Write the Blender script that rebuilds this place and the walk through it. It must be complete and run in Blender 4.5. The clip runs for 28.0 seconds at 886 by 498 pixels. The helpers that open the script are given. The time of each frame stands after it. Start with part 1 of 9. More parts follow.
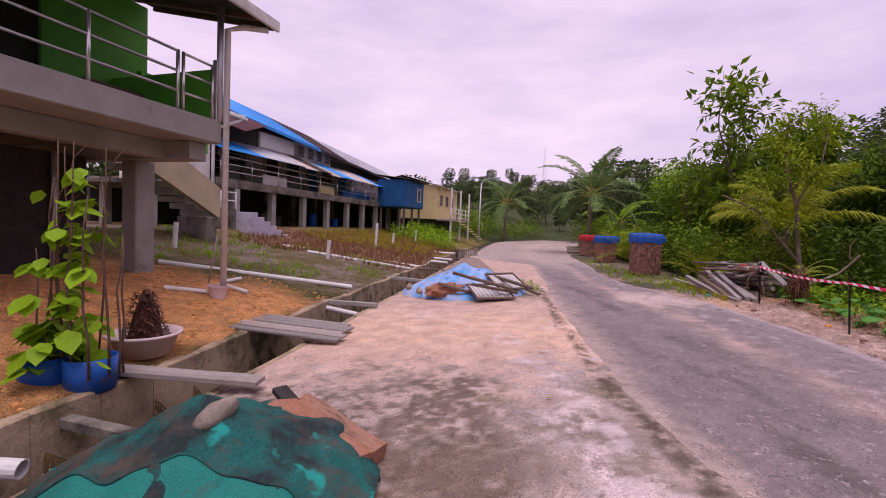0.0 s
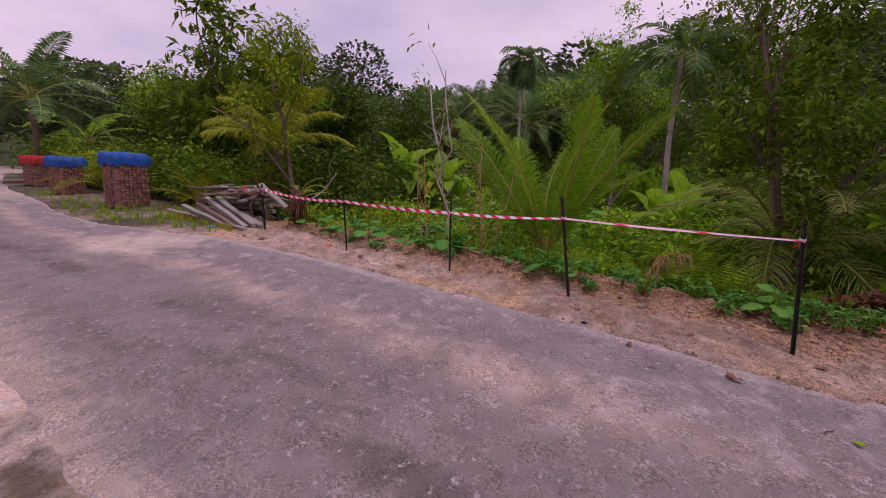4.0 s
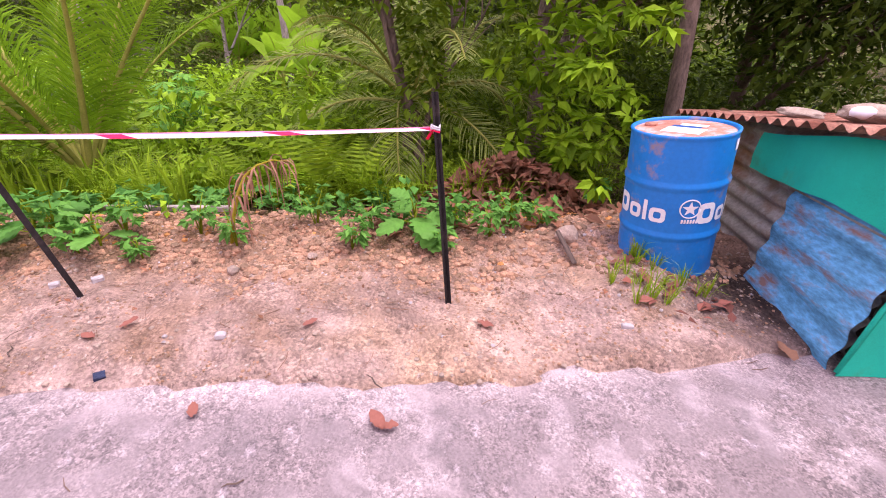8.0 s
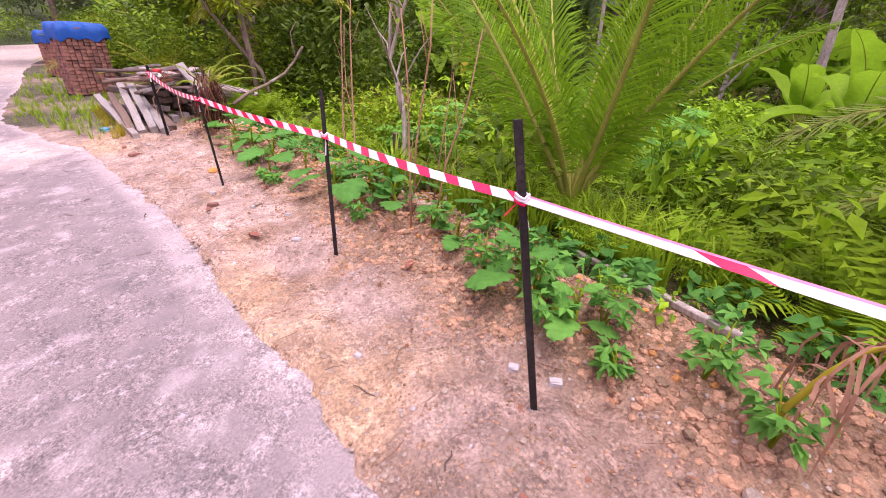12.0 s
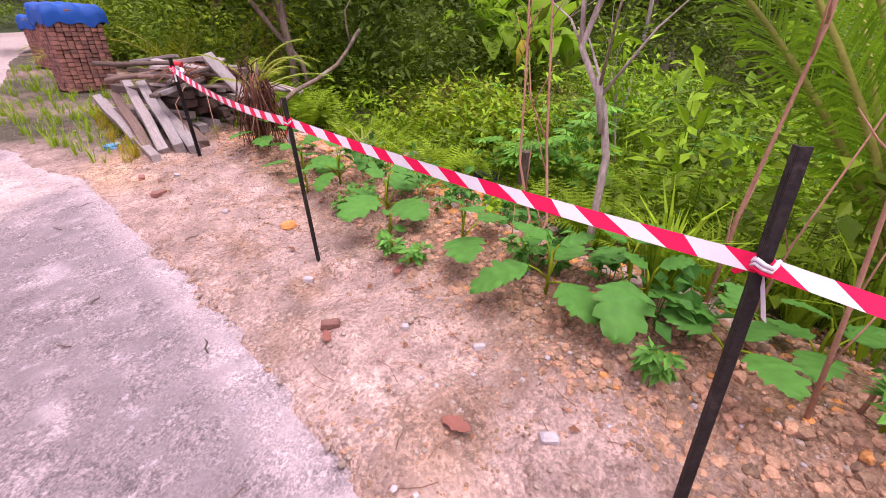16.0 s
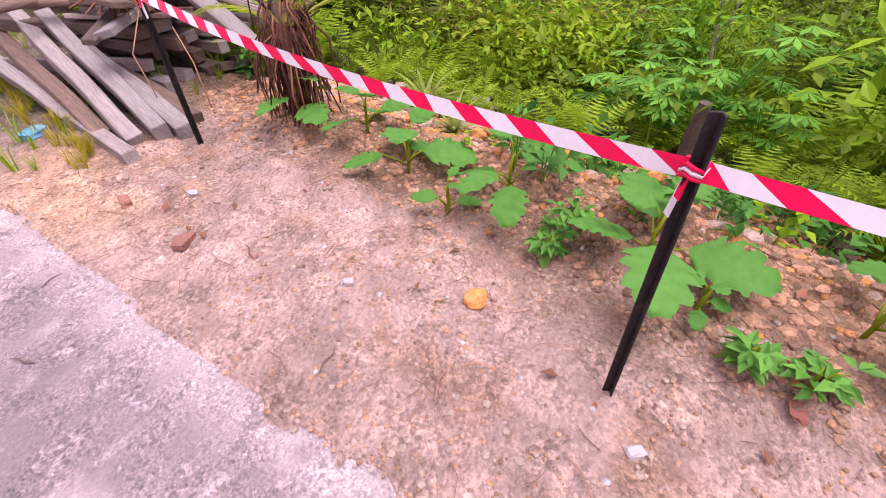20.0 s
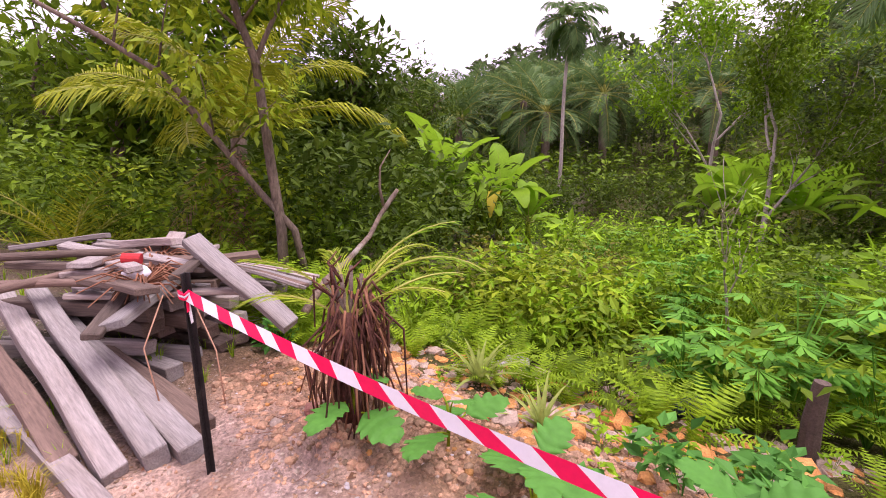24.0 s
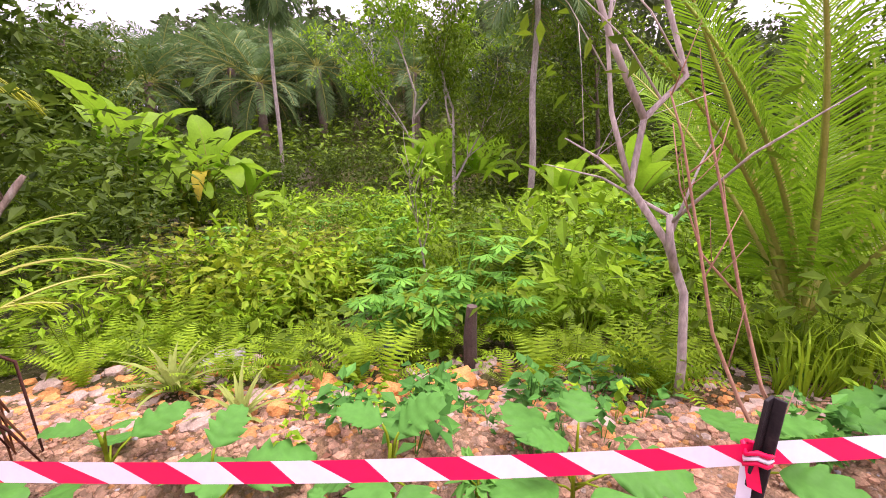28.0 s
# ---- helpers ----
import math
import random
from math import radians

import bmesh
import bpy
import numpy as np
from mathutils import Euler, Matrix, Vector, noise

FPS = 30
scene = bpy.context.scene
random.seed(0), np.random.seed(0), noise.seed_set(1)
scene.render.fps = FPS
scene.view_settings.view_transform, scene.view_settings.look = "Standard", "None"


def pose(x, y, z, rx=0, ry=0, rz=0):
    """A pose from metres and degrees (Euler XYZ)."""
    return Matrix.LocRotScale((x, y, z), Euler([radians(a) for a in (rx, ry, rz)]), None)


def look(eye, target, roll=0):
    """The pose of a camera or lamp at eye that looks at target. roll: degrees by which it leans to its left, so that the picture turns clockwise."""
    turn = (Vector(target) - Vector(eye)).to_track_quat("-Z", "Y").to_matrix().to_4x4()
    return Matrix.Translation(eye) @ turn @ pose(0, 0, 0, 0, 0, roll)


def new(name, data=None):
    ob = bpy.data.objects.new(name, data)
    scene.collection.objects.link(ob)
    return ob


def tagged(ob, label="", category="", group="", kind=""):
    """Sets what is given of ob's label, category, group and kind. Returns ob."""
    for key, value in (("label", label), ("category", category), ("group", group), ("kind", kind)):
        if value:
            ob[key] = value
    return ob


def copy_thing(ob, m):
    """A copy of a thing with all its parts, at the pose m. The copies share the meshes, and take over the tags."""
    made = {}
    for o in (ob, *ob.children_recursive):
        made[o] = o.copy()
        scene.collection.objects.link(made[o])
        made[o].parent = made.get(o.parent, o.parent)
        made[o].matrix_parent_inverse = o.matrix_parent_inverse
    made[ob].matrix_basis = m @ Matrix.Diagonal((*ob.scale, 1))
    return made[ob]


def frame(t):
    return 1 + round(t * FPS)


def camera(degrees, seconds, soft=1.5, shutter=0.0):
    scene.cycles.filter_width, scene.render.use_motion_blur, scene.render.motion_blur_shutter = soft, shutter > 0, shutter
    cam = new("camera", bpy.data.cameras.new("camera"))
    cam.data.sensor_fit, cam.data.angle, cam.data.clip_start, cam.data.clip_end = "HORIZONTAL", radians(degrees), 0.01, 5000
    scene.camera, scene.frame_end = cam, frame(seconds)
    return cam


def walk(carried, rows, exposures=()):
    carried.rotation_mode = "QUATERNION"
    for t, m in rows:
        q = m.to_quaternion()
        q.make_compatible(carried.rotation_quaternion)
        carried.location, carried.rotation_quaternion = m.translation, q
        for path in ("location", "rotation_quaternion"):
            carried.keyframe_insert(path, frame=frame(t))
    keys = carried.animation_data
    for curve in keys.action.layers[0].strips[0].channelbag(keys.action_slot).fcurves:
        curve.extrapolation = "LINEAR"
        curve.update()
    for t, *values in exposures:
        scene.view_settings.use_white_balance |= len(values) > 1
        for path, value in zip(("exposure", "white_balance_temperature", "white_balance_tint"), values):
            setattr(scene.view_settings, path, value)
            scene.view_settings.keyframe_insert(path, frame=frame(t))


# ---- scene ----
cam = camera(92.0, 28.0, 1.0)
# the road is canted: the path is given on the road's own plane and tipped with it
CANT = 0.0489
TIP = pose(0, 0, 0, 0, -2.8, 0)
PATH = [
    (0, (0.008, -0.039, 1.713), (0.003, 1.959, 1.614), -0.3),
    (0.5, (0.1, 0.224, 1.676), (0.37, 2.202, 1.547), -0.2),
    (1, (0.297, 0.482, 1.689), (0.618, 2.452, 1.551), -0.2),
    (1.5, (0.384, 0.752, 1.651), (0.728, 2.718, 1.517), -0.3),
    (2, (0.46, 1.104, 1.655), (0.816, 3.067, 1.515), -0.3),
    (2.5, (0.517, 1.364, 1.634), (0.844, 3.331, 1.479), -0.4),
    (3, (0.632, 1.606, 1.65), (0.864, 3.586, 1.486), -0.5),
    (3.4, (0.828, 1.781, 1.577), (1.472, 3.658, 1.326), -0.3),
    (3.5, (0.9, 1.852, 1.585), (1.816, 3.605, 1.284), -0.0),
    (3.6, (0.979, 1.892, 1.584), (2.084, 3.527, 1.257), 0.1),
    (3.7, (1.046, 1.905, 1.59), (2.361, 3.367, 1.225), 0.3),
    (4, (1.217, 1.937, 1.56), (2.92, 2.892, 1.129), 1.0),
    (4.5, (1.561, 1.831, 1.523), (3.441, 2.243, 0.981), 1.3),
    (6.5, (2.846, 1.657, 1.463), (4.616, 1.225, 0.637), 1.9),
    (7, (3.176, 1.695, 1.462), (4.924, 1.26, 0.591), 1.9),
    (7.5, (3.447, 1.634, 1.462), (5.157, 1.199, 0.521), 1.7),
    (8, (3.604, 1.545, 1.462), (5.273, 1.102, 0.454), 1.8),
    (8.5, (3.697, 1.515, 1.474), (5.328, 1.034, 0.42), 1.8),
    (9, (3.826, 1.55, 1.48), (5.43, 1.014, 0.412), 2.1),
    (9.5, (4.148, 1.631, 1.468), (5.696, 1.069, 0.332), 2.7),
    (10, (4.353, 1.681, 1.446), (5.851, 1.211, 0.207), 2.7),
    (10.5, (4.44, 1.781, 1.422), (6.025, 1.755, 0.202), 2.8),
    (10.8, (4.423, 1.88, 1.381), (6.031, 2.259, 0.254), 2.4),
    (11, (4.488, 1.944, 1.362), (6.028, 2.541, 0.235), 0.2),
    (11.5, (4.542, 2.23, 1.414), (6.042, 3.071, 0.394), 0.2),
    (12, (4.689, 2.43, 1.395), (6.043, 3.566, 0.459), -0.4),
    (12.5, (4.848, 2.59, 1.399), (5.978, 3.974, 0.499), -0.9),
    (13, (4.888, 2.92, 1.367), (5.955, 4.323, 0.423), -0.5),
    (13.5, (4.875, 3.21, 1.349), (5.943, 4.577, 0.354), -0.0),
    (15.5, (5.102, 4.36, 1.292), (6.367, 5.596, 0.358), -0.7),
    (16, (5.177, 4.666, 1.301), (6.509, 5.782, 0.311), -1.0),
    (16.5, (5.123, 5.018, 1.295), (6.535, 5.967, 0.243), -1.0),
    (17, (5.158, 5.3, 1.255), (6.566, 6.122, 0.096), -1.0),
    (17.5, (5.292, 5.55, 1.257), (6.591, 6.402, -0.002), -1.2),
    (18, (5.322, 5.775, 1.238), (6.654, 6.521, -0.053), -1.0),
    (18.5, (5.316, 6.012, 1.253), (6.781, 6.53, -0.006), -1.1),
    (19, (5.368, 6.325, 1.222), (6.799, 6.916, -0.045), -1.2),
    (19.5, (5.47, 6.519, 1.232), (6.767, 7.31, -0.069), -1.3),
    (20, (5.485, 6.687, 1.245), (6.785, 7.452, -0.068), -1.4),
    (20.5, (5.451, 6.904, 1.235), (6.833, 7.601, -0.031), -1.3),
    (21, (5.571, 7.114, 1.186), (6.97, 7.844, -0.043), -1.3),
    (21.5, (5.71, 7.309, 1.184), (7.077, 8.15, -0.011), -1.3),
    (22, (5.747, 7.471, 1.203), (7.23, 8.34, 0.18), -0.8),
    (22.5, (5.774, 7.552, 1.202), (7.432, 8.333, 0.401), -1.6),
    (24.5, (5.785, 7.62, 1.403), (7.584, 8.408, 1.026), 0.4),
    (25, (5.796, 7.592, 1.4), (7.627, 8.319, 1.06), 0.3),
    (25.5, (5.853, 7.534, 1.348), (7.713, 8.123, 0.907), 0.1),
    (26, (5.883, 7.493, 1.316), (7.75, 7.855, 0.698), -0.2),
    (26.5, (5.874, 7.413, 1.311), (7.738, 7.527, 0.595), -0.2),
    (27, (5.871, 7.367, 1.322), (7.734, 7.278, 0.6), -0.1),
    (27.5, (5.852, 7.345, 1.35), (7.731, 7.13, 0.699), -0.1),
    (28, (5.821, 7.296, 1.37), (7.715, 6.95, 0.83), -0.0),
]

EXPOSURE = [(0.0, 0.1), (1.0, -0.06), (2.0, -0.20), (3.2, -0.22), (4.0, -0.22), (4.4, 0.25), (6.5, 1.25), (9.0, 1.5), (11.0, 1.42), (12.2, 1.15), (13.0, 0.86), (15.5, 1.05), (17.0, 1.08), (20.0, 1.1), (22.0, 1.0), (24.5, 1.22), (26.0, 1.4), (28.0, 1.52)]
walk(cam, [(t, TIP @ look(eye, target, roll)) for t, eye, target, roll in PATH], EXPOSURE)

# ---- light: a bright lavender overcast sky and a very wide, weak sun ----
SUN_HIGH, SUN_ROUND = 74, 180
world = bpy.data.worlds.new("overcast")
scene.world = world
world.use_nodes = True
wn, wl = world.node_tree.nodes, world.node_tree.links
wn.clear()
w_out, w_bg = wn.new("ShaderNodeOutputWorld"), wn.new("ShaderNodeBackground")
w_sky, w_mix = wn.new("ShaderNodeTexSky"), wn.new("ShaderNodeMix")
w_sky.sky_type, w_sky.sun_disc = "NISHITA", False
w_sky.sun_elevation, w_sky.sun_rotation = radians(SUN_HIGH), radians(SUN_ROUND)
w_gain = wn.new("ShaderNodeVectorMath")
w_gain.operation = "SCALE"
w_gain.inputs["Scale"].default_value = 0.10
w_co, w_map, w_noise, w_ramp = wn.new("ShaderNodeTexCoord"), wn.new("ShaderNodeMapping"), wn.new("ShaderNodeTexNoise"), wn.new("ShaderNodeValToRGB")
w_map.inputs["Scale"].default_value = (1.4, 1.4, 5.0)
w_noise.inputs["Scale"].default_value, w_noise.inputs["Detail"].default_value, w_noise.inputs["Roughness"].default_value = 1.6, 5.0, 0.55
w_ramp.color_ramp.elements[0].position, w_ramp.color_ramp.elements[1].position = 0.32, 0.72
w_ramp.color_ramp.elements[0].color = (0.60, 0.475, 0.70, 1)
w_ramp.color_ramp.elements[1].color = (0.94, 0.72, 0.90, 1)
w_mix.data_type = "RGBA"
w_mix.inputs["Factor"].default_value = 0.92
wl.new(w_co.outputs["Generated"], w_map.inputs["Vector"])
wl.new(w_map.outputs["Vector"], w_noise.inputs["Vector"])
wl.new(w_noise.outputs["Fac"], w_ramp.inputs["Fac"])
wl.new(w_sky.outputs["Color"], w_gain.inputs[0])
wl.new(w_gain.outputs["Vector"], w_mix.inputs["A"])
wl.new(w_ramp.outputs["Color"], w_mix.inputs["B"])
wl.new(w_mix.outputs["Result"], w_bg.inputs["Color"])
w_bg.inputs["Strength"].default_value = 1.12
wl.new(w_bg.outputs["Background"], w_out.inputs["Surface"])
sun = new("sun", bpy.data.lights.new("sun", "SUN"))
sun.data.energy, sun.data.angle, sun.data.color = 2.1, radians(40), (1.0, 0.89, 0.94)
sun.matrix_world = look((0, 0, 30), (30 * -math.sin(radians(SUN_ROUND)) / math.tan(radians(SUN_HIGH)), 30 * -math.cos(radians(SUN_ROUND)) / math.tan(radians(SUN_HIGH)), 0))

# ---- materials ----
def material(name, base, rough=0.8, metal=0.0, vary=0.25, scale=6.0, fine=60.0, bump=0.3, second=None, spread=0.5, stain=None, stain_scale=1.2, stain_cut=0.6, attribute="", islands=0.0, objects=0.0, through_light=0.0, specular=0.3, stretch=(1, 1, 1), bump_far=0.02, speckle=None, speckle_scale=30.0, speckle_cut=0.58, grit=0.0, grit_scale=55.0):
    """A weathered surface: large stains, fine grain and relief, in real-world size."""
    m = bpy.data.materials.new(name)
    m.use_nodes = True
    n, l = m.node_tree.nodes, m.node_tree.links
    b = n["Principled BSDF"]
    co = n.new("ShaderNodeTexCoord")
    mp = n.new("ShaderNodeMapping")
    mp.inputs["Scale"].default_value = stretch
    l.new(co.outputs["Object"], mp.inputs["Vector"])
    big, tiny = n.new("ShaderNodeTexNoise"), n.new("ShaderNodeTexNoise")
    big.inputs["Scale"].default_value, big.inputs["Detail"].default_value, big.inputs["Roughness"].default_value = scale, 6, 0.6
    tiny.inputs["Scale"].default_value, tiny.inputs["Detail"].default_value, tiny.inputs["Roughness"].default_value = fine, 5, 0.65
    for t in (big, tiny):
        l.new(mp.outputs["Vector"], t.inputs["Vector"])

    def mixer(kind, fac, a, bb):
        x = n.new("ShaderNodeMix")
        x.data_type, x.blend_type = "RGBA", kind
        for key, v in (("Factor", fac), ("A", a), ("B", bb)):
            if isinstance(v, (int, float)):
                x.inputs[key].default_value = v
            elif isinstance(v, tuple):
                x.inputs[key].default_value = (*v, 1)
            else:
                l.new(v, x.inputs[key])
        return x.outputs["Result"]

    def ramp(src, lo, hi, c0=(0, 0, 0), c1=(1, 1, 1)):
        r = n.new("ShaderNodeValToRGB")
        r.color_ramp.elements[0].position, r.color_ramp.elements[1].position = lo, hi
        r.color_ramp.elements[0].color, r.color_ramp.elements[1].color = (*c0, 1), (*c1, 1)
        l.new(src, r.inputs["Fac"])
        return r.outputs["Color"]

    if attribute:
        at = n.new("ShaderNodeAttribute")
        at.attribute_name = attribute
        colour = at.outputs["Color"]
    else:
        colour = base
    if second:
        colour = mixer("MIX", ramp(big.outputs["Fac"], 0.5 - spread / 4, 0.5 + spread / 4), colour, second)
    lo, hi = 1 - vary, 1 + vary
    colour = mixer("MULTIPLY", 1.0, colour, ramp(big.outputs["Fac"], 0.3, 0.7, (lo, lo, lo), (hi, hi, hi)))
    colour = mixer("MULTIPLY", 1.0, colour, ramp(tiny.outputs["Fac"], 0.32, 0.68, (1 - vary * 0.9,) * 3, (1 + vary * 0.9,) * 3))
    if stain:
        st = n.new("ShaderNodeTexNoise")
        st.inputs["Scale"].default_value, st.inputs["Detail"].default_value, st.inputs["Roughness"].default_value = stain_scale, 8, 0.68
        l.new(mp.outputs["Vector"], st.inputs["Vector"])
        colour = mixer("MIX", ramp(st.outputs["Fac"], stain_cut - 0.06, stain_cut + 0.08), colour, stain)
    if speckle:
        sp = n.new("ShaderNodeTexNoise")
        sp.inputs["Scale"].default_value, sp.inputs["Detail"].default_value, sp.inputs["Roughness"].default_value = speckle_scale, 3, 0.6
        l.new(mp.outputs["Vector"], sp.inputs["Vector"])
        colour = mixer("MIX", ramp(sp.outputs["Fac"], speckle_cut - 0.03, speckle_cut + 0.05), colour, speckle)
    stones = None
    if grit:
        # loose grains: cells of two sizes, gathered in patches
        gather = n.new("ShaderNodeTexNoise")
        gather.inputs["Scale"].default_value, gather.inputs["Detail"].default_value = 7.0, 4
        l.new(mp.outputs["Vector"], gather.inputs["Vector"])
        for k, (size, cut) in enumerate(((grit_scale, 0.40), (grit_scale * 2.6, 0.30))):
            cell = n.new("ShaderNodeTexVoronoi")
            cell.inputs["Scale"].default_value = size
            l.new(mp.outputs["Vector"], cell.inputs["Vector"])
            grey = n.new("ShaderNodeRGBToBW")
            l.new(cell.outputs["Color"], grey.inputs["Color"])
            tint = ramp(grey.outputs["Val"], 0.2, 0.8, (1 - grit, 1 - grit, 1 - grit), (1 + grit, 1 + grit * 0.95, 1 + grit * 0.9))
            colour = mixer("MULTIPLY", ramp(gather.outputs["Fac"], cut, cut + 0.22), colour, tint)
            if k == 0:
                stones = ramp(cell.outputs["Distance"], 0.1, 0.75, (1, 1, 1), (0, 0, 0))
    if islands or objects:
        src = None
        if islands:
            src = n.new("ShaderNodeNewGeometry").outputs["Random Per Island"]
        else:
            src = n.new("ShaderNodeObjectInfo").outputs["Random"]
        k = islands or objects
        colour = mixer("MULTIPLY", 1.0, colour, ramp(src, 0, 1, (1 - k, 1 - k * 0.9, 1 - k), (1 + k, 1 + k * 0.7, 1 + k * 0.4)))
    if isinstance(colour, tuple):
        b.inputs["Base Color"].default_value = (*colour, 1)
    else:
        l.new(colour, b.inputs["Base Color"])
    b.inputs["Roughness"].default_value, b.inputs["Metallic"].default_value = rough, metal
    b.inputs["Specular IOR Level"].default_value = specular
    if bump:
        add = n.new("ShaderNodeMath")
        add.operation = "ADD"
        l.new(tiny.outputs["Fac"], add.inputs[0])
        l.new(big.outputs["Fac"], add.inputs[1])
        if stones:
            more = n.new("ShaderNodeMath")
            more.operation = "MULTIPLY_ADD"
            more.inputs[1].default_value = 0.6
            l.new(stones, more.inputs[0])
            l.new(add.outputs[0], more.inputs[2])
            add = more
        bp = n.new("ShaderNodeBump")
        bp.inputs["Strength"].default_value, bp.inputs["Distance"].default_value = bump, bump_far
        l.new(add.outputs[0], bp.inputs["Height"])
        l.new(bp.outputs["Normal"], b.inputs["Normal"])
    if through_light:
        tr, mx = n.new("ShaderNodeBsdfTranslucent"), n.new("ShaderNodeMixShader")
        mx.inputs["Fac"].default_value = through_light
        if isinstance(colour, tuple):
            tr.inputs["Color"].default_value = (*colour, 1)
        else:
            l.new(colour, tr.inputs["Color"])
        l.new(b.outputs["BSDF"], mx.inputs[1])
        l.new(tr.outputs["BSDF"], mx.inputs[2])
        l.new(mx.outputs["Shader"], n["Material Output"].inputs["Surface"])
    return m


def leafy(name, base, vary=0.35, rough=0.5, thin=0.30):
    return material(name, base, rough, vary=0.12, scale=3.0, fine=25, bump=0, islands=vary, through_light=thin, specular=0.12)


M_GROUND = material("bare_soil", (0.3, 0.2, 0.12), 0.95, vary=0.20, scale=8.0, fine=70, bump=0.9, attribute="tone", stain=(0.26, 0.165, 0.12), stain_scale=15, stain_cut=0.62, speckle=(0.56, 0.45, 0.40), speckle_scale=30, speckle_cut=0.66, specular=0.1, bump_far=0.035, grit=0.24, grit_scale=38)
M_ASPHALT = material("worn_asphalt", (0.25, 0.225, 0.225), 0.9, vary=0.16, scale=3.4, fine=85, bump=0.6, attribute="tone", stain=(0.16, 0.135, 0.14), stain_scale=3.0, stain_cut=0.62, speckle=(0.31, 0.262, 0.275), speckle_scale=14, speckle_cut=0.63, specular=0.2, bump_far=0.012, grit=0.28, grit_scale=60)
M_APRON = material("dusty_concrete", (0.34, 0.28, 0.25), 0.92, vary=0.22, scale=2.6, fine=70, bump=0.6, attribute="tone", stain=(0.14, 0.105, 0.08), stain_scale=5.5, stain_cut=0.66, speckle=(0.20, 0.15, 0.12), speckle_scale=30, speckle_cut=0.66, specular=0.15, bump_far=0.010, grit=0.22, grit_scale=55)
M_CONCRETE = material("grey_concrete", (0.30, 0.285, 0.265), 0.9, vary=0.18, scale=1.6, fine=60, bump=0.25, stain=(0.14, 0.125, 0.105), stain_scale=1.1, stain_cut=0.64)
M_DRAIN = material("mossy_concrete", (0.52, 0.39, 0.26), 0.92, vary=0.3, scale=1.8, fine=40, bump=0.6, second=(0.20, 0.14, 0.095), spread=0.5, stain=(0.06, 0.065, 0.018), stain_scale=1.7, stain_cut=0.57)
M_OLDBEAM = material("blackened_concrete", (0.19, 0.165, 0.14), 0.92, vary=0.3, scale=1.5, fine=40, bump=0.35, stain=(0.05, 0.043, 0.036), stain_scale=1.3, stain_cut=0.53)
M_BEIGE = material("beige_plaster", (0.46, 0.37, 0.25), 0.85, vary=0.18, scale=1.3, fine=50, bump=0.15, stain=(0.13, 0.10, 0.07), stain_scale=1.0, stain_cut=0.63)
M_WHITE = material("white_plaster", (0.66, 0.63, 0.62), 0.8, vary=0.1, scale=1.2, fine=40, bump=0.1, stain=(0.42, 0.38, 0.35), stain_scale=0.9, stain_cut=0.6)
M_GREYWALL = material("weathered_panel", (0.42, 0.38, 0.38), 0.85, vary=0.25, scale=1.0, fine=20, bump=0.15, stain=(0.16, 0.13, 0.12), stain_scale=1.2, stain_cut=0.58)
M_GREEN = material("green_paint", (0.10, 0.36, 0.035), 0.6, vary=0.1, scale=0.8, fine=30, bump=0.06, stain=(0.07, 0.25, 0.03), stain_scale=0.8, stain_cut=0.6)
M_BLUEWALL = material("blue_boards", (0.012, 0.085, 0.24), 0.6, vary=0.2, scale=1.5, fine=30, bump=0.1, objects=0.12)
M_CREAM = material("cream_paint", (0.68, 0.55, 0.28), 0.75, vary=0.1, scale=1.0, fine=30, bump=0.08, stain=(0.42, 0.32, 0.17), stain_scale=0.9, stain_cut=0.63)
M_LILAC = material("lilac_tile", (0.46, 0.43, 0.52), 0.6, vary=0.12, scale=3, fine=40, bump=0.08, stain=(0.28, 0.25, 0.28), stain_scale=2, stain_cut=0.62)
M_STEEL = material("stainless_tube", (0.62, 0.60, 0.58), 0.28, 0.9, vary=0.06, bump=0.0)
M_GALV = material("galvanised_steel", (0.55, 0.55, 0.57), 0.45, 0.7, vary=0.12, scale=4, fine=40, bump=0.05)
M_PVC = material("white_pvc", (0.66, 0.63, 0.62), 0.5, vary=0.12, scale=2.5, fine=25, bump=0.05, stain=(0.42, 0.34, 0.27), stain_scale=2.4, stain_cut=0.63)
M_ROOFBLUE = material("blue_roof_sheet", (0.03, 0.25, 0.68), 0.45, 0.1, vary=0.15, scale=0.8, fine=14, bump=0.05, objects=0.08)
M_ROOFRED = material("maroon_roof_sheet", (0.085, 0.022, 0.022), 0.6, 0.0, vary=0.2, scale=1, fine=14, bump=0.05)
M_ROOFDARK = material("dark_rusty_sheet", (0.055, 0.036, 0.034), 0.7, 0.1, vary=0.3, scale=1, fine=14, bump=0.06)
M_ROOFGREY = material("grey_zinc_sheet", (0.42, 0.42, 0.45), 0.45, 0.4, vary=0.2, scale=0.8, fine=14, bump=0.05, stain=(0.20, 0.12, 0.09), stain_scale=0.9, stain_cut=0.66)
M_ROOFPATCH = material("patched_sheet", (0.44, 0.35, 0.31), 0.6, 0.1, vary=0.25, scale=1.0, fine=14, bump=0.05, stain=(0.10, 0.28, 0.45), stain_scale=0.9, stain_cut=0.55, objects=0.2)
# near-black: stands in for shade under floors, eaves and in openings; also char
M_DARK = material("shade_and_char_black", (0.035, 0.03, 0.028), 0.9, vary=0.3, bump=0.1)
M_RUST = material("rusted_sheet", (0.20, 0.06, 0.035), 0.8, 0.2, vary=0.4, scale=5, fine=50, bump=0.2, second=(0.27, 0.14, 0.10), spread=0.6, stain=(0.06, 0.04, 0.035), stain_scale=3, stain_cut=0.62)
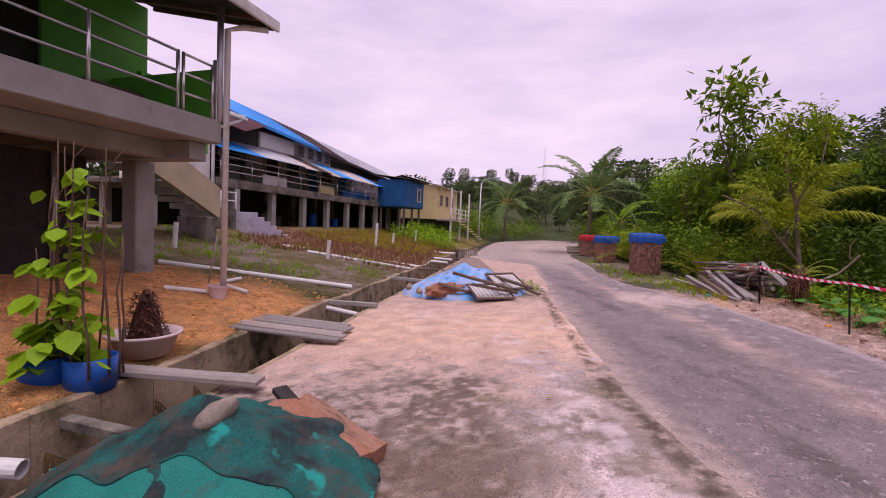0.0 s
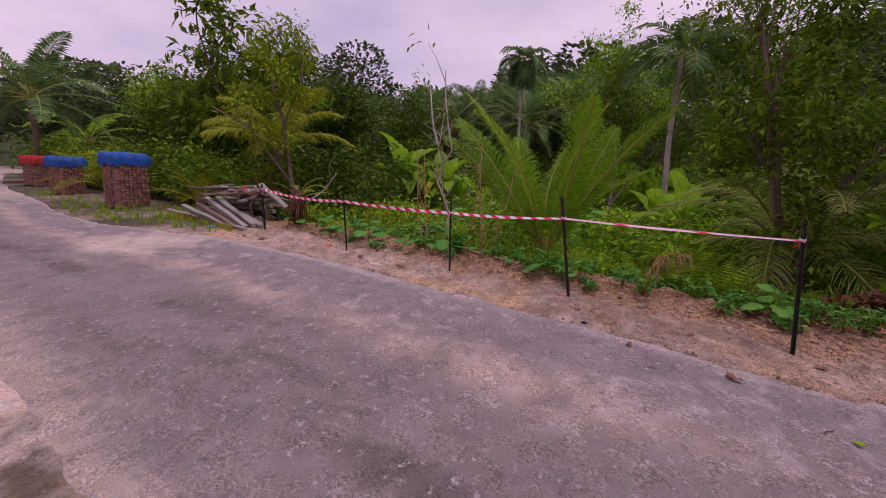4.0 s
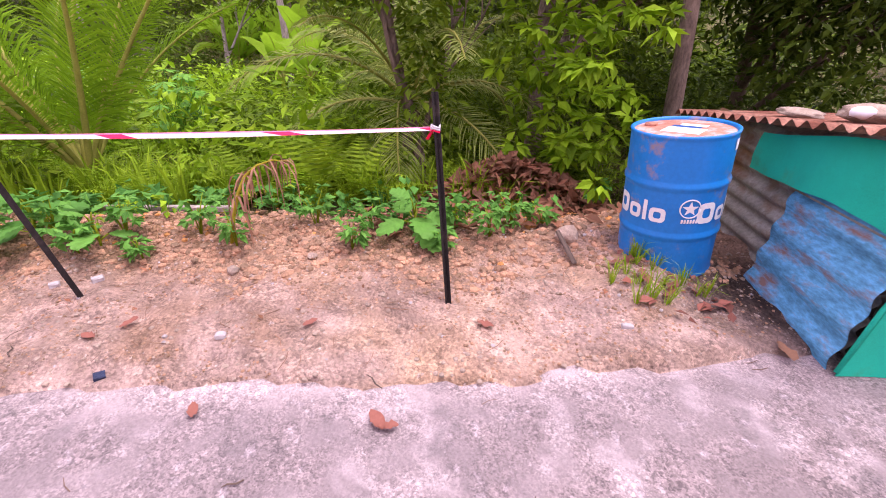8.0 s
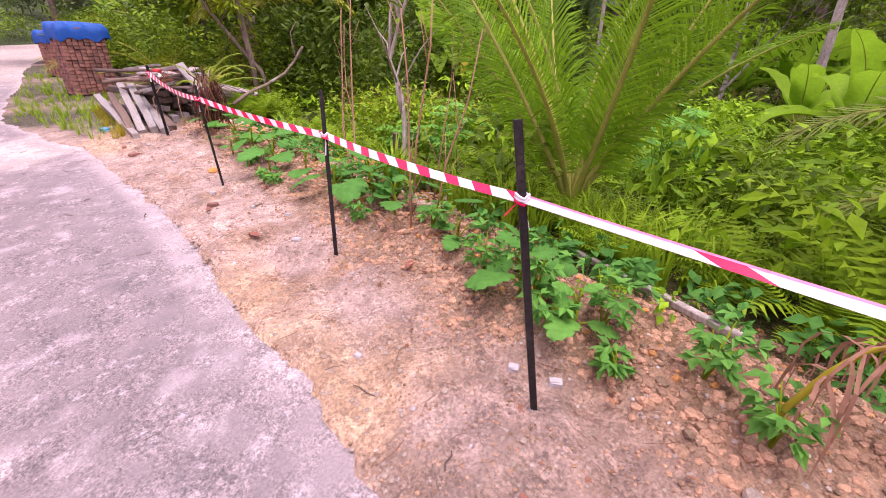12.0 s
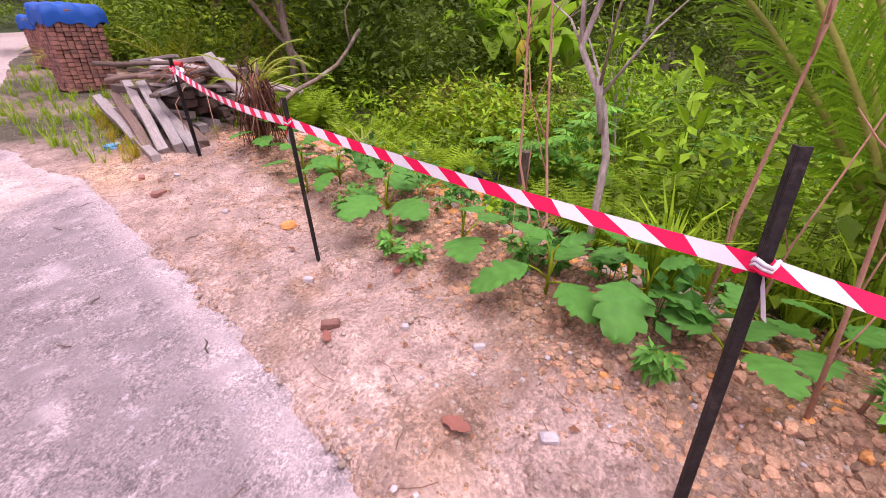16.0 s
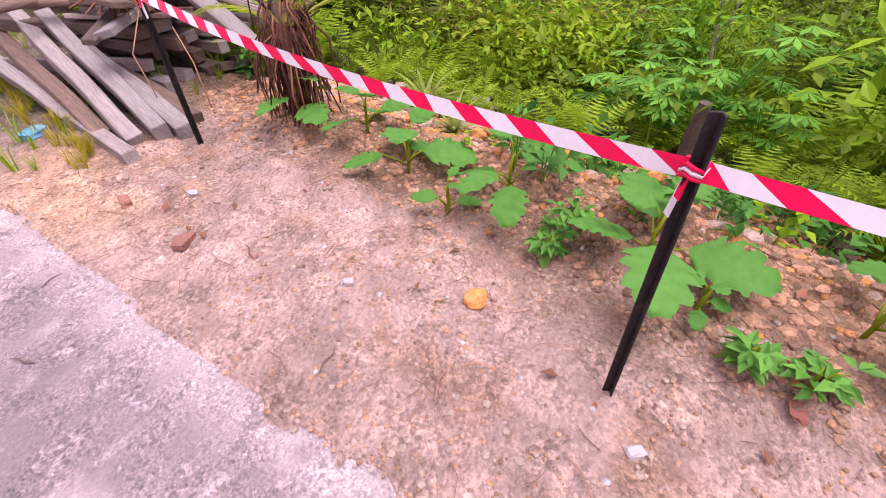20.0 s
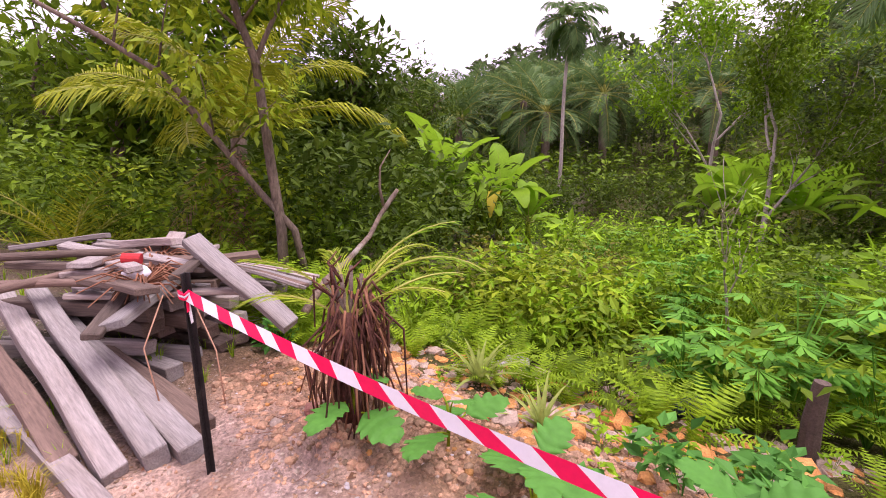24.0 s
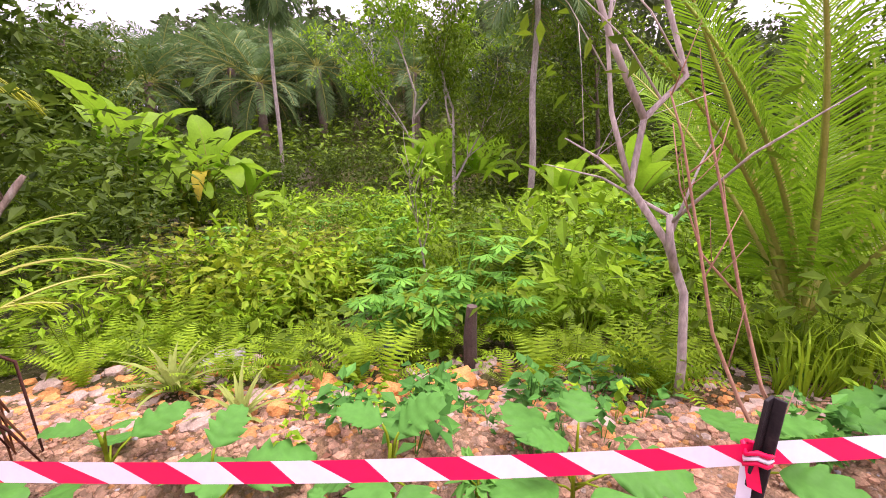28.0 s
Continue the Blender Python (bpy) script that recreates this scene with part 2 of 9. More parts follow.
M_ZINC = material("old_zinc_sheet", (0.33, 0.31, 0.28), 0.6, 0.3, vary=0.25, scale=4, fine=40, bump=0.15, stain=(0.21, 0.12, 0.07), stain_scale=2.4, stain_cut=0.56)
M_BLUESHEET = material("flaking_blue_sheet", (0.12, 0.37, 0.60), 0.65, 0.1, vary=0.4, scale=6, fine=40, bump=0.15, stain=(0.25, 0.16, 0.14), stain_scale=6, stain_cut=0.58, stretch=(0.5, 0.5, 1.6))
M_NET = material("green_shade_net", (0.012, 0.44, 0.29), 0.75, vary=0.14, scale=3, fine=180, bump=0.2, stain=(0.05, 0.30, 0.16), stain_scale=2.2, stain_cut=0.64, bump_far=0.004)
M_NETDARK = material("dirty_green_net", (0.010, 0.125, 0.11), 0.8, vary=0.4, scale=1.9, fine=60, bump=0.5, second=(0.012, 0.022, 0.022), spread=0.3, stain=(0.075, 0.055, 0.045), stain_scale=2.6, stain_cut=0.56, speckle=(0.012, 0.26, 0.22), speckle_scale=4, speckle_cut=0.64)
M_NETTEAL = material("teal_shade_net", (0.012, 0.22, 0.18), 0.75, vary=0.4, scale=4, fine=120, bump=0.4, second=(0.012, 0.13, 0.11), spread=0.5, stain=(0.05, 0.06, 0.05), stain_scale=3.5, stain_cut=0.64)
M_DRUM = material("blue_drum_paint", (0.012, 0.20, 0.60), 0.4, 0.0, vary=0.08, scale=3, fine=40, bump=0.05, stain=(0.32, 0.22, 0.20), stain_scale=6.5, stain_cut=0.635, specular=0.45)
M_DRUMTOP = material("rusty_drum_lid", (0.45, 0.20, 0.14), 0.7, 0.1, vary=0.3, scale=9, fine=60, bump=0.15, stain=(0.62, 0.52, 0.52), stain_scale=5, stain_cut=0.53)
M_PAINTW = material("white_print", (0.78, 0.78, 0.80), 0.5, vary=0.05, bump=0.0)
M_POST = material("black_angle_iron", (0.022, 0.018, 0.018), 0.6, 0.2, vary=0.4, scale=9, fine=70, bump=0.25, stain=(0.075, 0.055, 0.05), stain_scale=8, stain_cut=0.6)
M_TAPEW = material("white_tape", (0.80, 0.76, 0.80), 0.35, vary=0.04, bump=0.0, through_light=0.2)
M_TAPER = material("red_tape", (0.82, 0.006, 0.085), 0.35, vary=0.06, bump=0.0, through_light=0.2)
M_TAPEPALE = material("sheer_pinkish_tape", (0.84, 0.60, 0.70), 0.35, vary=0.12, scale=9, bump=0.0, through_light=0.2)
M_TAPEPINK = material("folded_pink_tape", (0.80, 0.22, 0.38), 0.35, vary=0.15, scale=14, bump=0.0, through_light=0.2)
M_WOOD = material("weathered_grey_timber", (0.42, 0.375, 0.38), 0.9, vary=0.3, scale=3, fine=45, bump=0.5, second=(0.20, 0.165, 0.155), spread=0.6, objects=0.28, stretch=(0.18, 2.2, 2.2))
M_WOODDARK = material("dark_old_timber", (0.14, 0.10, 0.085), 0.9, vary=0.3, scale=3, fine=45, bump=0.4, objects=0.3, stretch=(0.18, 2.2, 2.2))
M_LOG = material("split_log", (0.40, 0.17, 0.10), 0.85, vary=0.35, scale=4, fine=40, bump=0.5, second=(0.24, 0.13, 0.09), spread=0.5, stain=(0.06, 0.04, 0.035), stain_scale=5, stain_cut=0.64, stretch=(0.35, 2.0, 2.0))
M_BARK = material("grey_brown_bark", (0.17, 0.125, 0.095), 0.92, vary=0.35, scale=5, fine=40, bump=0.6, stretch=(1, 1, 0.35), stain=(0.30, 0.26, 0.22), stain_scale=4, stain_cut=0.62)
M_PALEBARK = material("pale_bark", (0.40, 0.34, 0.30), 0.9, vary=0.3, scale=5, fine=40, bump=0.4, stretch=(1, 1, 0.35), stain=(0.18, 0.14, 0.12), stain_scale=4, stain_cut=0.6)
M_REDTWIG = material("dry_red_twig", (0.36, 0.20, 0.13), 0.9, vary=0.2, bump=0.1)
M_DRYLEAF = leafy("dead_brown_leaf", (0.26, 0.13, 0.085), 0.4, 0.8, 0.15)
M_REDLEAF = leafy("reddish_dead_leaf", (0.27, 0.115, 0.095), 0.4, 0.7, 0.15)
M_DRYPALM = leafy("dry_palm_frond", (0.29, 0.165, 0.115), 0.35, 0.8, 0.15)
M_LEAF = leafy("green_leaf", (0.135, 0.225, 0.016), 0.5)
M_LEAFDARK = leafy("dark_green_leaf", (0.078, 0.130, 0.016), 0.45)
M_LEAFBRIGHT = leafy("bright_green_leaf", (0.235, 0.41, 0.02), 0.4)
M_LEAFYELLOW = leafy("yellow_green_leaf", (0.24, 0.33, 0.02))
M_LEAFBLUE = leafy("blue_green_leaf", (0.095, 0.27, 0.05), 0.35)
M_PALM = leafy("palm_leaflet", (0.19, 0.35, 0.018), 0.3, 0.45, 0.42)
M_PALMYELLOW = leafy("yellowing_palm_leaflet", (0.29, 0.33, 0.02), 0.3)
M_PALMDARK = leafy("oil_palm_leaflet", (0.115, 0.195, 0.065), 0.3)
M_RIB = material("palm_rib", (0.30, 0.30, 0.06), 0.6, vary=0.15, bump=0.05)
M_OLIVE = leafy("olive_brown_leaf", (0.16, 0.165, 0.03), 0.45)
M_WEED = leafy("soft_weed_leaf", (0.13, 0.33, 0.06), 0.3)
M_PALMGREY = leafy("greyish_palm_leaflet", (0.30, 0.37, 0.10), 0.3)
M_FERN = leafy("fern_frond", (0.235, 0.375, 0.02), 0.3)
M_GRASS = leafy("lush_grass", (0.25, 0.40, 0.022), 0.3)
M_GRASSDRY = leafy("dry_red_grass", (0.26, 0.13, 0.075), 0.3, 0.8, 0.2)
M_GRASSYEL = leafy("yellow_grass", (0.38, 0.33, 0.035), 0.25, 0.7, 0.3)
M_BANANA = leafy("banana_leaf", (0.25, 0.43, 0.028), 0.12, 0.45, 0.5)
M_CASSAVA = leafy("cassava_leaf", (0.14, 0.35, 0.045), 0.35)
M_WOODS = leafy("far_foliage", (0.085, 0.120, 0.045), 0.4)
M_STONE = material("field_stone", (0.33, 0.265, 0.23), 0.9, vary=0.25, scale=14, fine=90, bump=0.4, objects=0.35)
M_CLOD = material("earth_clod", (0.36, 0.225, 0.155), 0.95, vary=0.3, scale=16, fine=90, bump=0.5, islands=0.4)
M_ORANGE = material("orange_laterite", (0.52, 0.25, 0.09), 0.95, vary=0.28, scale=12, fine=90, bump=0.5, islands=0.35)
M_BRICK = material("red_brick", (0.25, 0.125, 0.105), 0.9, vary=0.25, scale=12, fine=80, bump=0.3, objects=0.35)
M_TARPBLUE = material("blue_tarpaulin", (0.012, 0.075, 0.33), 0.6, vary=0.12, scale=4, fine=50, bump=0.1)
M_TARPPALE = material("pale_blue_sheet", (0.10, 0.36, 0.75), 0.5, vary=0.25, scale=2, fine=30, bump=0.4, second=(0.36, 0.40, 0.58), spread=0.4, stain=(0.10, 0.075, 0.06), stain_scale=2.6, stain_cut=0.60)
M_RED = material("faded_red_cloth", (0.42, 0.03, 0.035), 0.8, vary=0.2, bump=0.1)
M_PINK = material("pale_pink_plastic", (0.60, 0.46, 0.46), 0.5, vary=0.12, scale=4, fine=40, bump=0.05)
M_POTBLUE = material("cut_blue_drum", (0.012, 0.085, 0.36), 0.4, vary=0.15, scale=5, fine=40, bump=0.05, stain=(0.12, 0.08, 0.05), stain_scale=4, stain_cut=0.66)
M_LAMP = material("lamp_lens", (0.75, 0.75, 0.72), 0.3, vary=0.03, bump=0)
M_SHAG = material("dark_husk", (0.085, 0.035, 0.028), 0.9, vary=0.4, scale=12, fine=60, bump=0.4, islands=0.5)
M_STICK = material("brown_stick", (0.13, 0.075, 0.055), 0.9, vary=0.3, bump=0.2)
M_BAG = material("dark_blue_plastic_bag", (0.02, 0.03, 0.07), 0.3, vary=0.2, bump=0.2)


# ---- makers ----
def mesh_part(name, verts, faces, mat, parent=None, label="", smooth=False, at=None):
    me = bpy.data.meshes.new(name)
    me.from_pydata([tuple(map(float, v)) for v in verts] if not isinstance(verts, list) else verts, [], faces if isinstance(faces, list) else faces.tolist())
    for one in (mat if isinstance(mat, (list, tuple)) else [mat]):
        me.materials.append(one)
    if smooth:
        me.polygons.foreach_set("use_smooth", [True] * len(me.polygons))
    me.update()
    ob = new(name, me)
    if parent:
        ob.parent = parent
    if at is not None:
        ob.matrix_basis = at
    if label:
        ob["label"] = label
    return ob


def part(name, bm, mat, parent=None, label="", smooth=False):
    me = bpy.data.meshes.new(name)
    bmesh.ops.recalc_face_normals(bm, faces=bm.faces)
    bm.to_mesh(me)
    bm.free()
    for one in (mat if isinstance(mat, (list, tuple)) else [mat]):
        me.materials.append(one)
    if smooth:
        me.polygons.foreach_set("use_smooth", [True] * len(me.polygons))
    ob = new(name, me)
    if parent:
        ob.parent = parent
    if label:
        ob["label"] = label
    return ob


def thing(name, m, label, category, group="", kind=""):
    ob = new(name)
    ob.empty_display_size = 0.2
    ob.matrix_basis = m
    return tagged(ob, label, category, group, kind)


def box(bm, x0, y0, z0, x1, y1, z1, bevel=0.01, m=None):
    made = bmesh.ops.create_cube(bm, size=1.0)["verts"]
    bmesh.ops.transform(bm, verts=made, matrix=Matrix.Translation(((x0 + x1) / 2, (y0 + y1) / 2, (z0 + z1) / 2)) @ Matrix.Diagonal((x1 - x0, y1 - y0, z1 - z0, 1)))
    if bevel:
        edges = list({e for v in made for e in v.link_edges})
        out = bmesh.ops.bevel(bm, geom=edges, offset=bevel, segments=1, affect="EDGES", profile=0.5)
        made = list({v for f in out["faces"] for v in f.verts} | {v for v in made if v.is_valid})
    if m is not None:
        bmesh.ops.transform(bm, verts=made, matrix=m)
    return bm


def boxed(name, dims, mat, parent=None, label="", bevel=0.01, m=None):
    return part(name, box(bmesh.new(), *dims, bevel=bevel, m=m), mat, parent, label)


def tube_data(points, radii, sides=8, cap=True):
    """Vertices and faces of a round bar along points."""
    pts = [Vector(p) for p in points]
    rr = radii if isinstance(radii, (list, tuple)) else [radii] * len(pts)
    verts, faces = [], []
    side = None
    for i, p in enumerate(pts):
        d = (pts[min(i + 1, len(pts) - 1)] - pts[max(i - 1, 0)]).normalized()
        if side is None:
            side = d.cross(Vector((0.31, 0.17, 0.93) if abs(d.z) < 0.9 else (1, 0.2, 0))).normalized()
        side = (side - d * side.dot(d)).normalized()
        up = d.cross(side)
        for k in range(sides):
            a = 2 * math.pi * k / sides
            verts.append(tuple(p + rr[i] * (math.cos(a) * side + math.sin(a) * up)))
    for i in range(len(pts) - 1):
        for k in range(sides):
            a, b = i * sides + k, i * sides + (k + 1) % sides
            faces.append((a, b, b + sides, a + sides))
    if cap:
        faces.append(tuple(reversed(range(sides))))
        faces.append(tuple(range((len(pts) - 1) * sides, len(pts) * sides)))
    return verts, faces


def tube(name, points, radii, mat, parent=None, label="", sides=8, smooth=True):
    v, f = tube_data(points, radii, sides)
    return mesh_part(name, v, f, mat, parent, label, smooth)


def merged(pieces):
    """Joins (vertices, faces) pairs."""
    verts, faces = [], []
    for v, f in pieces:
        k = len(verts)
        verts += [tuple(p) for p in v]
        faces += [tuple(i + k for i in q) for q in f]
    return verts, faces


def moved(data, m):
    v, f = data
    return [tuple(m @ Vector(p)) for p in v], f


def scattered(kinds, places, rng):
    """Many copies of template meshes joined into one: places are rows x, y, z, turn, scale, lean."""
    verts, faces, k = [], [], 0
    kinds = [(np.array(v), [np.array(q) for q in f]) for v, f in kinds]
    for x, y, z, turn, size, lean in places:
        v, f = kinds[rng.randrange(len(kinds))]
        c, s = math.cos(turn), math.sin(turn)
        cl, sl = math.cos(lean), math.sin(lean)
        p = v * size
        p = np.stack([p[:, 0] * cl + p[:, 2] * sl, p[:, 1], -p[:, 0] * sl + p[:, 2] * cl], 1)
        p = np.stack([p[:, 0] * c - p[:, 1] * s + x, p[:, 0] * s + p[:, 1] * c + y, p[:, 2] + z], 1)
        verts += p.tolist()
        faces += [(q + k).tolist() for q in f]
        k += len(v)
    return verts, faces


def R(x, y, h=0.0):
    """A place on the canted road: x, y on it and the height over it."""
    return Vector((x - CANT * h, y, h + CANT * x))


# ---- the lie of the land ----
def lattice(x, y, seed=0):
    """Smooth value noise, -1 to 1, for arrays."""
    x, y = np.asarray(x, float), np.asarray(y, float)
    xi, yi = np.floor(x).astype(np.int64), np.floor(y).astype(np.int64)
    xf, yf = x - xi, y - yi

    def h(a, b):
        v = (a * 374761393 + b * 668265263 + seed * 974634777) & 0x7FFFFFFF
        v = ((v ^ (v >> 13)) * 1274126177) & 0x7FFFFFFF
        v = v ^ (v >> 16)
        return (v & 0xFFFF) / 32767.5 - 1
    u, w = xf * xf * (3 - 2 * xf), yf * yf * (3 - 2 * yf)
    return (h(xi, yi) * (1 - u) + h(xi + 1, yi) * u) * (1 - w) + (h(xi, yi + 1) * (1 - u) + h(xi + 1, yi + 1) * u) * w


def rough(x, y, size, seed=0):
    return lattice(x / size, y / size, seed) * 0.55 + lattice(x / size * 2.1, y / size * 2.1, seed + 1) * 0.28 + lattice(x / size * 4.3, y / size * 4.3, seed + 2) * 0.17


ROAD_RIGHT = ([-40, -6, -1.7, -0.4, 0.9, 1.4, 2.6, 3.8, 4.7, 6.2, 7.2, 8.3, 9.4, 10.4, 11.6, 13, 16, 20, 28, 34, 47, 60, 90], [3.6, 4.2, 4.45, 4.74, 4.88, 4.94, 5.2, 5.42, 5.53, 5.73, 5.83, 5.89, 5.95, 5.75, 5.72, 5.6, 6.1, 6.9, 8.4, 9.8, 13.6, 20, 40])
ROAD_LEFT = ([-40, 2.6, 4.2, 8.1, 10.9, 13.5, 20.6, 23, 26, 41, 60, 90], [1.7, 1.84, 1.83, 2.25, 2.65, 3.15, 4.2, 2.5, 1.2, 2.6, 9.0, 25])


def road_right(y):
    return np.interp(y, *ROAD_RIGHT) + 0.10 * rough(y * 1.0, y * 0 + 3.3, 0.9, 4) + 0.04 * rough(y, y * 0 + 1.3, 0.22, 9) + 0.02 * rough(y, y * 0 + 4.7, 0.09, 12)


def road_left(y):
    return np.interp(y, *ROAD_LEFT) + 0.04 * rough(y, y * 0 + 8.0, 0.4, 5)


def drain_right(y):
    return -2.2 + 0.18 * (y - 5.2) + 0.03 * rough(y, y * 0 + 2.0, 1.5, 6)


def drain_left(y):
    return drain_right(y) - 0.95


def post_line(y):
    return 5.2 + 0.177 * np.clip(y, -30, 60)


def tilt(x, y):
    """The cross-fall, dying out along the lane beyond the timber pile."""
    return CANT * np.clip(x, -14, 9.5) * np.where(x > 0, np.interp(y, [11.5, 16], [1, 0.5]), 1)


def land(x, y):
    x, y = np.asarray(x, float), np.asarray(y, float)
    z = tilt(x, y)
    u = x - post_line(y)
    fall = np.interp(u, [0.6, 1.3, 2.0, 3.4, 6, 13, 30], [0, -0.15, -0.33, -0.72, -0.85, -1.4, -1.7])
    fall = fall * np.interp(y, [9.5, 12.0, 40, 60], [1, 0.55, 0.6, 0.2])
    z = z + fall
    # a heaped edge of loose earth behind the stakes
    z = z + 0.13 * np.exp(-((u - 0.95) / 0.35) ** 2) * np.interp(y, [-2, -1, 9, 10.5], [0, 1, 1, 0]) * (0.8 + 0.6 * rough(x, y, 0.7, 30))
    z = z + np.interp(np.hypot((x - 5.5), (y + 0.1)), [0.3, 0.9], [0.07, 0])
    v = drain_left(y) - x
    rise = np.interp(v, [0, 0.5, 1.5, 3.2, 5, 7, 12, 30], [0.14, 0.26, 0.5, 0.88, 1.1, 1.75, 1.95, 2.2])
    z = z + np.where(v > 0, rise, 0)
    inside = (x > drain_left(y) - 0.05) & (x < drain_right(y) + 0.05) & (y < 34)
    z = np.where(inside, -0.62 + 0.04 * rough(x, y, 0.5, 11), z)
    on_road = (x > drain_right(y) + 0.05) & (x < road_right(y) - 0.06)
    dirt = np.interp(u, [-0.9, -0.3, 0.5, 3], [0.014, 0.05, 0.08, 0.06]) * np.interp(x, [3, 4.5], [0, 1])
    bumps = dirt * (0.5 + 0.8 * rough(x, y, 0.45, 21)) + dirt * 0.75 * rough(x, y, 0.2, 25)
    bumps = bumps + np.where(v > 0.05, 0.05 * rough(x, y, 0.5, 22) + 0.02 * rough(x, y, 0.15, 23), 0)
    z = z + np.where(on_road, -0.05, bumps)
    far = np.hypot(x - 3, y - 5)
    hills = np.interp(x - 0.1 * y, [24, 34, 48, 75, 140], [0, 2.6, 7.5, 13.5, 25]) * np.interp(y, [-60, -20, 30, 60], [0.6, 1, 0.8, 0.35])
    ahead = np.interp(y, [75, 150, 260], [0, 8, 27]) * np.interp(x, [-60, 20, 90, 200], [0.15, 1, 0.9, 0.7])
    z = z + np.where(far > 18, np.maximum(hills, ahead) * (1 + 0.25 * rough(x, y, 35, 40)), 0)
    return z


def ground_at(x, y):
    return float(land(np.array([x]), np.array([y]))[0])


def on_land(x, y, turn=0, dz=0.0):
    return pose(x, y, ground_at(x, y) + dz, 0, 0, turn)


def lines(stops):
    out = [stops[0][0]]
    for (a, step), (b, _) in zip(stops, stops[1:]):
        k = max(1, round((b - a) / step))
        out += [a + (b - a) * (i + 1) / k for i in range(k)]
    return np.array(out)


def grid_faces(nx, ny):
    i = np.arange(nx * ny).reshape(ny, nx)
    return np.stack([i[:-1, :-1], i[:-1, 1:], i[1:, 1:], i[1:, :-1]], -1).reshape(-1, 4)


def toned(ob, colours):
    at = ob.data.color_attributes.new("tone", "FLOAT_COLOR", "POINT")
    at.data.foreach_set("color", np.concatenate([colours, np.ones((len(colours), 1))], 1).astype(np.float32).ravel())


def blend(c, other, k):
    return c * (1 - k[:, None]) + np.array(other)[None] * k[:, None]


def build_ground():
    gx = lines([(-400, 40), (-80, 8), (-24, 1.2), (-9, 0.3), (-4, 0.1), (-1.2, 0.4), (4.2, 0.06), (8.6, 0.14), (12, 0.5), (24, 2.5), (60, 8), (140, 30), (420, 30)])
    gy = lines([(-120, 20), (-30, 3), (-6, 0.4), (-1.2, 0.07), (11, 0.16), (18, 0.5), (40, 2.5), (90, 10), (280, 40), (500, 40)])
    X, Y = [a.ravel() for a in np.meshgrid(gx, gy)]
    Z = land(X, Y)
    ob = mesh_part("ground", np.stack([X, Y, Z], 1).tolist(), grid_faces(len(gx), len(gy)), M_GROUND, smooth=True)
    tagged(ob, "bare sandy verge, orange laterite yard and leaf-littered jungle floor", "ground", kind="structure")
    u, v = X - post_line(Y), drain_left(Y) - X
    n1, n2, n3 = rough(X, Y, 0.6, 50), rough(X, Y, 1.8, 53), rough(X, Y, 0.18, 56)
    c = np.tile(np.array([[0.09, 0.085, 0.03]]), (len(X), 1))
    sand = np.clip(1.12 - (u + 0.35 * n1 + 0.25 * n2) / 0.70, 0, 1) * np.clip((X - 2) / 2, 0, 1)
    c = blend(c, (0.34, 0.205, 0.12), np.clip(1.9 - (u + 0.4 * n1) / 0.9, 0, 1) * (X > 2))
    c = blend(c, (0.51, 0.365, 0.315), sand)
    c = blend(c, (0.30, 0.21, 0.16), np.clip(n1 * 1.6 + n3 * 1.8 - 0.25, 0, 0.6) * sand)
    c = blend(c, (0.36, 0.225, 0.15), np.clip(rough(X, Y, 0.28, 52) * 2.2 - 0.25, 0, 0.7) * sand * np.clip((u + 0.75) / 0.5, 0, 1))
    c = blend(c, (0.62, 0.40, 0.25), np.clip(rough(X, Y, 0.9, 59) * 2 - 0.30, 0, 0.7) * sand)
    # near-black oval between the drum and the shed's end wall
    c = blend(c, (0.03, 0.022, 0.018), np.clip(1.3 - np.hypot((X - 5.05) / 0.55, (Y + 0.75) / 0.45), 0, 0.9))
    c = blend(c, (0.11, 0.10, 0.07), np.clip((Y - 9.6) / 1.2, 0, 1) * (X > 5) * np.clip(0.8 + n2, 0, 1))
    c = blend(c, (0.62, 0.30, 0.12), np.clip((9.6 - Y + n1) / 1.2, 0, 1) * (v > 0) * np.clip((v + 0.2 + 0.5 * n1) / 0.6, 0, 1))
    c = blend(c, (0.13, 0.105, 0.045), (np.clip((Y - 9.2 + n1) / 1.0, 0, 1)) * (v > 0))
    c = blend(c, (0.22, 0.175, 0.15), np.clip(n1 * 2 + 0.25 + n3, 0, 0.85) * (np.clip((Y - 9.6) / 1.0, 0, 1)) * (v > 0) * (Y < 16))
    c = blend(c, (0.19, 0.105, 0.06), np.clip((Y - 14.6 + n2) / 1.5, 0, 0.85) * (v > 0))
    c = blend(c, (0.20, 0.17, 0.04), np.clip((Y - 21 + 2 * n2) / 2, 0, 0.8) * (v > 0))
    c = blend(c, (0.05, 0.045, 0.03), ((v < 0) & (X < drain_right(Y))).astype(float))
    c = blend(c, (0.04, 0.06, 0.02), np.clip((np.hypot(X, Y) - 40) / 20, 0, 1))
    c = c * (1 + 0.26 * lattice(X / 0.09, Y / 0.09, 71) + 0.10 * lattice(X / 0.23, Y / 0.23, 73))[:, None]
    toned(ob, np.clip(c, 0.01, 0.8))


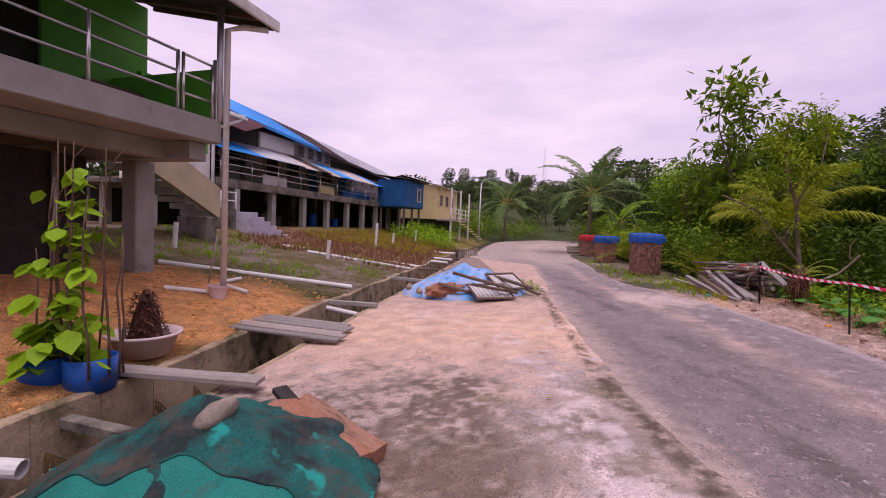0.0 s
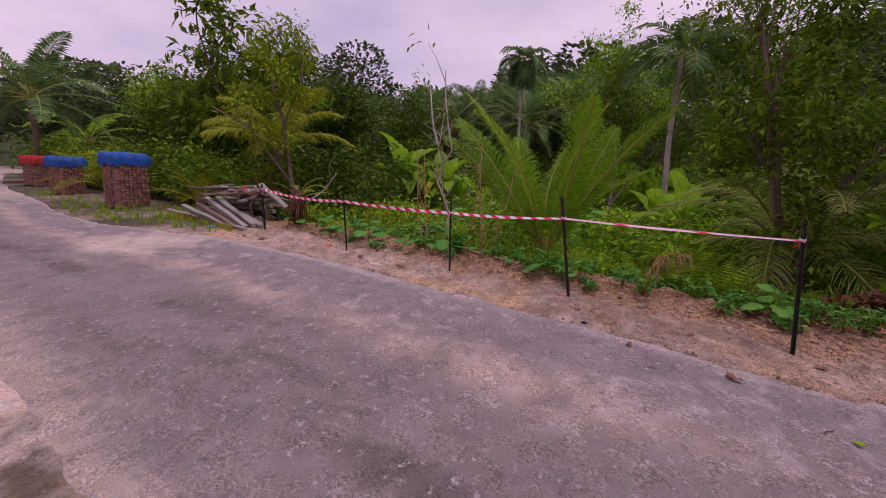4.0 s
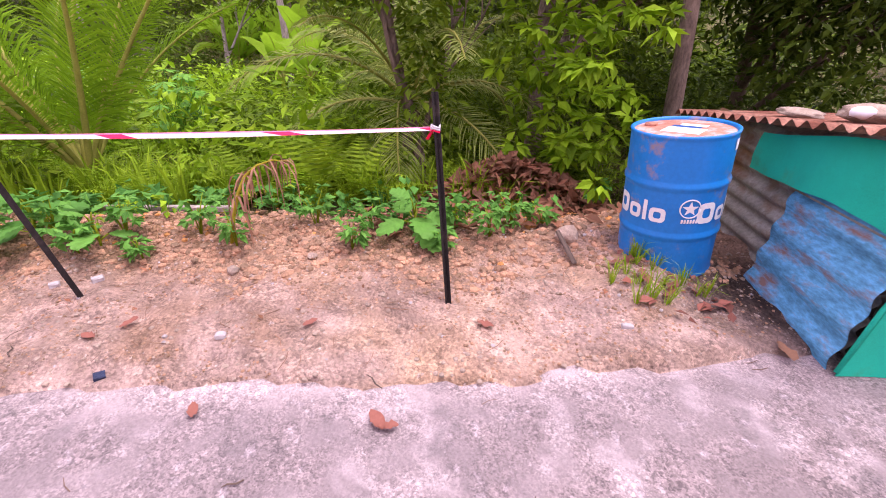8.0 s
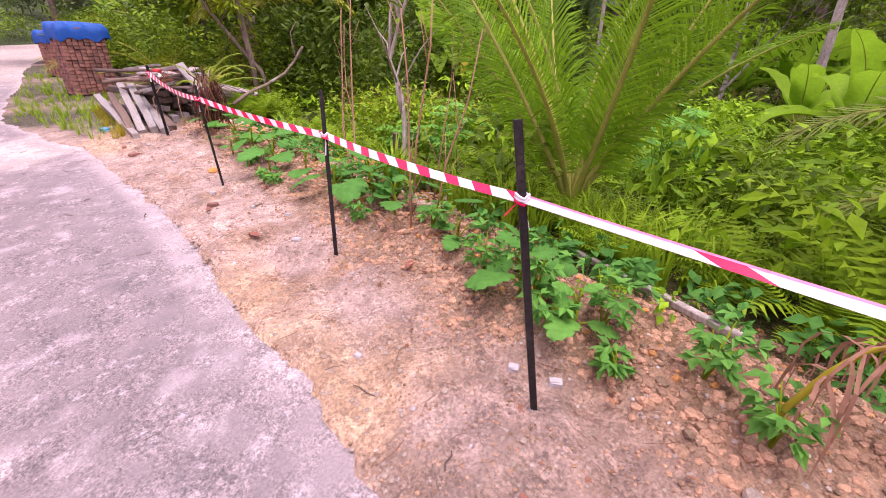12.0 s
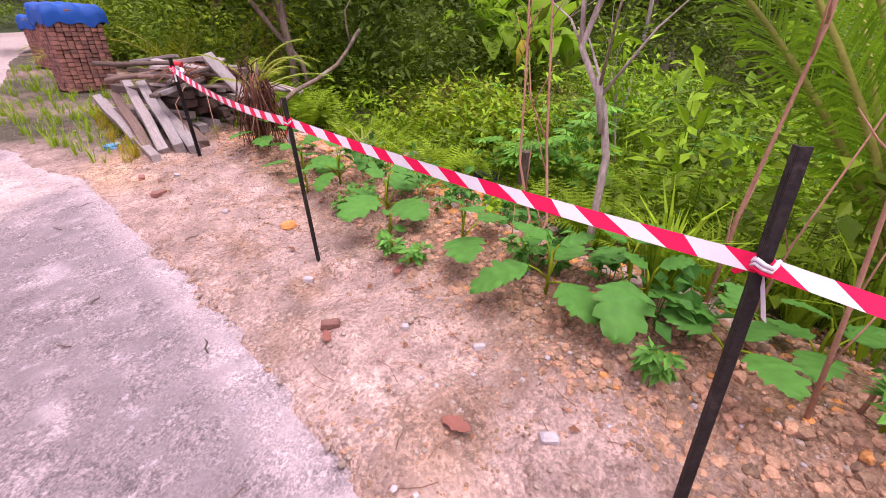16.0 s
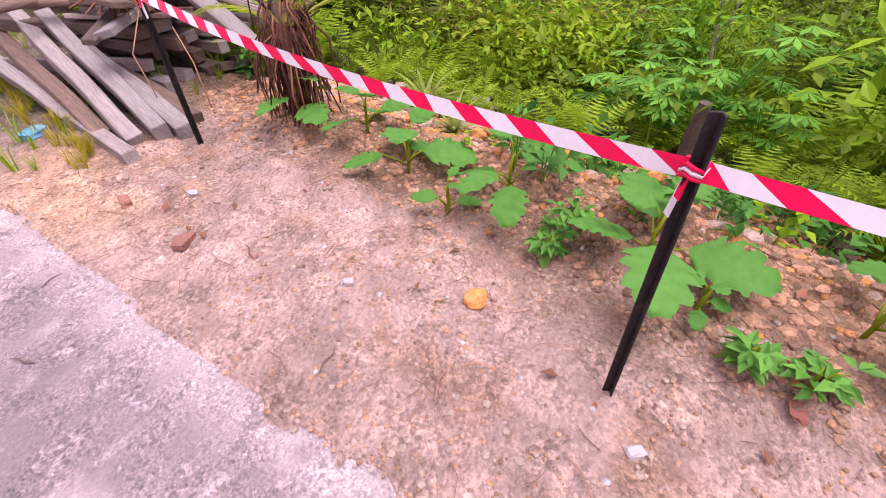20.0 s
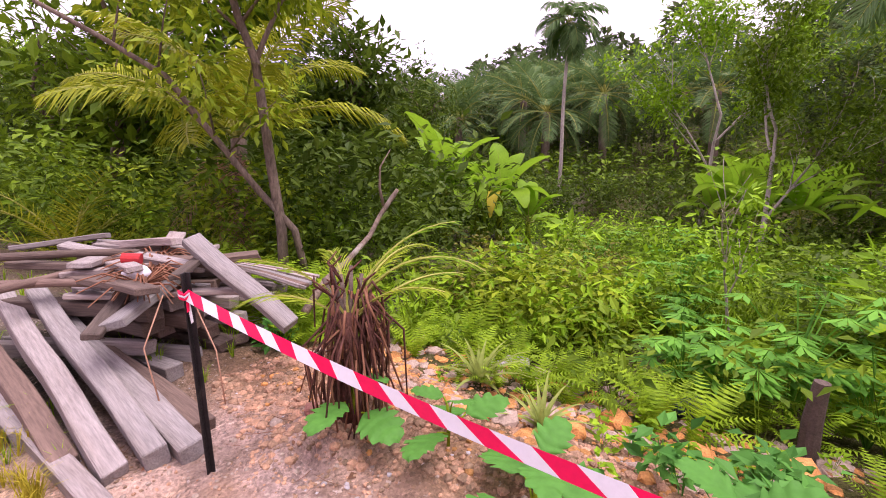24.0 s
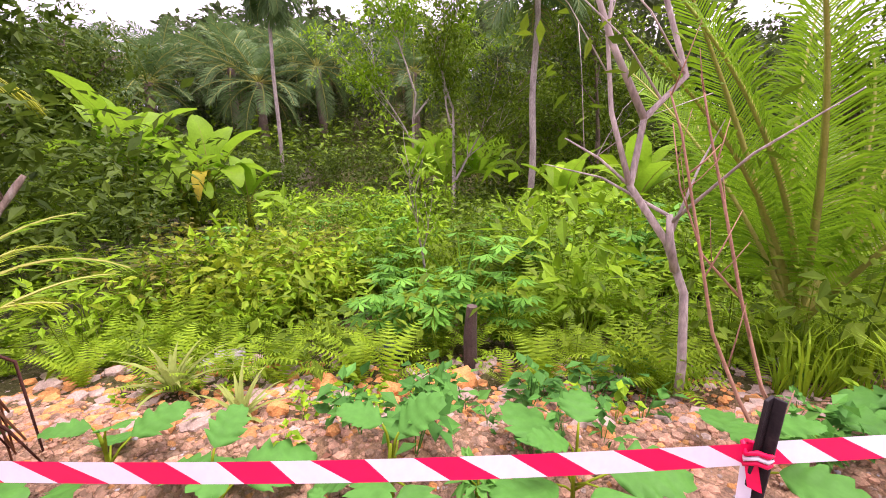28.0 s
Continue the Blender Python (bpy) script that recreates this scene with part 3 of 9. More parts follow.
def strip(name, ys, left, right, cols, lift, mat, label, category, colour=None, edge=0.05):
    k = np.linspace(0, 1, cols)
    L, Rr = left(ys), right(ys)
    X = (L[:, None] * (1 - k) + Rr[:, None] * k)
    Y = np.repeat(ys[:, None], cols, 1)
    Z = tilt(X, Y) + lift + 0.006 * rough(X, Y, 0.8, 70)
    Z[:, -1] -= edge
    ob = mesh_part(name, np.stack([X.ravel(), Y.ravel(), Z.ravel()], 1).tolist(), grid_faces(cols, len(ys)), mat, smooth=True)
    tagged(ob, label, category, kind="structure")
    if colour:
        toned(ob, colour(X.ravel(), Y.ravel()))
    return ob


def apron_colour(x, y):
    n1, n2, n3 = rough(x, y, 0.9, 80), rough(x, y, 0.45, 83), rough(x, y, 0.16, 86)
    n4, n5 = rough(x, y, 0.075, 93), rough(x * 0.6, y, 1.5, 95)
    near = np.clip((5.4 - y + 1.0 * n1 + 0.5 * n3) / 1.0, 0, 1)
    c = np.tile(np.array([[0.47, 0.335, 0.28]]), (len(x), 1))
    c = blend(c, (0.57, 0.385, 0.285), np.clip(1 - np.abs(y - 7.2 + n1) / 2.4, 0, 0.9))
    c = blend(c, (0.40, 0.315, 0.295), near * 0.85)
    c = blend(c, (0.185, 0.145, 0.115), near * np.clip(0.50 + 1.4 * n5 + 0.8 * n2 + 0.7 * n3 + 0.6 * n4, 0, 0.9))
    c = blend(c, (0.21, 0.15, 0.075), near * np.clip(rough(x, y, 0.6, 91) * 1.8 + 0.7 * n4 - 0.35, 0, 0.7))
    c = blend(c, (0.60, 0.49, 0.49), near * np.clip(n3 * 1.4 + n4 * 1.4 + 0.6 * n2 - 0.25, 0, 0.8))
    c = blend(c, (0.085, 0.07, 0.05), near * np.clip(n4 * 2.8 + n3 - 0.45, 0, 0.85))
    c = blend(c, (0.60, 0.50, 0.49), np.clip(n2 * 1.4 + n3 - 0.5, 0, 0.5) * (y < 9))
    edge = x - np.interp(y, *ROAD_LEFT)
    c = blend(c, (0.15, 0.108, 0.085), near * np.clip((-0.75 - edge + 0.5 * n2) / 0.6, 0, 1) * np.clip(0.50 + 1.5 * n3 + 1.3 * n4 + 0.9 * n1, 0, 0.9))
    c = blend(c, (0.60, 0.49, 0.49), near * np.clip(1.2 - np.abs(edge + 0.75 + 0.4 * n1) / 0.6, 0, 0.8) * np.clip(0.6 + 1.2 * n3 + n4, 0, 1))
    c = blend(c, (0.115, 0.085, 0.065), np.clip(1.3 - np.abs(edge + 0.10 + 0.10 * n2) / 0.10, 0, 0.9) * np.clip(0.75 + 1.8 * n4, 0, 1) * (y < 12))
    c = blend(c, (0.10, 0.115, 0.035), np.clip(1.25 - np.hypot((x - 1.75) / 0.85, (y - 12.6) / 2.3) + 0.4 * n1, 0, 1))
    c = blend(c, (0.16, 0.13, 0.11), np.clip((y - 11) / 3 + n1, 0, 0.7) * (x < 2))
    return c


def road_colour(x, y):
    """Grey wheel tracks with a sandy crown and pinkish dust along the edges."""
    n1, n2 = rough(x, y * 0.3, 0.45, 85), rough(x, y * 0.5, 1.3, 88)
    n3, n4 = rough(x, y, 0.35, 97), rough(x, y, 0.13, 99)
    k = (x - np.interp(y, *ROAD_LEFT)) / np.maximum(1, np.interp(y, *ROAD_RIGHT) - np.interp(y, *ROAD_LEFT))
    c = np.tile(np.array([[0.210, 0.170, 0.172]]), (len(x), 1))
    c = blend(c, (0.245, 0.202, 0.208), np.clip((k - 0.62 + 0.2 * n2) * 3, 0, 0.8))
    c = blend(c, (0.47, 0.34, 0.295), np.clip(1 - np.abs(k - 0.60 - 0.06 * n2) / 0.13, 0, 1) * np.clip((y - 0.5) / 3, 0, 0.75) * np.clip(0.75 + n3 + 0.4 * n4, 0.2, 1))
    c = blend(c, (0.42, 0.345, 0.345), np.clip((k - 0.93) / 0.07 + 0.6 * n1, 0, 0.75))
    c = blend(c, (0.40, 0.31, 0.27), np.clip((0.14 - k) / 0.14 + 0.6 * n1 + 0.5 * n4, 0, 0.75))
    c = blend(c, (0.105, 0.086, 0.085), np.clip(n1 * 1.6 + 0.8 * n4 - 0.15, 0, 0.75) * np.clip(1.2 - np.abs(k - 0.33) / 0.3, 0.25, 1))
    c = blend(c, (0.46, 0.385, 0.395), np.clip(n4 * 1.6 + 0.8 * n3 - 0.35, 0, 0.5) * np.clip((k - 0.4) * 3, 0.25, 1))
    c = blend(c, (0.52, 0.41, 0.37), np.clip(1.2 - np.hypot((x - 5.0) / 1.0, (y - 10.0) / 1.1) + 0.5 * n3, 0, 0.85))
    c = blend(c, (0.13, 0.12, 0.10), np.clip((-0.9 - y + 1.2 * n1 + n4) / 0.8, 0, 0.7) * np.clip((x - 3.4) / 0.8, 0, 1))
    c = blend(c, (0.46, 0.37, 0.32), np.clip((y - 18) / 10 + 0.4 * n2, 0, 0.6))
    return c


build_ground()
near_y = lines([(-40, 4), (-6, 0.5), (-2, 0.03), (10, 0.12), (14, 0.25), (24, 1.0), (60, 3), (90, 3)])
strip("road", near_y, road_left, road_right, 96, 0.0, M_ASPHALT, "worn grey asphalt lane dusted with pale sand", "road", road_colour)
strip("pavement", lines([(-12, 0.5), (-1, 0.025), (6.0, 0.1), (12, 0.3), (26, 0.3)]), lambda y: drain_right(y), lambda y: road_left(y) + 0.06, 110, 0.008, M_APRON, "sandy concrete apron with dark mossy patches beside the lane", "pavement", apron_colour, 0.009)


def build_drain():
    d = thing("drain", pose(0, 0, 0), "open roadside concrete drain with mossy walls", "drain", kind="structure")
    for side, edge, out in (("near", drain_right, -1), ("far", drain_left, 1)):
        ys = lines([(-8, 0.6), (33, 0.6)])
        for i in range(len(ys) - 1):
            y0, y1 = ys[i] + 0.004, ys[i + 1] - 0.004
            verts = []
            for y in (y0, y1):
                x = float(edge(np.array([y]))[0])
                top = CANT * x + (0.018 if side == "near" else 0.16 + 0.02 * math.sin(y * 2.3))
                a, b = (x - 0.10, x + 0.02) if side == "near" else (x - 0.14, x)
                jig = 0.012 * math.sin(y * 7)
                verts += [(a, y, -0.75), (b, y, -0.75), (b, y, top - 0.02), (b - 0.02, y, top), (a + 0.02, y, top + jig), (a, y, top - 0.02 + jig)]
            faces = [(k, (k + 1) % 6, (k + 1) % 6 + 6, k + 6) for k in range(6)] + [tuple(range(5, -1, -1)), tuple(range(6, 12))]
            mesh_part("drain_wall", verts, faces, M_DRAIN, d)


build_drain()
# ---- houses ----
ROW = math.degrees(math.atan2(0.951, 0.309))  # the houses' line, turned from x


def ribbed(x0, x1, pitch, depth, run, drop, thick=0.004):
    """A corrugated sheet: ribs run down the slope; x along the eave, y up the slope."""
    n = max(2, int((x1 - x0) / pitch * 4))
    verts, faces = [], []
    for j, (y, z) in enumerate(((0, 0), (run, drop))):
        for i in range(n + 1):
            x = x0 + (x1 - x0) * i / n
            verts.append((x, y, z + depth * (0.5 if i % 4 in (1, 2) else -0.5)))
    faces = [(i, i + 1, i + n + 2, i + n + 1) for i in range(n)]
    k = len(verts)
    verts += [(a, b, c - thick) for a, b, c in verts]
    faces += [tuple(q + k for q in reversed(f)) for f in faces[:n]]
    faces += [(i + 1, i, i + k, i + 1 + k) for i in range(n)] + [(i + n + 1, i + n + 2, i + n + 2 + k, i + n + 1 + k) for i in range(n)]
    faces += [(0, n + 1, n + 1 + k, k), (n, n + k, 2 * n + 1 + k, 2 * n + 1)]
    return verts, faces


def rail(parent, x0, x1, y, z, posts, high=0.92, bars=(0.92, 0.62, 0.32), mat=M_STEEL, r=0.022):
    for i in range(posts):
        x = x0 + (x1 - x0) * i / (posts - 1)
        tube("rail_post", [(x, y, z), (x, y, z + high)], r * 1.25, mat, parent)
    for b in bars:
        tube("rail_bar", [(x0, y, z + b), (x1, y, z + b)], r, mat, parent, sides=6)


def frame_window(parent, x, y, z, w, h, mat=M_DARK, frame=M_GREYWALL):
    win = boxed("window", (x, y - 0.02, z, x + w, y + 0.03, z + h), mat, parent, "dark louvred window", 0)
    for dims in ((x - 0.05, y - 0.05, z - 0.05, x + w + 0.05, y + 0.0, z), (x - 0.05, y - 0.05, z + h, x + w + 0.05, y + 0.0, z + h + 0.05), (x - 0.05, y - 0.05, z, x, y + 0.0, z + h), (x + w, y - 0.05, z, x + w + 0.05, y + 0.0, z + h)):
        boxed("frame", dims, frame, win, bevel=0)
    for i in range(1, 6):
        boxed("louvre", (x, y - 0.035, z + h * i / 6 - 0.012, x + w, y - 0.024, z + h * i / 6 + 0.012), M_GREYWALL, win, bevel=0)


def build_row_house():
    """Local x runs along the row, y into the house, z up; the floor is at 3.37."""
    h = thing("stilt_row_house", pose(-9.3, 17.5, 0, 0, 0, ROW), "long weathered stilt row house with patched blue and grey tin roofs", "house")
    F = 3.37
    boxed("floor_slab", (-0.2, 0.0, F - 0.12, 19, 7.5, F), M_OLDBEAM, h, "blackened concrete floor slab")
    boxed("edge_beam", (-0.2, -0.05, F - 0.36, 14.3, 0.18, F - 0.0), M_OLDBEAM, h, "blackened concrete edge beam")
    for i, s in enumerate((0.9, 3.4, 5.82, 8.06, 10.3, 12.34, 14.3, 16.4, 18.4)):
        for back, lean in ((0.1, 0), (2.6, 0.1), (5.2, -0.1)):
            # front row in grey concrete, the two rows behind in the darker one
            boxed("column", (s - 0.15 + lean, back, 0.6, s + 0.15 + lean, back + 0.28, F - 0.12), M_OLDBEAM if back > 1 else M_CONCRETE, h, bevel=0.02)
    # added near-black boards stand in for the deep shade below the floor
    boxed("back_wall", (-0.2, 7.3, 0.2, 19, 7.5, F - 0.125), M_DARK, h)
    boxed("undercroft_wall", (-0.2, 3.3, 0.2, 18.8, 3.42, F - 0.125), M_DARK, h, "black boards added as shade under the house", 0)
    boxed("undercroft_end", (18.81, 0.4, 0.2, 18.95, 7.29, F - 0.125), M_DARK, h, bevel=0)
    rail(h, 0.1, 14.1, 0.06, F, 9)
    boxed("front_wall", (0, 2.2, F, 19, 2.35, 6.0), M_GREYWALL, h, "weathered grey panel wall", 0)
    for s, w, z, hh in ((1.2, 0.9, F, 2.0), (2.6, 1.1, 4.25, 0.9), (5.2, 0.9, F, 2.0), (6.8, 1.2, 4.25, 0.9), (8.9, 0.85, F, 2.0), (10.3, 1.2, 4.25, 0.9), (12.4, 0.9, F, 2.0)):
        frame_window(h, s, 2.18, z + 0.02, w, hh, M_DARK if hh < 1.5 else (M_BLUEWALL if s > 8 else M_DARK))
    for s0, s1, m in ((2.9, 4.6, M_WHITE), (7.4, 9.0, M_CREAM), (10.0, 13.6, M_BLUEWALL)):
        boxed("parapet_panel", (s0, 0.35, F, s1, 0.39, F + 0.5), m, h, "painted board panel behind the railing", 0.004)
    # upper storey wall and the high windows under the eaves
    # both end stretches are near-black: the eave's shade put into their colour
    boxed("upper_wall", (-0.2, 2.0, 5.3, 4.4, 2.14, 6.75), M_DARK, h, "upper boards painted near-black as shade under the eave", 0)
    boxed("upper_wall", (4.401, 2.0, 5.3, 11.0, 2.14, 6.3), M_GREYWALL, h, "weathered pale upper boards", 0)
    boxed("upper_wall", (11.001, 2.0, 5.3, 19, 2.14, 5.85), M_DARK, h, "upper boards painted near-black as shade under the eave", 0)
    for s in (7.6, 8.5, 9.4, 10.3):
        frame_window(h, s, 1.98, 5.55, 0.55, 0.62)
    # canopy sheets over the veranda, each its own patch
    rng = random.Random(4)
    s = -0.2
    mats = [M_ROOFBLUE, M_ROOFBLUE, M_ROOFGREY, M_ROOFGREY, M_ROOFPATCH, M_ROOFDARK, M_ROOFPATCH, M_ROOFBLUE, M_ROOFGREY, M_ROOFPATCH, M_ROOFBLUE, M_ROOFGREY]
    for i, m in enumerate(mats):
        w = rng.uniform(1.15, 1.5)
        low = 4.56 - 0.012 * s + rng.uniform(-0.05, 0.03)
        v, f = ribbed(s, s + w + 0.1, 0.19, 0.03, 2.6, 5.52 + rng.uniform(-0.03, 0.03) - low)
        mesh_part("canopy_sheet", [(a, b - 0.35 + rng.uniform(0, 0.02), c + low + 0.012 * (i % 2)) for a, b, c in v], f, m, h, "patched tin canopy sheet")
        boxed("canopy_strut", (s + 0.1, -0.05, F + 0.9, s + 0.16, 0.01, low), M_WOODDARK, h, bevel=0.004)
        s += w
        if s > 14:
            break
    # main roofs, nearer to farther: one long slope that sinks gently along the row
    def slope(name, s0, s1, r0, r1, y0, z0, run, rise, m, label):
        v, f = ribbed(s0, s1, 0.19, 0.03, run, rise)
        verts = []
        for a, b, c in v:
            k, u = (a - s0) / (s1 - s0), abs(b / run)
            x = a * (1 - u) + (r0 + k * (r1 - r0)) * u
            verts.append((x, b + y0, c + z0 - 0.068 * x))
        mesh_part(name, verts, f if run > 0 else [tuple(reversed(q)) for q in f], m, h, label)

    for name, s0, s1, r0, r1, m in (("blue", 0.3, 8.98, 1.4, 6.0, M_ROOFBLUE), ("dark rusty", 9.0, 12.28, 6.02, 9.8, M_ROOFDARK), ("grey zinc", 12.3, 21.0, 9.82, 21.0, M_ROOFGREY)):
        slope("roof_sheet", s0, s1, r0, r1, 1.4, 6.80, 1.6, 1.12, m, name + " corrugated roof slope")
        slope("roof_sheet", r0, r1, r0, r1, 7.6, 6.1, -4.6, 1.82, m, name + " corrugated back slope")
        v = [(x, y, z - 0.068 * x) for y in (1.36, 1.385) for x, z in ((s0, 6.64), (s1, 6.64), (s1, 6.77), (s0, 6.77))]
        mesh_part("fascia", v, [(0, 1, 2, 3), (7, 6, 5, 4), (0, 4, 5, 1), (1, 5, 6, 2), (2, 6, 7, 3), (3, 7, 4, 0)], M_ROOFDARK if s0 > 1 else M_ROOFBLUE, h)
    slope("roof_sheet", -1.6, 1.5, -0.6, 4.3, 0.1, 5.66, 1.28, 1.1, M_ROOFRED, "maroon corrugated lower roof slope")
    boxed("upper_panel", (4.5, 1.96, 5.5, 7.2, 1.995, 6.24), M_WHITE, h, "whitewashed upper board panel", 0.004)
    # an end gable
    boxed("end_wall", (18.85, 2.36, F, 19.0, 7.29, 6.0), M_GREYWALL, h, bevel=0)
    for x, y, hh in ((4.4, 1.6, 0.6), (9.2, 2.0, 0.75), (11.4, 1.8, 0.55), (6.6, 2.6, 0.5)):
        tube("stored_barrel", [(x, y, 1.3), (x, y, 1.45 + hh)], 0.27, M_POTBLUE if x > 8 else M_WOODDARK, h, "barrel stored under the house")


def build_white_house():
    """The next house of the row: white end wall, downpipe, beam-edged landing and a beige stair."""
    h = thing("white_house", pose(-9.3, 17.5, 0, 0, 0, ROW), "white plastered end house with a beige concrete stair", "house")
    boxed("wall", (-2.9, 0.15, 2.95, -0.35, 0.3, 5.95), M_WHITE, h, "white plastered wall", 0)
    boxed("side_wall", (-0.5, 0.31, 2.95, -0.35, 5.0, 5.95), M_WHITE, h, bevel=0)
    for i in range(5):
        boxed("vent_block", (-2.0 + i * 0.3, 0.12, 5.48, -1.78 + i * 0.3, 0.149, 5.68), M_DARK, h, "dark pierced vent block", 0)
    boxed("fascia", (-3.2, -0.28, 5.85, 1.05, -0.20, 6.08), M_WHITE, h, "white fascia board")
    boxed("gutter", (-3.2, -0.40, 5.88, 1.05, -0.285, 5.98), M_PVC, h)
    tube("downpipe", [(0.75, -0.34, 5.86), (0.1, -0.1, 5.45), (-0.28, 0.06, 5.25), (-0.28, 0.06, 1.0)], 0.065, M_PVC, h, "white plastic downpipe")
    boxed("floor_slab", (-3.2, 0.1, 2.8, -0.25, 5.0, 2.945), M_OLDBEAM, h)
    for x in (-2.7, -1.2):
        for y in (0.3, 2.6):
            boxed("column", (x, y, 0.5, x + 0.28, y + 0.28, 2.8), M_CONCRETE, h)
    # grey stair wall with handrail at the foot of the white wall
    rail(h, -0.05, 0.75, -0.12, 1.75, 2, 1.1, (1.05, 0.7, 0.35), M_PVC, 0.03)
    boxed("pier", (0.74, -0.1, 1.6, 1.02, 0.16, 2.99), M_CONCRETE, h)
    # lilac steps, down towards the road end
    for i in range(10):
        boxed("step", (-0.75 + i * 0.36, -2.3, 0.35, -0.39 + i * 0.36, -0.9, 1.98 - i * 0.165), M_LILAC, h, "lilac tiled step", 0.012)
    boxed("landing", (-1.7, -1.6, 0.45, -0.754, -0.25, 2.1), M_OLDBEAM, h)
    s = thing("concrete_stair", pose(-7.4, 13.0, 0, 0, 0, ROW), "beige concrete stair flight with stained sloping side wall", "stair")
    v = [(-3.1, 0, 3.65), (-3.1, 0, 4.62), (0.62, 0, 2.66), (0.62, 0, 1.70)]
    v += [(a, 0.16, c) for a, _, c in v]
    mesh_part("stair_side", v, [(0, 1, 2, 3), (7, 6, 5, 4), (1, 5, 6, 2), (2, 6, 7, 3), (3, 7, 4, 0), (0, 4, 5, 1)], M_BEIGE, s, "beige plastered stair side")
    for i in range(9):
        boxed("step", (0.2 - i * 0.36, 0.17, 1.75 + i * 0.19, 0.56 - i * 0.36, 1.2, 1.92 + i * 0.19), M_CONCRETE, s, bevel=0.008)
    boxed("stair_foot", (0.1, 0.0, 0.6, 0.5, 1.2, 1.72), M_OLDBEAM, s)
    boxed("landing", (-6.2, 0.0, 3.3, -3.12, 3.0, 3.5), M_CONCRETE, s)
    for x in (-5.9, -3.6):
        boxed("column", (x, 0.4, 0.4, x + 0.28, 0.68, 3.3), M_CONCRETE, s)


def build_green_house():
    """Local x along the row (0 at the slab's corner), y into the house."""
    h = thing("green_house", pose(-4.1, 7.9, 0, 0, 0, ROW), "unfinished stilt house with bright green upper walls and steel railing", "house")
    boxed("floor_slab", (-18, -0.0, 3.04, -0.15, 7, 3.44), M_CONCRETE, h, "raw grey concrete slab edge", 0.015)
    boxed("beam", (-18, 0.9, 2.74, -0.5, 1.25, 3.035), M_CONCRETE, h)
    boxed("cross_beam", (-0.55, 0.3, 2.72, -0.2, 6.8, 3.035), M_CONCRETE, h)
    for x in (-0.46, -3.9, -7.4):
        for y in (1.7, 3.9):
            boxed("column", (x, y, 0.3, x + 0.38, y + 0.38, 2.72), M_CONCRETE, h, bevel=0.02)
    # added black boards: they hide the sky and stand in for undercroft shade
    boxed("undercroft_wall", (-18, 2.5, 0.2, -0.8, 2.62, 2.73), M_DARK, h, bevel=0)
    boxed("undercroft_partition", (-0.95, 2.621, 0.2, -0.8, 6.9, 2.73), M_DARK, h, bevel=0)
    tube("prop", [(-1.35, 2.4, 0.5), (-1.35, 2.4, 2.74)], 0.05, M_GALV, h)
    boxed("wall", (-1.43, 2.6, 3.44, 0.42, 2.75, 6.0), M_GREEN, h, "bright green rendered wall", 0)
    boxed("wall", (-18, 2.6, 3.44, -2.35, 2.75, 6.0), M_GREEN, h, "bright green rendered wall", 0)
    boxed("door_opening", (-2.349, 2.68, 3.44, -1.431, 2.74, 6.0), M_DARK, h, "dark doorway", 0)
    boxed("side_wall", (0.3, 2.751, 3.44, 0.42, 6.9, 6.05), M_GREEN, h, bevel=0)
    boxed("low_wall", (-0.3, 0.13, 3.441, -0.16, 2.599, 4.32), M_GREEN, h, "low green side parapet", 0)
    boxed("low_wall", (0.0, 2.2, 3.2, 1.6, 2.34, 4.55), M_GREEN, h, "low green side parapet", 0)
    boxed("bench", (-1.3, 1.7, 3.9, 0.1, 2.1, 3.96), M_WOODDARK, h, "dark bench against the wall")
    for x in (-1.25, 0.02):
        boxed("bench_leg", (x, 1.75, 3.441, x + 0.05, 2.05, 3.9), M_WOODDARK, h, bevel=0.004)
    for x0, x1, n in ((-8.9, -0.98, 7), (-17.9, -8.9, 7), (-0.88, -0.3, 2)):
        rail(h, x0, x1, 0.08, 3.44, n, 0.95, (0.93, 0.62, 0.3))
    boxed("corner_post", (-0.26, 0.02, 3.441, -0.16, 0.12, 4.5), M_GALV, h, bevel=0.006)
    tube("roof_post", [(-0.2, 0.02, 3.44), (-0.2, 0.02, 5.45)], 0.055, M_GALV, h)
    v, f = ribbed(-18, 0.47, 0.19, 0.03, 7.6, 1.75)
    mesh_part("roof_sheet", [(a, b - 0.6, c + 5.39) for a, b, c in v], f, M_ROOFGREY, h, "zinc roof over the balcony")
    boxed("fascia", (-18, -0.67, 5.23, 0.5, -0.61, 5.42), M_WHITE, h, "white painted fascia board")
    # lining coloured near-black, giving the roof's underside its shade
    boxed("soffit", (-18, 0.0, -0.012, 0.44, 3.19, 0.0), M_DARK, h, "near-black lining painted as shade under the roof sheets", 0, Matrix.Translation((0, -0.6, 5.33)) @ Matrix.Rotation(0.2264, 4, "X"))
    for x in (-6, -4, -2, 0, 0.4):
        boxed("rafter", (x, 0.0, -0.09, x + 0.06, 3.1, -0.013), M_WOODDARK, h, bevel=0.004, m=Matrix.Translation((0, -0.6, 5.33)) @ Matrix.Rotation(0.2264, 4, "X"))
    tube("downpipe", [(0.32, -0.56, 5.2), (0.05, -0.28, 5.16), (-0.12, -0.06, 5.06), (-0.12, -0.06, 0.42)], 0.055, M_PVC, h, "white downpipe standing in a bucket")


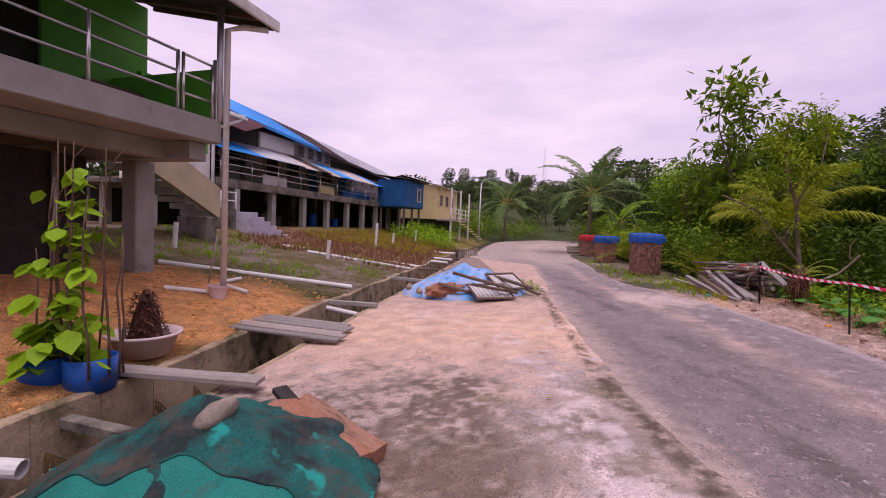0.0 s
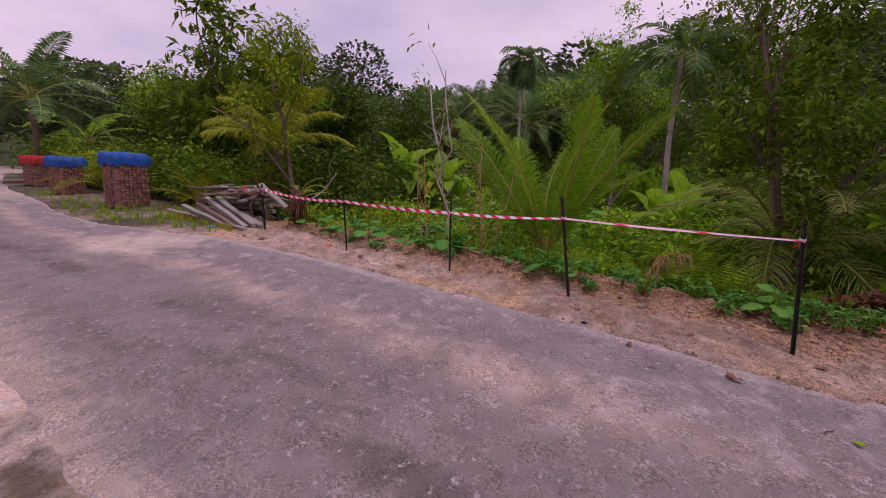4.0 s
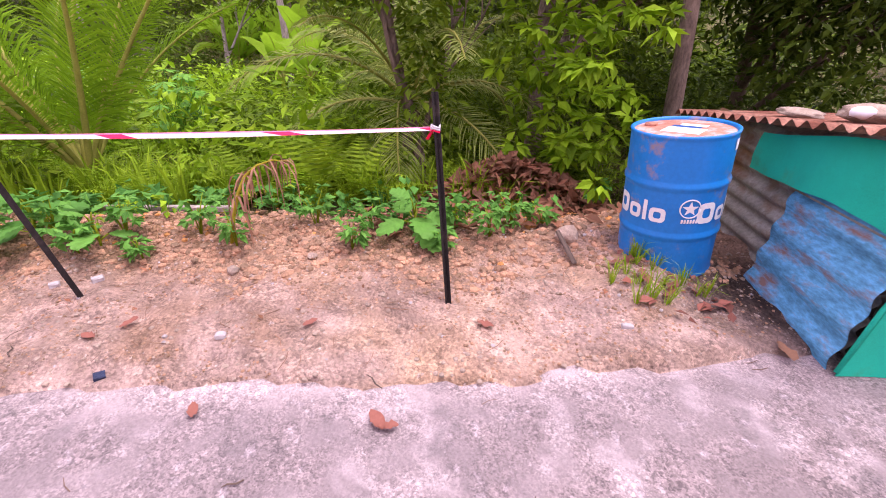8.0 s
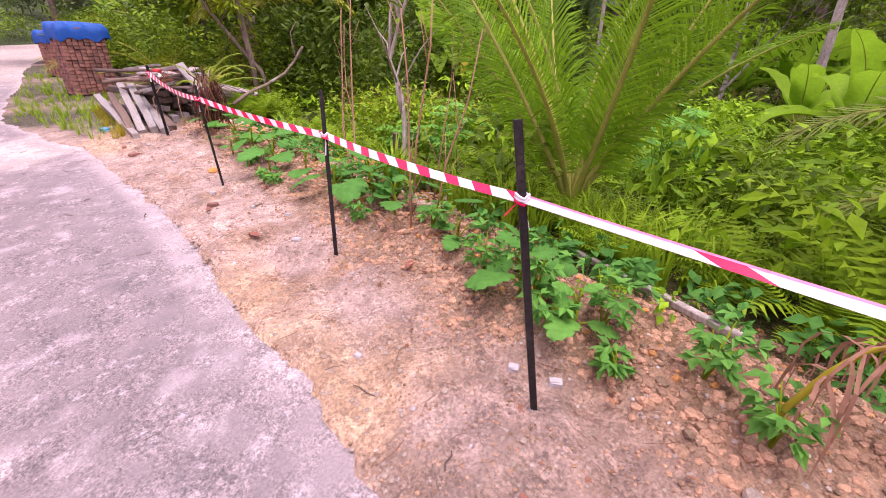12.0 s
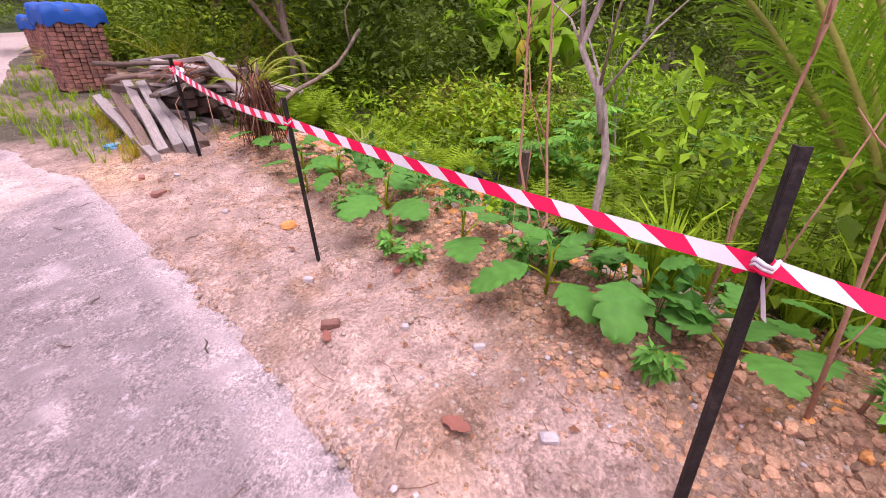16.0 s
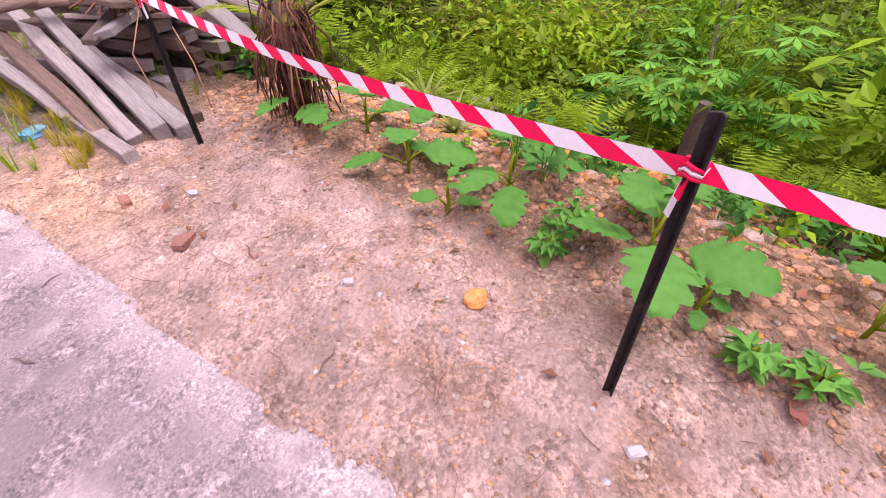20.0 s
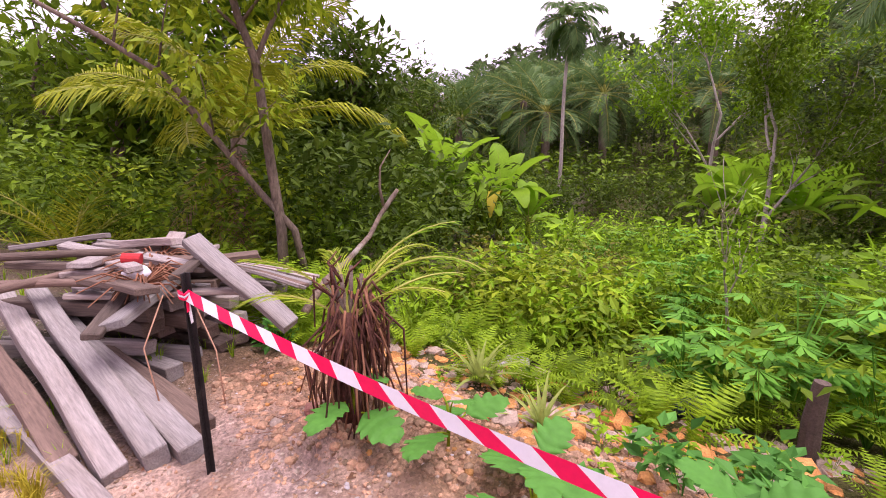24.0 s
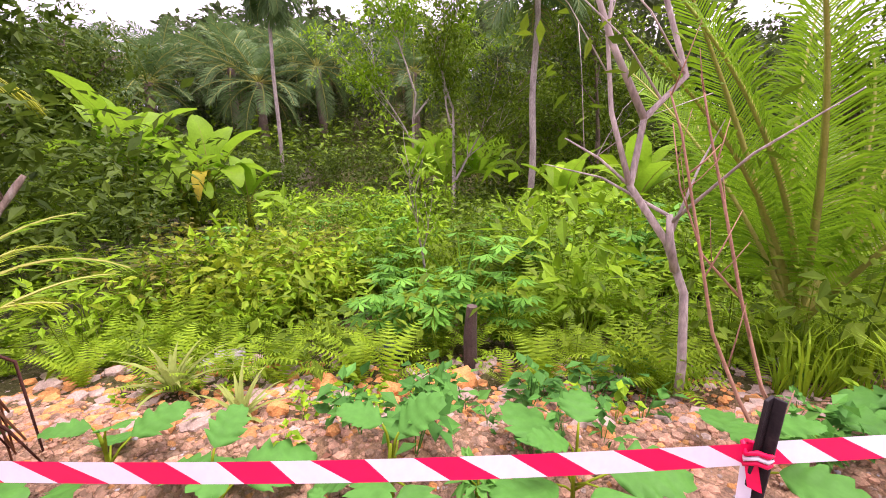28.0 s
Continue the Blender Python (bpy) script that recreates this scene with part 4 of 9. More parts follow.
def build_end_houses():
    b = thing("blue_annex", pose(-9.3, 17.5, 0, 0, 0, ROW), "dark blue boarded room on stilts at the row's end", "house")
    for i in range(12):
        boxed("board", (14.25, -2.2 + i * 0.19, 3.1, 14.32, -2.015 + i * 0.19, 5.0), M_BLUEWALL, b, bevel=0.004)
    for i in range(16):
        boxed("board", (14.33 + i * 0.2, -2.2, 3.1, 14.525 + i * 0.2, -2.13, 5.0), M_BLUEWALL, b, bevel=0.004)
    boxed("core", (14.33, -2.12, 3.05, 17.5, 0.1, 4.98), M_BLUEWALL, b, bevel=0)
    frame_window(b, 16.2, -2.22, 3.6, 0.6, 0.9, M_DARK, M_WHITE)
    v, f = ribbed(14.0, 17.8, 0.19, 0.03, 2.9, 0.35)
    mesh_part("roof_sheet", [(x, y - 2.5, z + 5.02) for x, y, z in v], f, M_ROOFDARK, b)
    for x in (14.4, 15.9, 17.3):
        for y in (-2.0, -0.2):
            boxed("stilt", (x, y, 0.6, x + 0.14, y + 0.14, 3.05), M_WOODDARK, b, bevel=0.008)
    c = thing("cream_house", pose(-9.3, 17.5, 0, 0, 0, ROW), "cream painted two-storey house with a roofed outside stair", "house")
    boxed("wall", (19.6, -2.6, 2.4, 25.5, 3.0, 5.2), M_CREAM, c, "cream painted boards", 0)
    # near-black filler block painted as the shade under the raised rooms
    boxed("base", (20.0, -2.2, 0.6, 25.2, 2.8, 2.4), M_DARK, c, bevel=0)
    for x in (20.4, 22.0, 23.6):
        frame_window(c, x, -2.62, 3.6, 0.55, 0.8)
    v, f = ribbed(19.2, 26, 0.19, 0.03, 3.4, 0.9)
    mesh_part("roof_sheet", [(x, y - 3.0, z + 5.1) for x, y, z in v], f, M_ROOFGREY, c, "grey tin roof")
    v, f = ribbed(19.2, 26, 0.19, 0.03, -3.4, 0.9)
    mesh_part("roof_sheet", [(x, y + 3.8, z + 5.1) for x, y, z in v], [tuple(reversed(q)) for q in f], M_ROOFGREY, c)
    for x in (19.7, 22.4, 25.3):
        boxed("porch_post", (x, -3.9, 0.6, x + 0.12, -3.78, 5.0), M_WHITE, c, bevel=0.008)
    boxed("porch_floor", (19.6, -3.9, 2.3, 25.5, -2.61, 2.44), M_WOOD, c)
    rail(c, 19.7, 25.3, -3.84, 2.44, 6, 0.9, (0.9, 0.5, 0.15), M_WHITE, 0.03)
    for i in range(8):
        boxed("step", (21.5 + 0.02 * i, -4.1 - i * 0.26, 2.25 - i * 0.2, 22.5, -3.91 - i * 0.26, 2.3 - i * 0.2), M_CREAM, c, bevel=0.006)


build_row_house()
build_white_house()
build_green_house()
build_end_houses()
# ---- stakes and barrier tape ----
STAKES = [((5.39, 1.033), (5.594, 1.071, 0.927), 1.17), ((5.815, 2.91), (5.784, 3.035, 0.915), 1.25), ((6.15, 4.60), (6.215, 4.635, 0.80), 1.31), ((6.355, 6.615), (6.34, 6.63, 0.81), 1.14), ((6.825, 9.2), (6.815, 9.18, 0.845), 1.1)]


def build_stakes():
    for i, ((x, y), top, over) in enumerate(STAKES):
        a, b = R(x, y, -0.02), R(*top)
        d = (b - a)
        m = Matrix.Translation(a) @ d.to_track_quat("Z", "Y").to_matrix().to_4x4() @ Matrix.Rotation(radians(35 + 60 * i), 4, "Z")
        st = thing("stake", m, "black angle-iron stake leaning in the sandy verge", "stake", "stakes holding the barrier tape")
        n = d.length * over
        boxed("flange", (-0.013, -0.003, -0.1, 0.013, 0.003, n), M_POST, st, bevel=0.001)
        boxed("flange", (-0.013, 0.0032, -0.1, -0.008, 0.022, n), M_POST, st, bevel=0.001)
        # knot of tape round the stake
        rng = random.Random(i)
        kn = thing("tape_knot", Matrix.Translation(b), "crumpled red and white tape knot tied on a stake", "barrier tape", "tape knots")
        for k, mt in enumerate((M_TAPER, M_TAPEW, M_TAPER)):
            pts = [(0.022 * math.cos(a2), 0.022 * math.sin(a2), (k - 1) * 0.010 + 0.008 * math.sin(3 * a2)) for a2 in np.linspace(0, 2 * math.pi, 9)]
            tube("wrap", pts, 0.005, mt if i > 2 or k == 0 else M_TAPEW, kn, sides=5)
        for k in range(2):
            e = Vector((rng.uniform(-0.05, 0.05), rng.uniform(-0.05, 0.05), -0.06 - 0.05 * k))
            v = [(0, 0, 0), (0.018, 0.008, 0), (e.x + 0.018, e.y + 0.01, e.z), (e.x, e.y, e.z)]
            mesh_part("tail", v + [(p[0] + 0.001, p[1] + 0.002, p[2]) for p in v], [(0, 1, 2, 3), (7, 6, 5, 4)], M_TAPEW if k else M_TAPER, kn)


def build_tape(a, b, sag, pitch, twist0, twist1, name_label, shrink=1.0, every=2):
    """One run of tape: red and white slanting bands, sagging a little and turning about its length."""
    a, b = Vector(a), Vector(b)
    n = max(6, int((b - a).length / pitch))
    along = (b - a).normalized()
    t = thing("barrier_tape", Matrix.Translation(a), name_label, "barrier tape", "runs of barrier tape")
    high = 0.060 * shrink

    def spot(s, w):
        s = min(max(s, 0), 1)
        p = (b - a) * s + Vector((0, 0, -4 * sag * s * (1 - s)))
        tw = radians(twist0 + (twist1 - twist0) * s + 7 * math.sin(s * 9))
        side = along.cross(Vector((0, 0, 1))).normalized()
        up = side.cross(along)
        return p + (up * math.cos(tw) + side * math.sin(tw)) * w
    rng = random.Random(int(a.y * 50))
    cuts = [k + (rng.uniform(-0.12, 0.12) if 0 < k <= n else 0) for k in range(n + 2)]
    lean = [0.75 + rng.uniform(-0.25, 0.25) for _ in range(n + 2)]
    for k in range(n + 1):
        v, f = [], []
        for w in (-high / 2, 0, high / 2):
            e0, e1 = cuts[k] + w / high * lean[k], cuts[k + 1] + w / high * lean[k + 1]
            for e in (e0, (e0 + e1) / 2, e1):
                v.append(tuple(spot((e - 0.5) / n, w)))
        for r in range(2):
            f += [(3 * r + c, 3 * r + c + 1, 3 * r + c + 4, 3 * r + c + 3) for c in range(2)]
        mesh_part("red_band" if k % every == 0 else "white_band", v, f, M_TAPER if k % every == 0 else M_TAPEW if every == 2 else M_TAPEPALE, t, smooth=True)
    if every > 2:
        v = [tuple(spot(k / 40, w)) for k in range(41) for w in (high * 0.51, high * 0.30)]
        v = [(x, y - 0.0015, z + 0.001) for x, y, z in v]
        mesh_part("folded_edge", v, [(2 * k, 2 * k + 1, 2 * k + 3, 2 * k + 2) for k in range(40)], M_TAPEPINK, t, "folded pink edge", True)


build_stakes()
K = [R(*s[1]) for s in STAKES]
build_tape(K[0], K[1], 0.01, 0.11, 66, 56, "pale twisted red and white barrier tape strung between stakes", 0.52, 6)
build_tape(K[1], K[2], 0.02, 0.088, 58, 30, "red and white striped barrier tape strung between stakes", 0.66)
build_tape(K[2], K[3], 0.02, 0.088, 22, 8, "red and white striped barrier tape strung between stakes", 0.70)
build_tape(K[3], K[4], 0.06, 0.088, 4, 22, "red and white striped barrier tape strung between stakes", 0.70)


# ---- blue oil drum ----
def name_mark(size, radius, around, z, parent):
    """The printed name as plain white blocks bent round the drum: tall, low, tall thin, low."""
    v, f = [], []
    for x0, x1, z0, z1 in ((-0.17, -0.065, -0.06, 0.06), (-0.05, 0.03, -0.06, 0.025), (0.045, 0.068, -0.06, 0.06), (0.083, 0.17, -0.06, 0.025)):
        cx, cz, hx, hz = (x0 + x1) / 2, (z0 + z1) / 2, (x1 - x0) / 2, (z1 - z0) / 2
        c = 0.28 * min(hx, hz) if hx < 0.02 else 0.6 * min(hx, hz)
        ring = [(cx + sx * (hx - c) + c * math.cos(q), cz + sz * (hz - c) + c * math.sin(q)) for sx, sz, q0 in ((1, 1, 0), (-1, 1, 90), (-1, -1, 180), (1, -1, 270)) for q in (radians(q0 + 22.5 * j) for j in range(5))]
        hole = 0.45 if hx > 0.03 else 0
        k, n = len(v), len(ring)
        for s in (1, hole or 0.5):
            for x, w in ring:
                a = around + (cx + (x - cx) * s) * size / radius
                v.append((radius * math.cos(a), radius * math.sin(a), z + (cz + (w - cz) * s) * size))
        f += [(k + i, k + (i + 1) % n, k + n + (i + 1) % n, k + n + i) for i in range(n)]
        if not hole:
            f.append(tuple(range(k + n, k + 2 * n)))
    return mesh_part("name_mark", v, f, M_PAINTW, parent, "white printed name mark")


def build_drum():
    base = R(5.53, -0.42, 0.06)
    lean = Matrix.Rotation(radians(-5.0), 4, "X") @ Matrix.Rotation(radians(1.5), 4, "Y")
    d = thing("oil_drum", Matrix.Translation(base) @ lean, "blue steel oil drum with rusty lid standing on the verge", "drum")
    r, hgt, n = 0.268, 0.84, 40
    prof = [(r - 0.012, 0.0), (r + 0.004, 0.006), (r + 0.004, 0.018), (r, 0.025), (r, 0.035)]
    for z in (0.272, 0.563):
        prof += [(r, z - 0.034), (r, z - 0.022), (r + 0.009, z - 0.009), (r + 0.009, z + 0.009), (r, z + 0.022), (r, z + 0.034)]
    prof += [(r, hgt - 0.035), (r, hgt - 0.025), (r + 0.004, hgt - 0.018), (r + 0.006, hgt - 0.004), (r - 0.004, hgt), (r - 0.012, hgt - 0.006), (r - 0.014, hgt - 0.02)]
    verts = [(a * math.cos(2 * math.pi * k / n), a * math.sin(2 * math.pi * k / n), z) for a, z in prof for k in range(n)]
    faces = [(j * n + k, j * n + (k + 1) % n, (j + 1) * n + (k + 1) % n, (j + 1) * n + k) for j in range(len(prof) - 1) for k in range(n)]
    mesh_part("shell", verts, faces, M_DRUM, d, smooth=True)
    lid = [((r - 0.0145) * math.cos(2 * math.pi * k / n), (r - 0.0145) * math.sin(2 * math.pi * k / n), hgt - 0.019) for k in range(n)]
    mesh_part("lid", lid, [tuple(range(n))], M_DRUMTOP, d, "rusted lid with worn paint")
    tube("bung", [(0.17, 0.08, hgt - 0.02), (0.17, 0.08, hgt - 0.004)], 0.035, M_DRUMTOP, d)
    for x0, y0, x1, y1, m, what in ((-0.10, -0.11, 0.03, 0.09, M_PAINTW, "white paper label"), (0.031, -0.07, 0.075, 0.08, M_POTBLUE, "blue paper label"), (0.076, -0.09, 0.13, 0.05, M_PAINTW, "white paper label")):
        boxed("lid_label", (x0, y0, hgt - 0.0185, x1, y1, hgt - 0.017), m, d, what, 0, Matrix.Rotation(radians(-60), 4, "Z"))
    face = math.atan2(1.55 + 0.42, 3.6 - 5.53)
    # the name and star between the two hoops
    name_mark(1.0, r + 0.0035, face - 0.62, 0.418, d)
    name_mark(1.0, r + 0.0035, face + 1.22, 0.418, d)
    name_mark(1.0, r + 0.0035, face + 2.6, 0.418, d)
    for a0 in (face + 0.44,):
        for rad, w in ((0.052, 0.006),):
            pts = []
            for k in range(25):
                q = 2 * math.pi * k / 24
                a = a0 + rad * math.cos(q) / r
                pts.append(((r + 0.004) * math.cos(a), (r + 0.004) * math.sin(a), 0.45 + rad * math.sin(q)))
            tube("mark_ring", pts, 0.004, M_PAINTW, d, "white printed ring", sides=4)
        star = []
        for k in range(10):
            q = math.pi / 2 + math.pi * k / 5
            rad = 0.044 if k % 2 == 0 else 0.018
            a = a0 + rad * math.cos(q) / r
            star.append(((r + 0.0035) * math.cos(a), (r + 0.0035) * math.sin(a), 0.45 + rad * math.sin(q)))
        mesh_part("mark_star", star + [((r + 0.0035) * math.cos(a0), (r + 0.0035) * math.sin(a0), 0.45)], [(k, (k + 1) % 10, 10) for k in range(10)], M_PAINTW, d, "white printed star")
        v, f = [], []
        for k in range(6):
            a = a0 - 0.14 + k * 0.056
            v += [((r + 0.0035) * math.cos(q), (r + 0.0035) * math.sin(q), z) for q, z in ((a, 0.365), (a + 0.04, 0.365), (a + 0.04, 0.388), (a, 0.388))]
            f.append(tuple(range(4 * k, 4 * k + 4)))
        mesh_part("mark_bar", v, f, M_PAINTW, d, "small white printed bar")
    v = [((r + 0.0035) * math.cos(a), (r + 0.0035) * math.sin(a), z) for a, z in ((face + 1.25, 0.74), (face + 1.4, 0.74), (face + 1.4, 0.80), (face + 1.25, 0.80))]
    mesh_part("sticker", v, [(0, 1, 2, 3)], M_PAINTW, d, "white paper sticker")


build_drum()


# ---- the tin shed ----
def wavy(w, h, waves, depth, mat, name, parent, m, lying=True):
    """Corrugated sheet, w wide (x) and h high (z); lying: the ribs run along x."""
    n = waves * 6
    verts = []
    for i in range(n + 1):
        o = depth * math.cos(2 * math.pi * i / 6)
        k = i / n
        for e in (0, 0.33, 0.66, 1):
            verts.append(tuple(m @ (Vector((w * e, o, h * k)) if lying else Vector((w * k, o, h * e)))))
    faces = [(4 * i + e, 4 * i + e + 1, 4 * i + e + 5, 4 * i + e + 4) for i in range(n) for e in range(3)]
    k = len(verts)
    nrm = (m.to_3x3() @ Vector((0, 1, 0))).normalized() * 0.003
    verts += [tuple(Vector(p) + nrm) for p in verts]
    faces += [tuple(q + k for q in reversed(f)) for f in list(faces)]
    return mesh_part(name, verts, faces, mat, parent, smooth=True)


def build_shed():
    """A low shed of corrugated scraps; local x runs away along the lane's edge, y to the jungle."""
    o = R(4.60, -0.72, 0)
    turn = math.degrees(math.atan2(-0.94, -0.34))
    s = thing("tin_shed", Matrix.Translation(o) @ pose(0, 0, 0, 0, 0, turn), "low shed of corrugated scraps under green shade netting", "shed")
    # the near end wall faces the drum; local y runs along it to the jungle
    for x, y, top in ((0.02, 0.05, 1.03), (0.02, 1.75, 0.84), (2.6, 0.05, 1.03), (2.6, 1.75, 0.84)):
        boxed("corner_post", (x, y, -0.05, x + 0.07, y + 0.07, top), M_WOODDARK, s, bevel=0.006)
    wavy(1.85, 0.86, 8, 0.02, M_ZINC, "end_wall", s, Matrix.Translation((0.0, 1.83, 0.03)) @ pose(0, 0, 0, 0, 0, -90))
    wavy(0.76, 0.68, 4, 0.014, M_BLUESHEET, "leaning_sheet", s, Matrix.Translation((-0.115, 0.69, -0.02)) @ pose(0, 0, 0, 0, 0, -90) @ pose(0, 0, 0, -8, 0, 0))
    wavy(2.6, 0.98, 8, 0.018, M_ZINC, "front_wall", s, Matrix.Translation((0.05, 0.06, 0.03)))
    wavy(2.6, 0.80, 6, 0.018, M_ZINC, "back_wall", s, Matrix.Translation((0.05, 1.83, 0.03)))
    rng = random.Random(8)
    for i, (x0, w, m) in enumerate(((-0.2, 0.85, M_RUST), (0.6, 0.8, M_RUST), (1.3, 0.8, M_ZINC), (2.0, 0.85, M_RUST))):
        wavy(w, 2.1, 20, 0.018, m, "roof_sheet", s, Matrix.Translation((x0 + 0.04, -0.12, 1.09 + 0.012 * (i % 2))) @ pose(0, 0, 0, -96.5 + rng.uniform(-1, 1), 0, rng.uniform(-3, 3)))
    for a, b, z, sx, sy, sz in ((0.12, 0.55, 1.065, 0.34, 0.26, 0.09), (0.45, 0.35, 1.09, 0.3, 0.2, 0.08), (0.9, 0.7, 1.05, 0.28, 0.2, 0.07), (0.02, 0.95, 1.0, 0.2, 0.3, 0.05)):
        bm = bmesh.new()
        bmesh.ops.create_icosphere(bm, subdivisions=3, radius=1)
        for v in bm.verts:
            v.co = Vector((v.co.x * sx / 2, v.co.y * sy / 2, v.co.z * sz / 2)) * (1 + 0.25 * noise.noise(v.co * 2.1 + Vector((a, b, 0)))) + Vector((a, b, z))
        part("roof_weight", bm, M_STONE, s, "flat stone weighing down the roof", True)
    bm = bmesh.new()
    bmesh.ops.create_icosphere(bm, subdivisions=2, radius=1)
    for v in bm.verts:
        v.co = Vector((v.co.x * 0.05, v.co.y * 0.04, v.co.z * 0.03)) * (1 + 0.4 * noise.noise(v.co * 3)) + Vector((-0.02, 0.48, 1.08))
    part("plastic_scrap", bm, M_PAINTW, s, "crumpled white plastic scrap", True)
    boxed("plank", (0.0, 0.1, 1.085, 0.5, 0.18, 1.11), M_WOOD, s, m=Matrix.Rotation(0.1, 4, "Z"))
    # shade netting: a flap at the near end and a sheet over the front, hanging in folds
    def net(name, corner, a, b, nx, nz, bulge):
        verts = []
        for j in range(nz + 1):
            for i in range(nx + 1):
                u, w = i / nx, j / nz
                p = corner(u, w)
                q = bulge * (0.5 * math.sin(u * 9 + w * 3) + 0.4 * math.sin(u * 21 + 2 * w) * (1 - w) + 0.3 * noise.noise(Vector((u * 4, w * 4, a))))
                verts.append((p[0] + q * b[0], p[1] + q * b[1], p[2]))
        n = nx + 1
        faces = [(j * n + i, j * n + i + 1, (j + 1) * n + i + 1, (j + 1) * n + i) for j in range(nz) for i in range(nx)]
        k = len(verts)
        verts += [(x - 0.006 * b[0], y - 0.006 * b[1], z) for x, y, z in verts]
        faces += [tuple(q + k for q in reversed(f)) for f in list(faces)]
        return mesh_part(name, verts, faces, M_NET, s, "bright green shade net", True)
    net("front_net", lambda u, w: (-0.09 + 2.80 * u + 0.24 * w ** 0.8 * (1 - u) ** 8, -0.05 - 0.06 * (1 - w) ** 1.5, 0.0 + 1.02 * w - 0.06 * (1 - w) * u), 1, (0, 1), 44, 16, 0.035)
    net("end_net", lambda u, w: (-0.05 - 0.03 * (1 - w), -0.04 + 1.12 * u, 0.66 + 0.02 * math.sin(u * 5) + 0.36 * w - 0.14 * u * w), 2, (1, 0), 20, 8, 0.02)
    tube("net_hem", [(-0.09, -0.11, 0.02), (-0.02, -0.08, 0.35), (0.07, -0.06, 0.66), (0.14, -0.05, 0.95)], 0.012, M_NET, s, sides=6)


build_shed()


# ---- timber pile ----
def timber(x, y, h, length, w, t, turn, dip, roll=0, mat=M_WOOD, name="timber_beam", label="weathered grey squared timber in the pile", group="timbers of the pile"):
    """x, y, h: its middle over the road; turn: from x; dip: its far end's fall."""
    bm = bmesh.new()
    box(bm, -length / 2, -w / 2, -t / 2, length / 2, w / 2, t / 2, 0.006)
    bmesh.ops.subdivide_edges(bm, edges=[e for e in bm.edges if e.calc_length() > length * 0.8], cuts=6)
    for v in bm.verts:
        v.co += Vector((0, 0.012 * noise.noise(v.co * 1.7 + Vector((x, y, h))), 0.012 * noise.noise(v.co * 1.9 + Vector((y, x, h)))))
        if abs(v.co.x) > length * 0.49:
            v.co.x += 0.03 * noise.noise(v.co * 9 + Vector((x, y, 0)))
    ob = part(name, bm, mat)
    ob.matrix_basis = Matrix.Translation(R(x, y, h)) @ pose(0, 0, 0, roll, dip, turn)
    return tagged(ob, label, "timber", group)


def round_log(x, y, h, length, r, turn, dip, mat=M_WOODDARK):
    pts = [(-length / 2 + length * k / 6, 0.012 * math.sin(k * 0.7 + length * 31), 0.010 * math.cos(k * 0.9 + length * 17)) for k in range(7)]
    v, f = tube_data(pts, [r * 0.62 * (1.1 - 0.04 * k) for k in range(7)], 9)
    ob = mesh_part("round_pole", v, f, mat, smooth=True)
    ob.matrix_basis = Matrix.Translation(R(x, y, h)) @ pose(0, 0, 0, 0, dip, turn)
    return tagged(ob, "dark round pole lying on the timber pile", "timber", "poles of the pile")


def laid(a, b, w, t, roll=0, mat=M_WOOD, *tags):
    """A timber from the far end a to the near end b, each x, y and height over the road."""
    pa, pb = R(*a), R(*b)
    d = pb - pa
    ob = timber(0, 0, 0, d.length, w, t, 0, 0, 0, mat, *tags)
    ob.matrix_basis = Matrix.Translation((pa + pb) / 2) @ d.to_track_quat("X", "Z").to_matrix().to_4x4() @ pose(0, 0, 0, roll)
    return ob


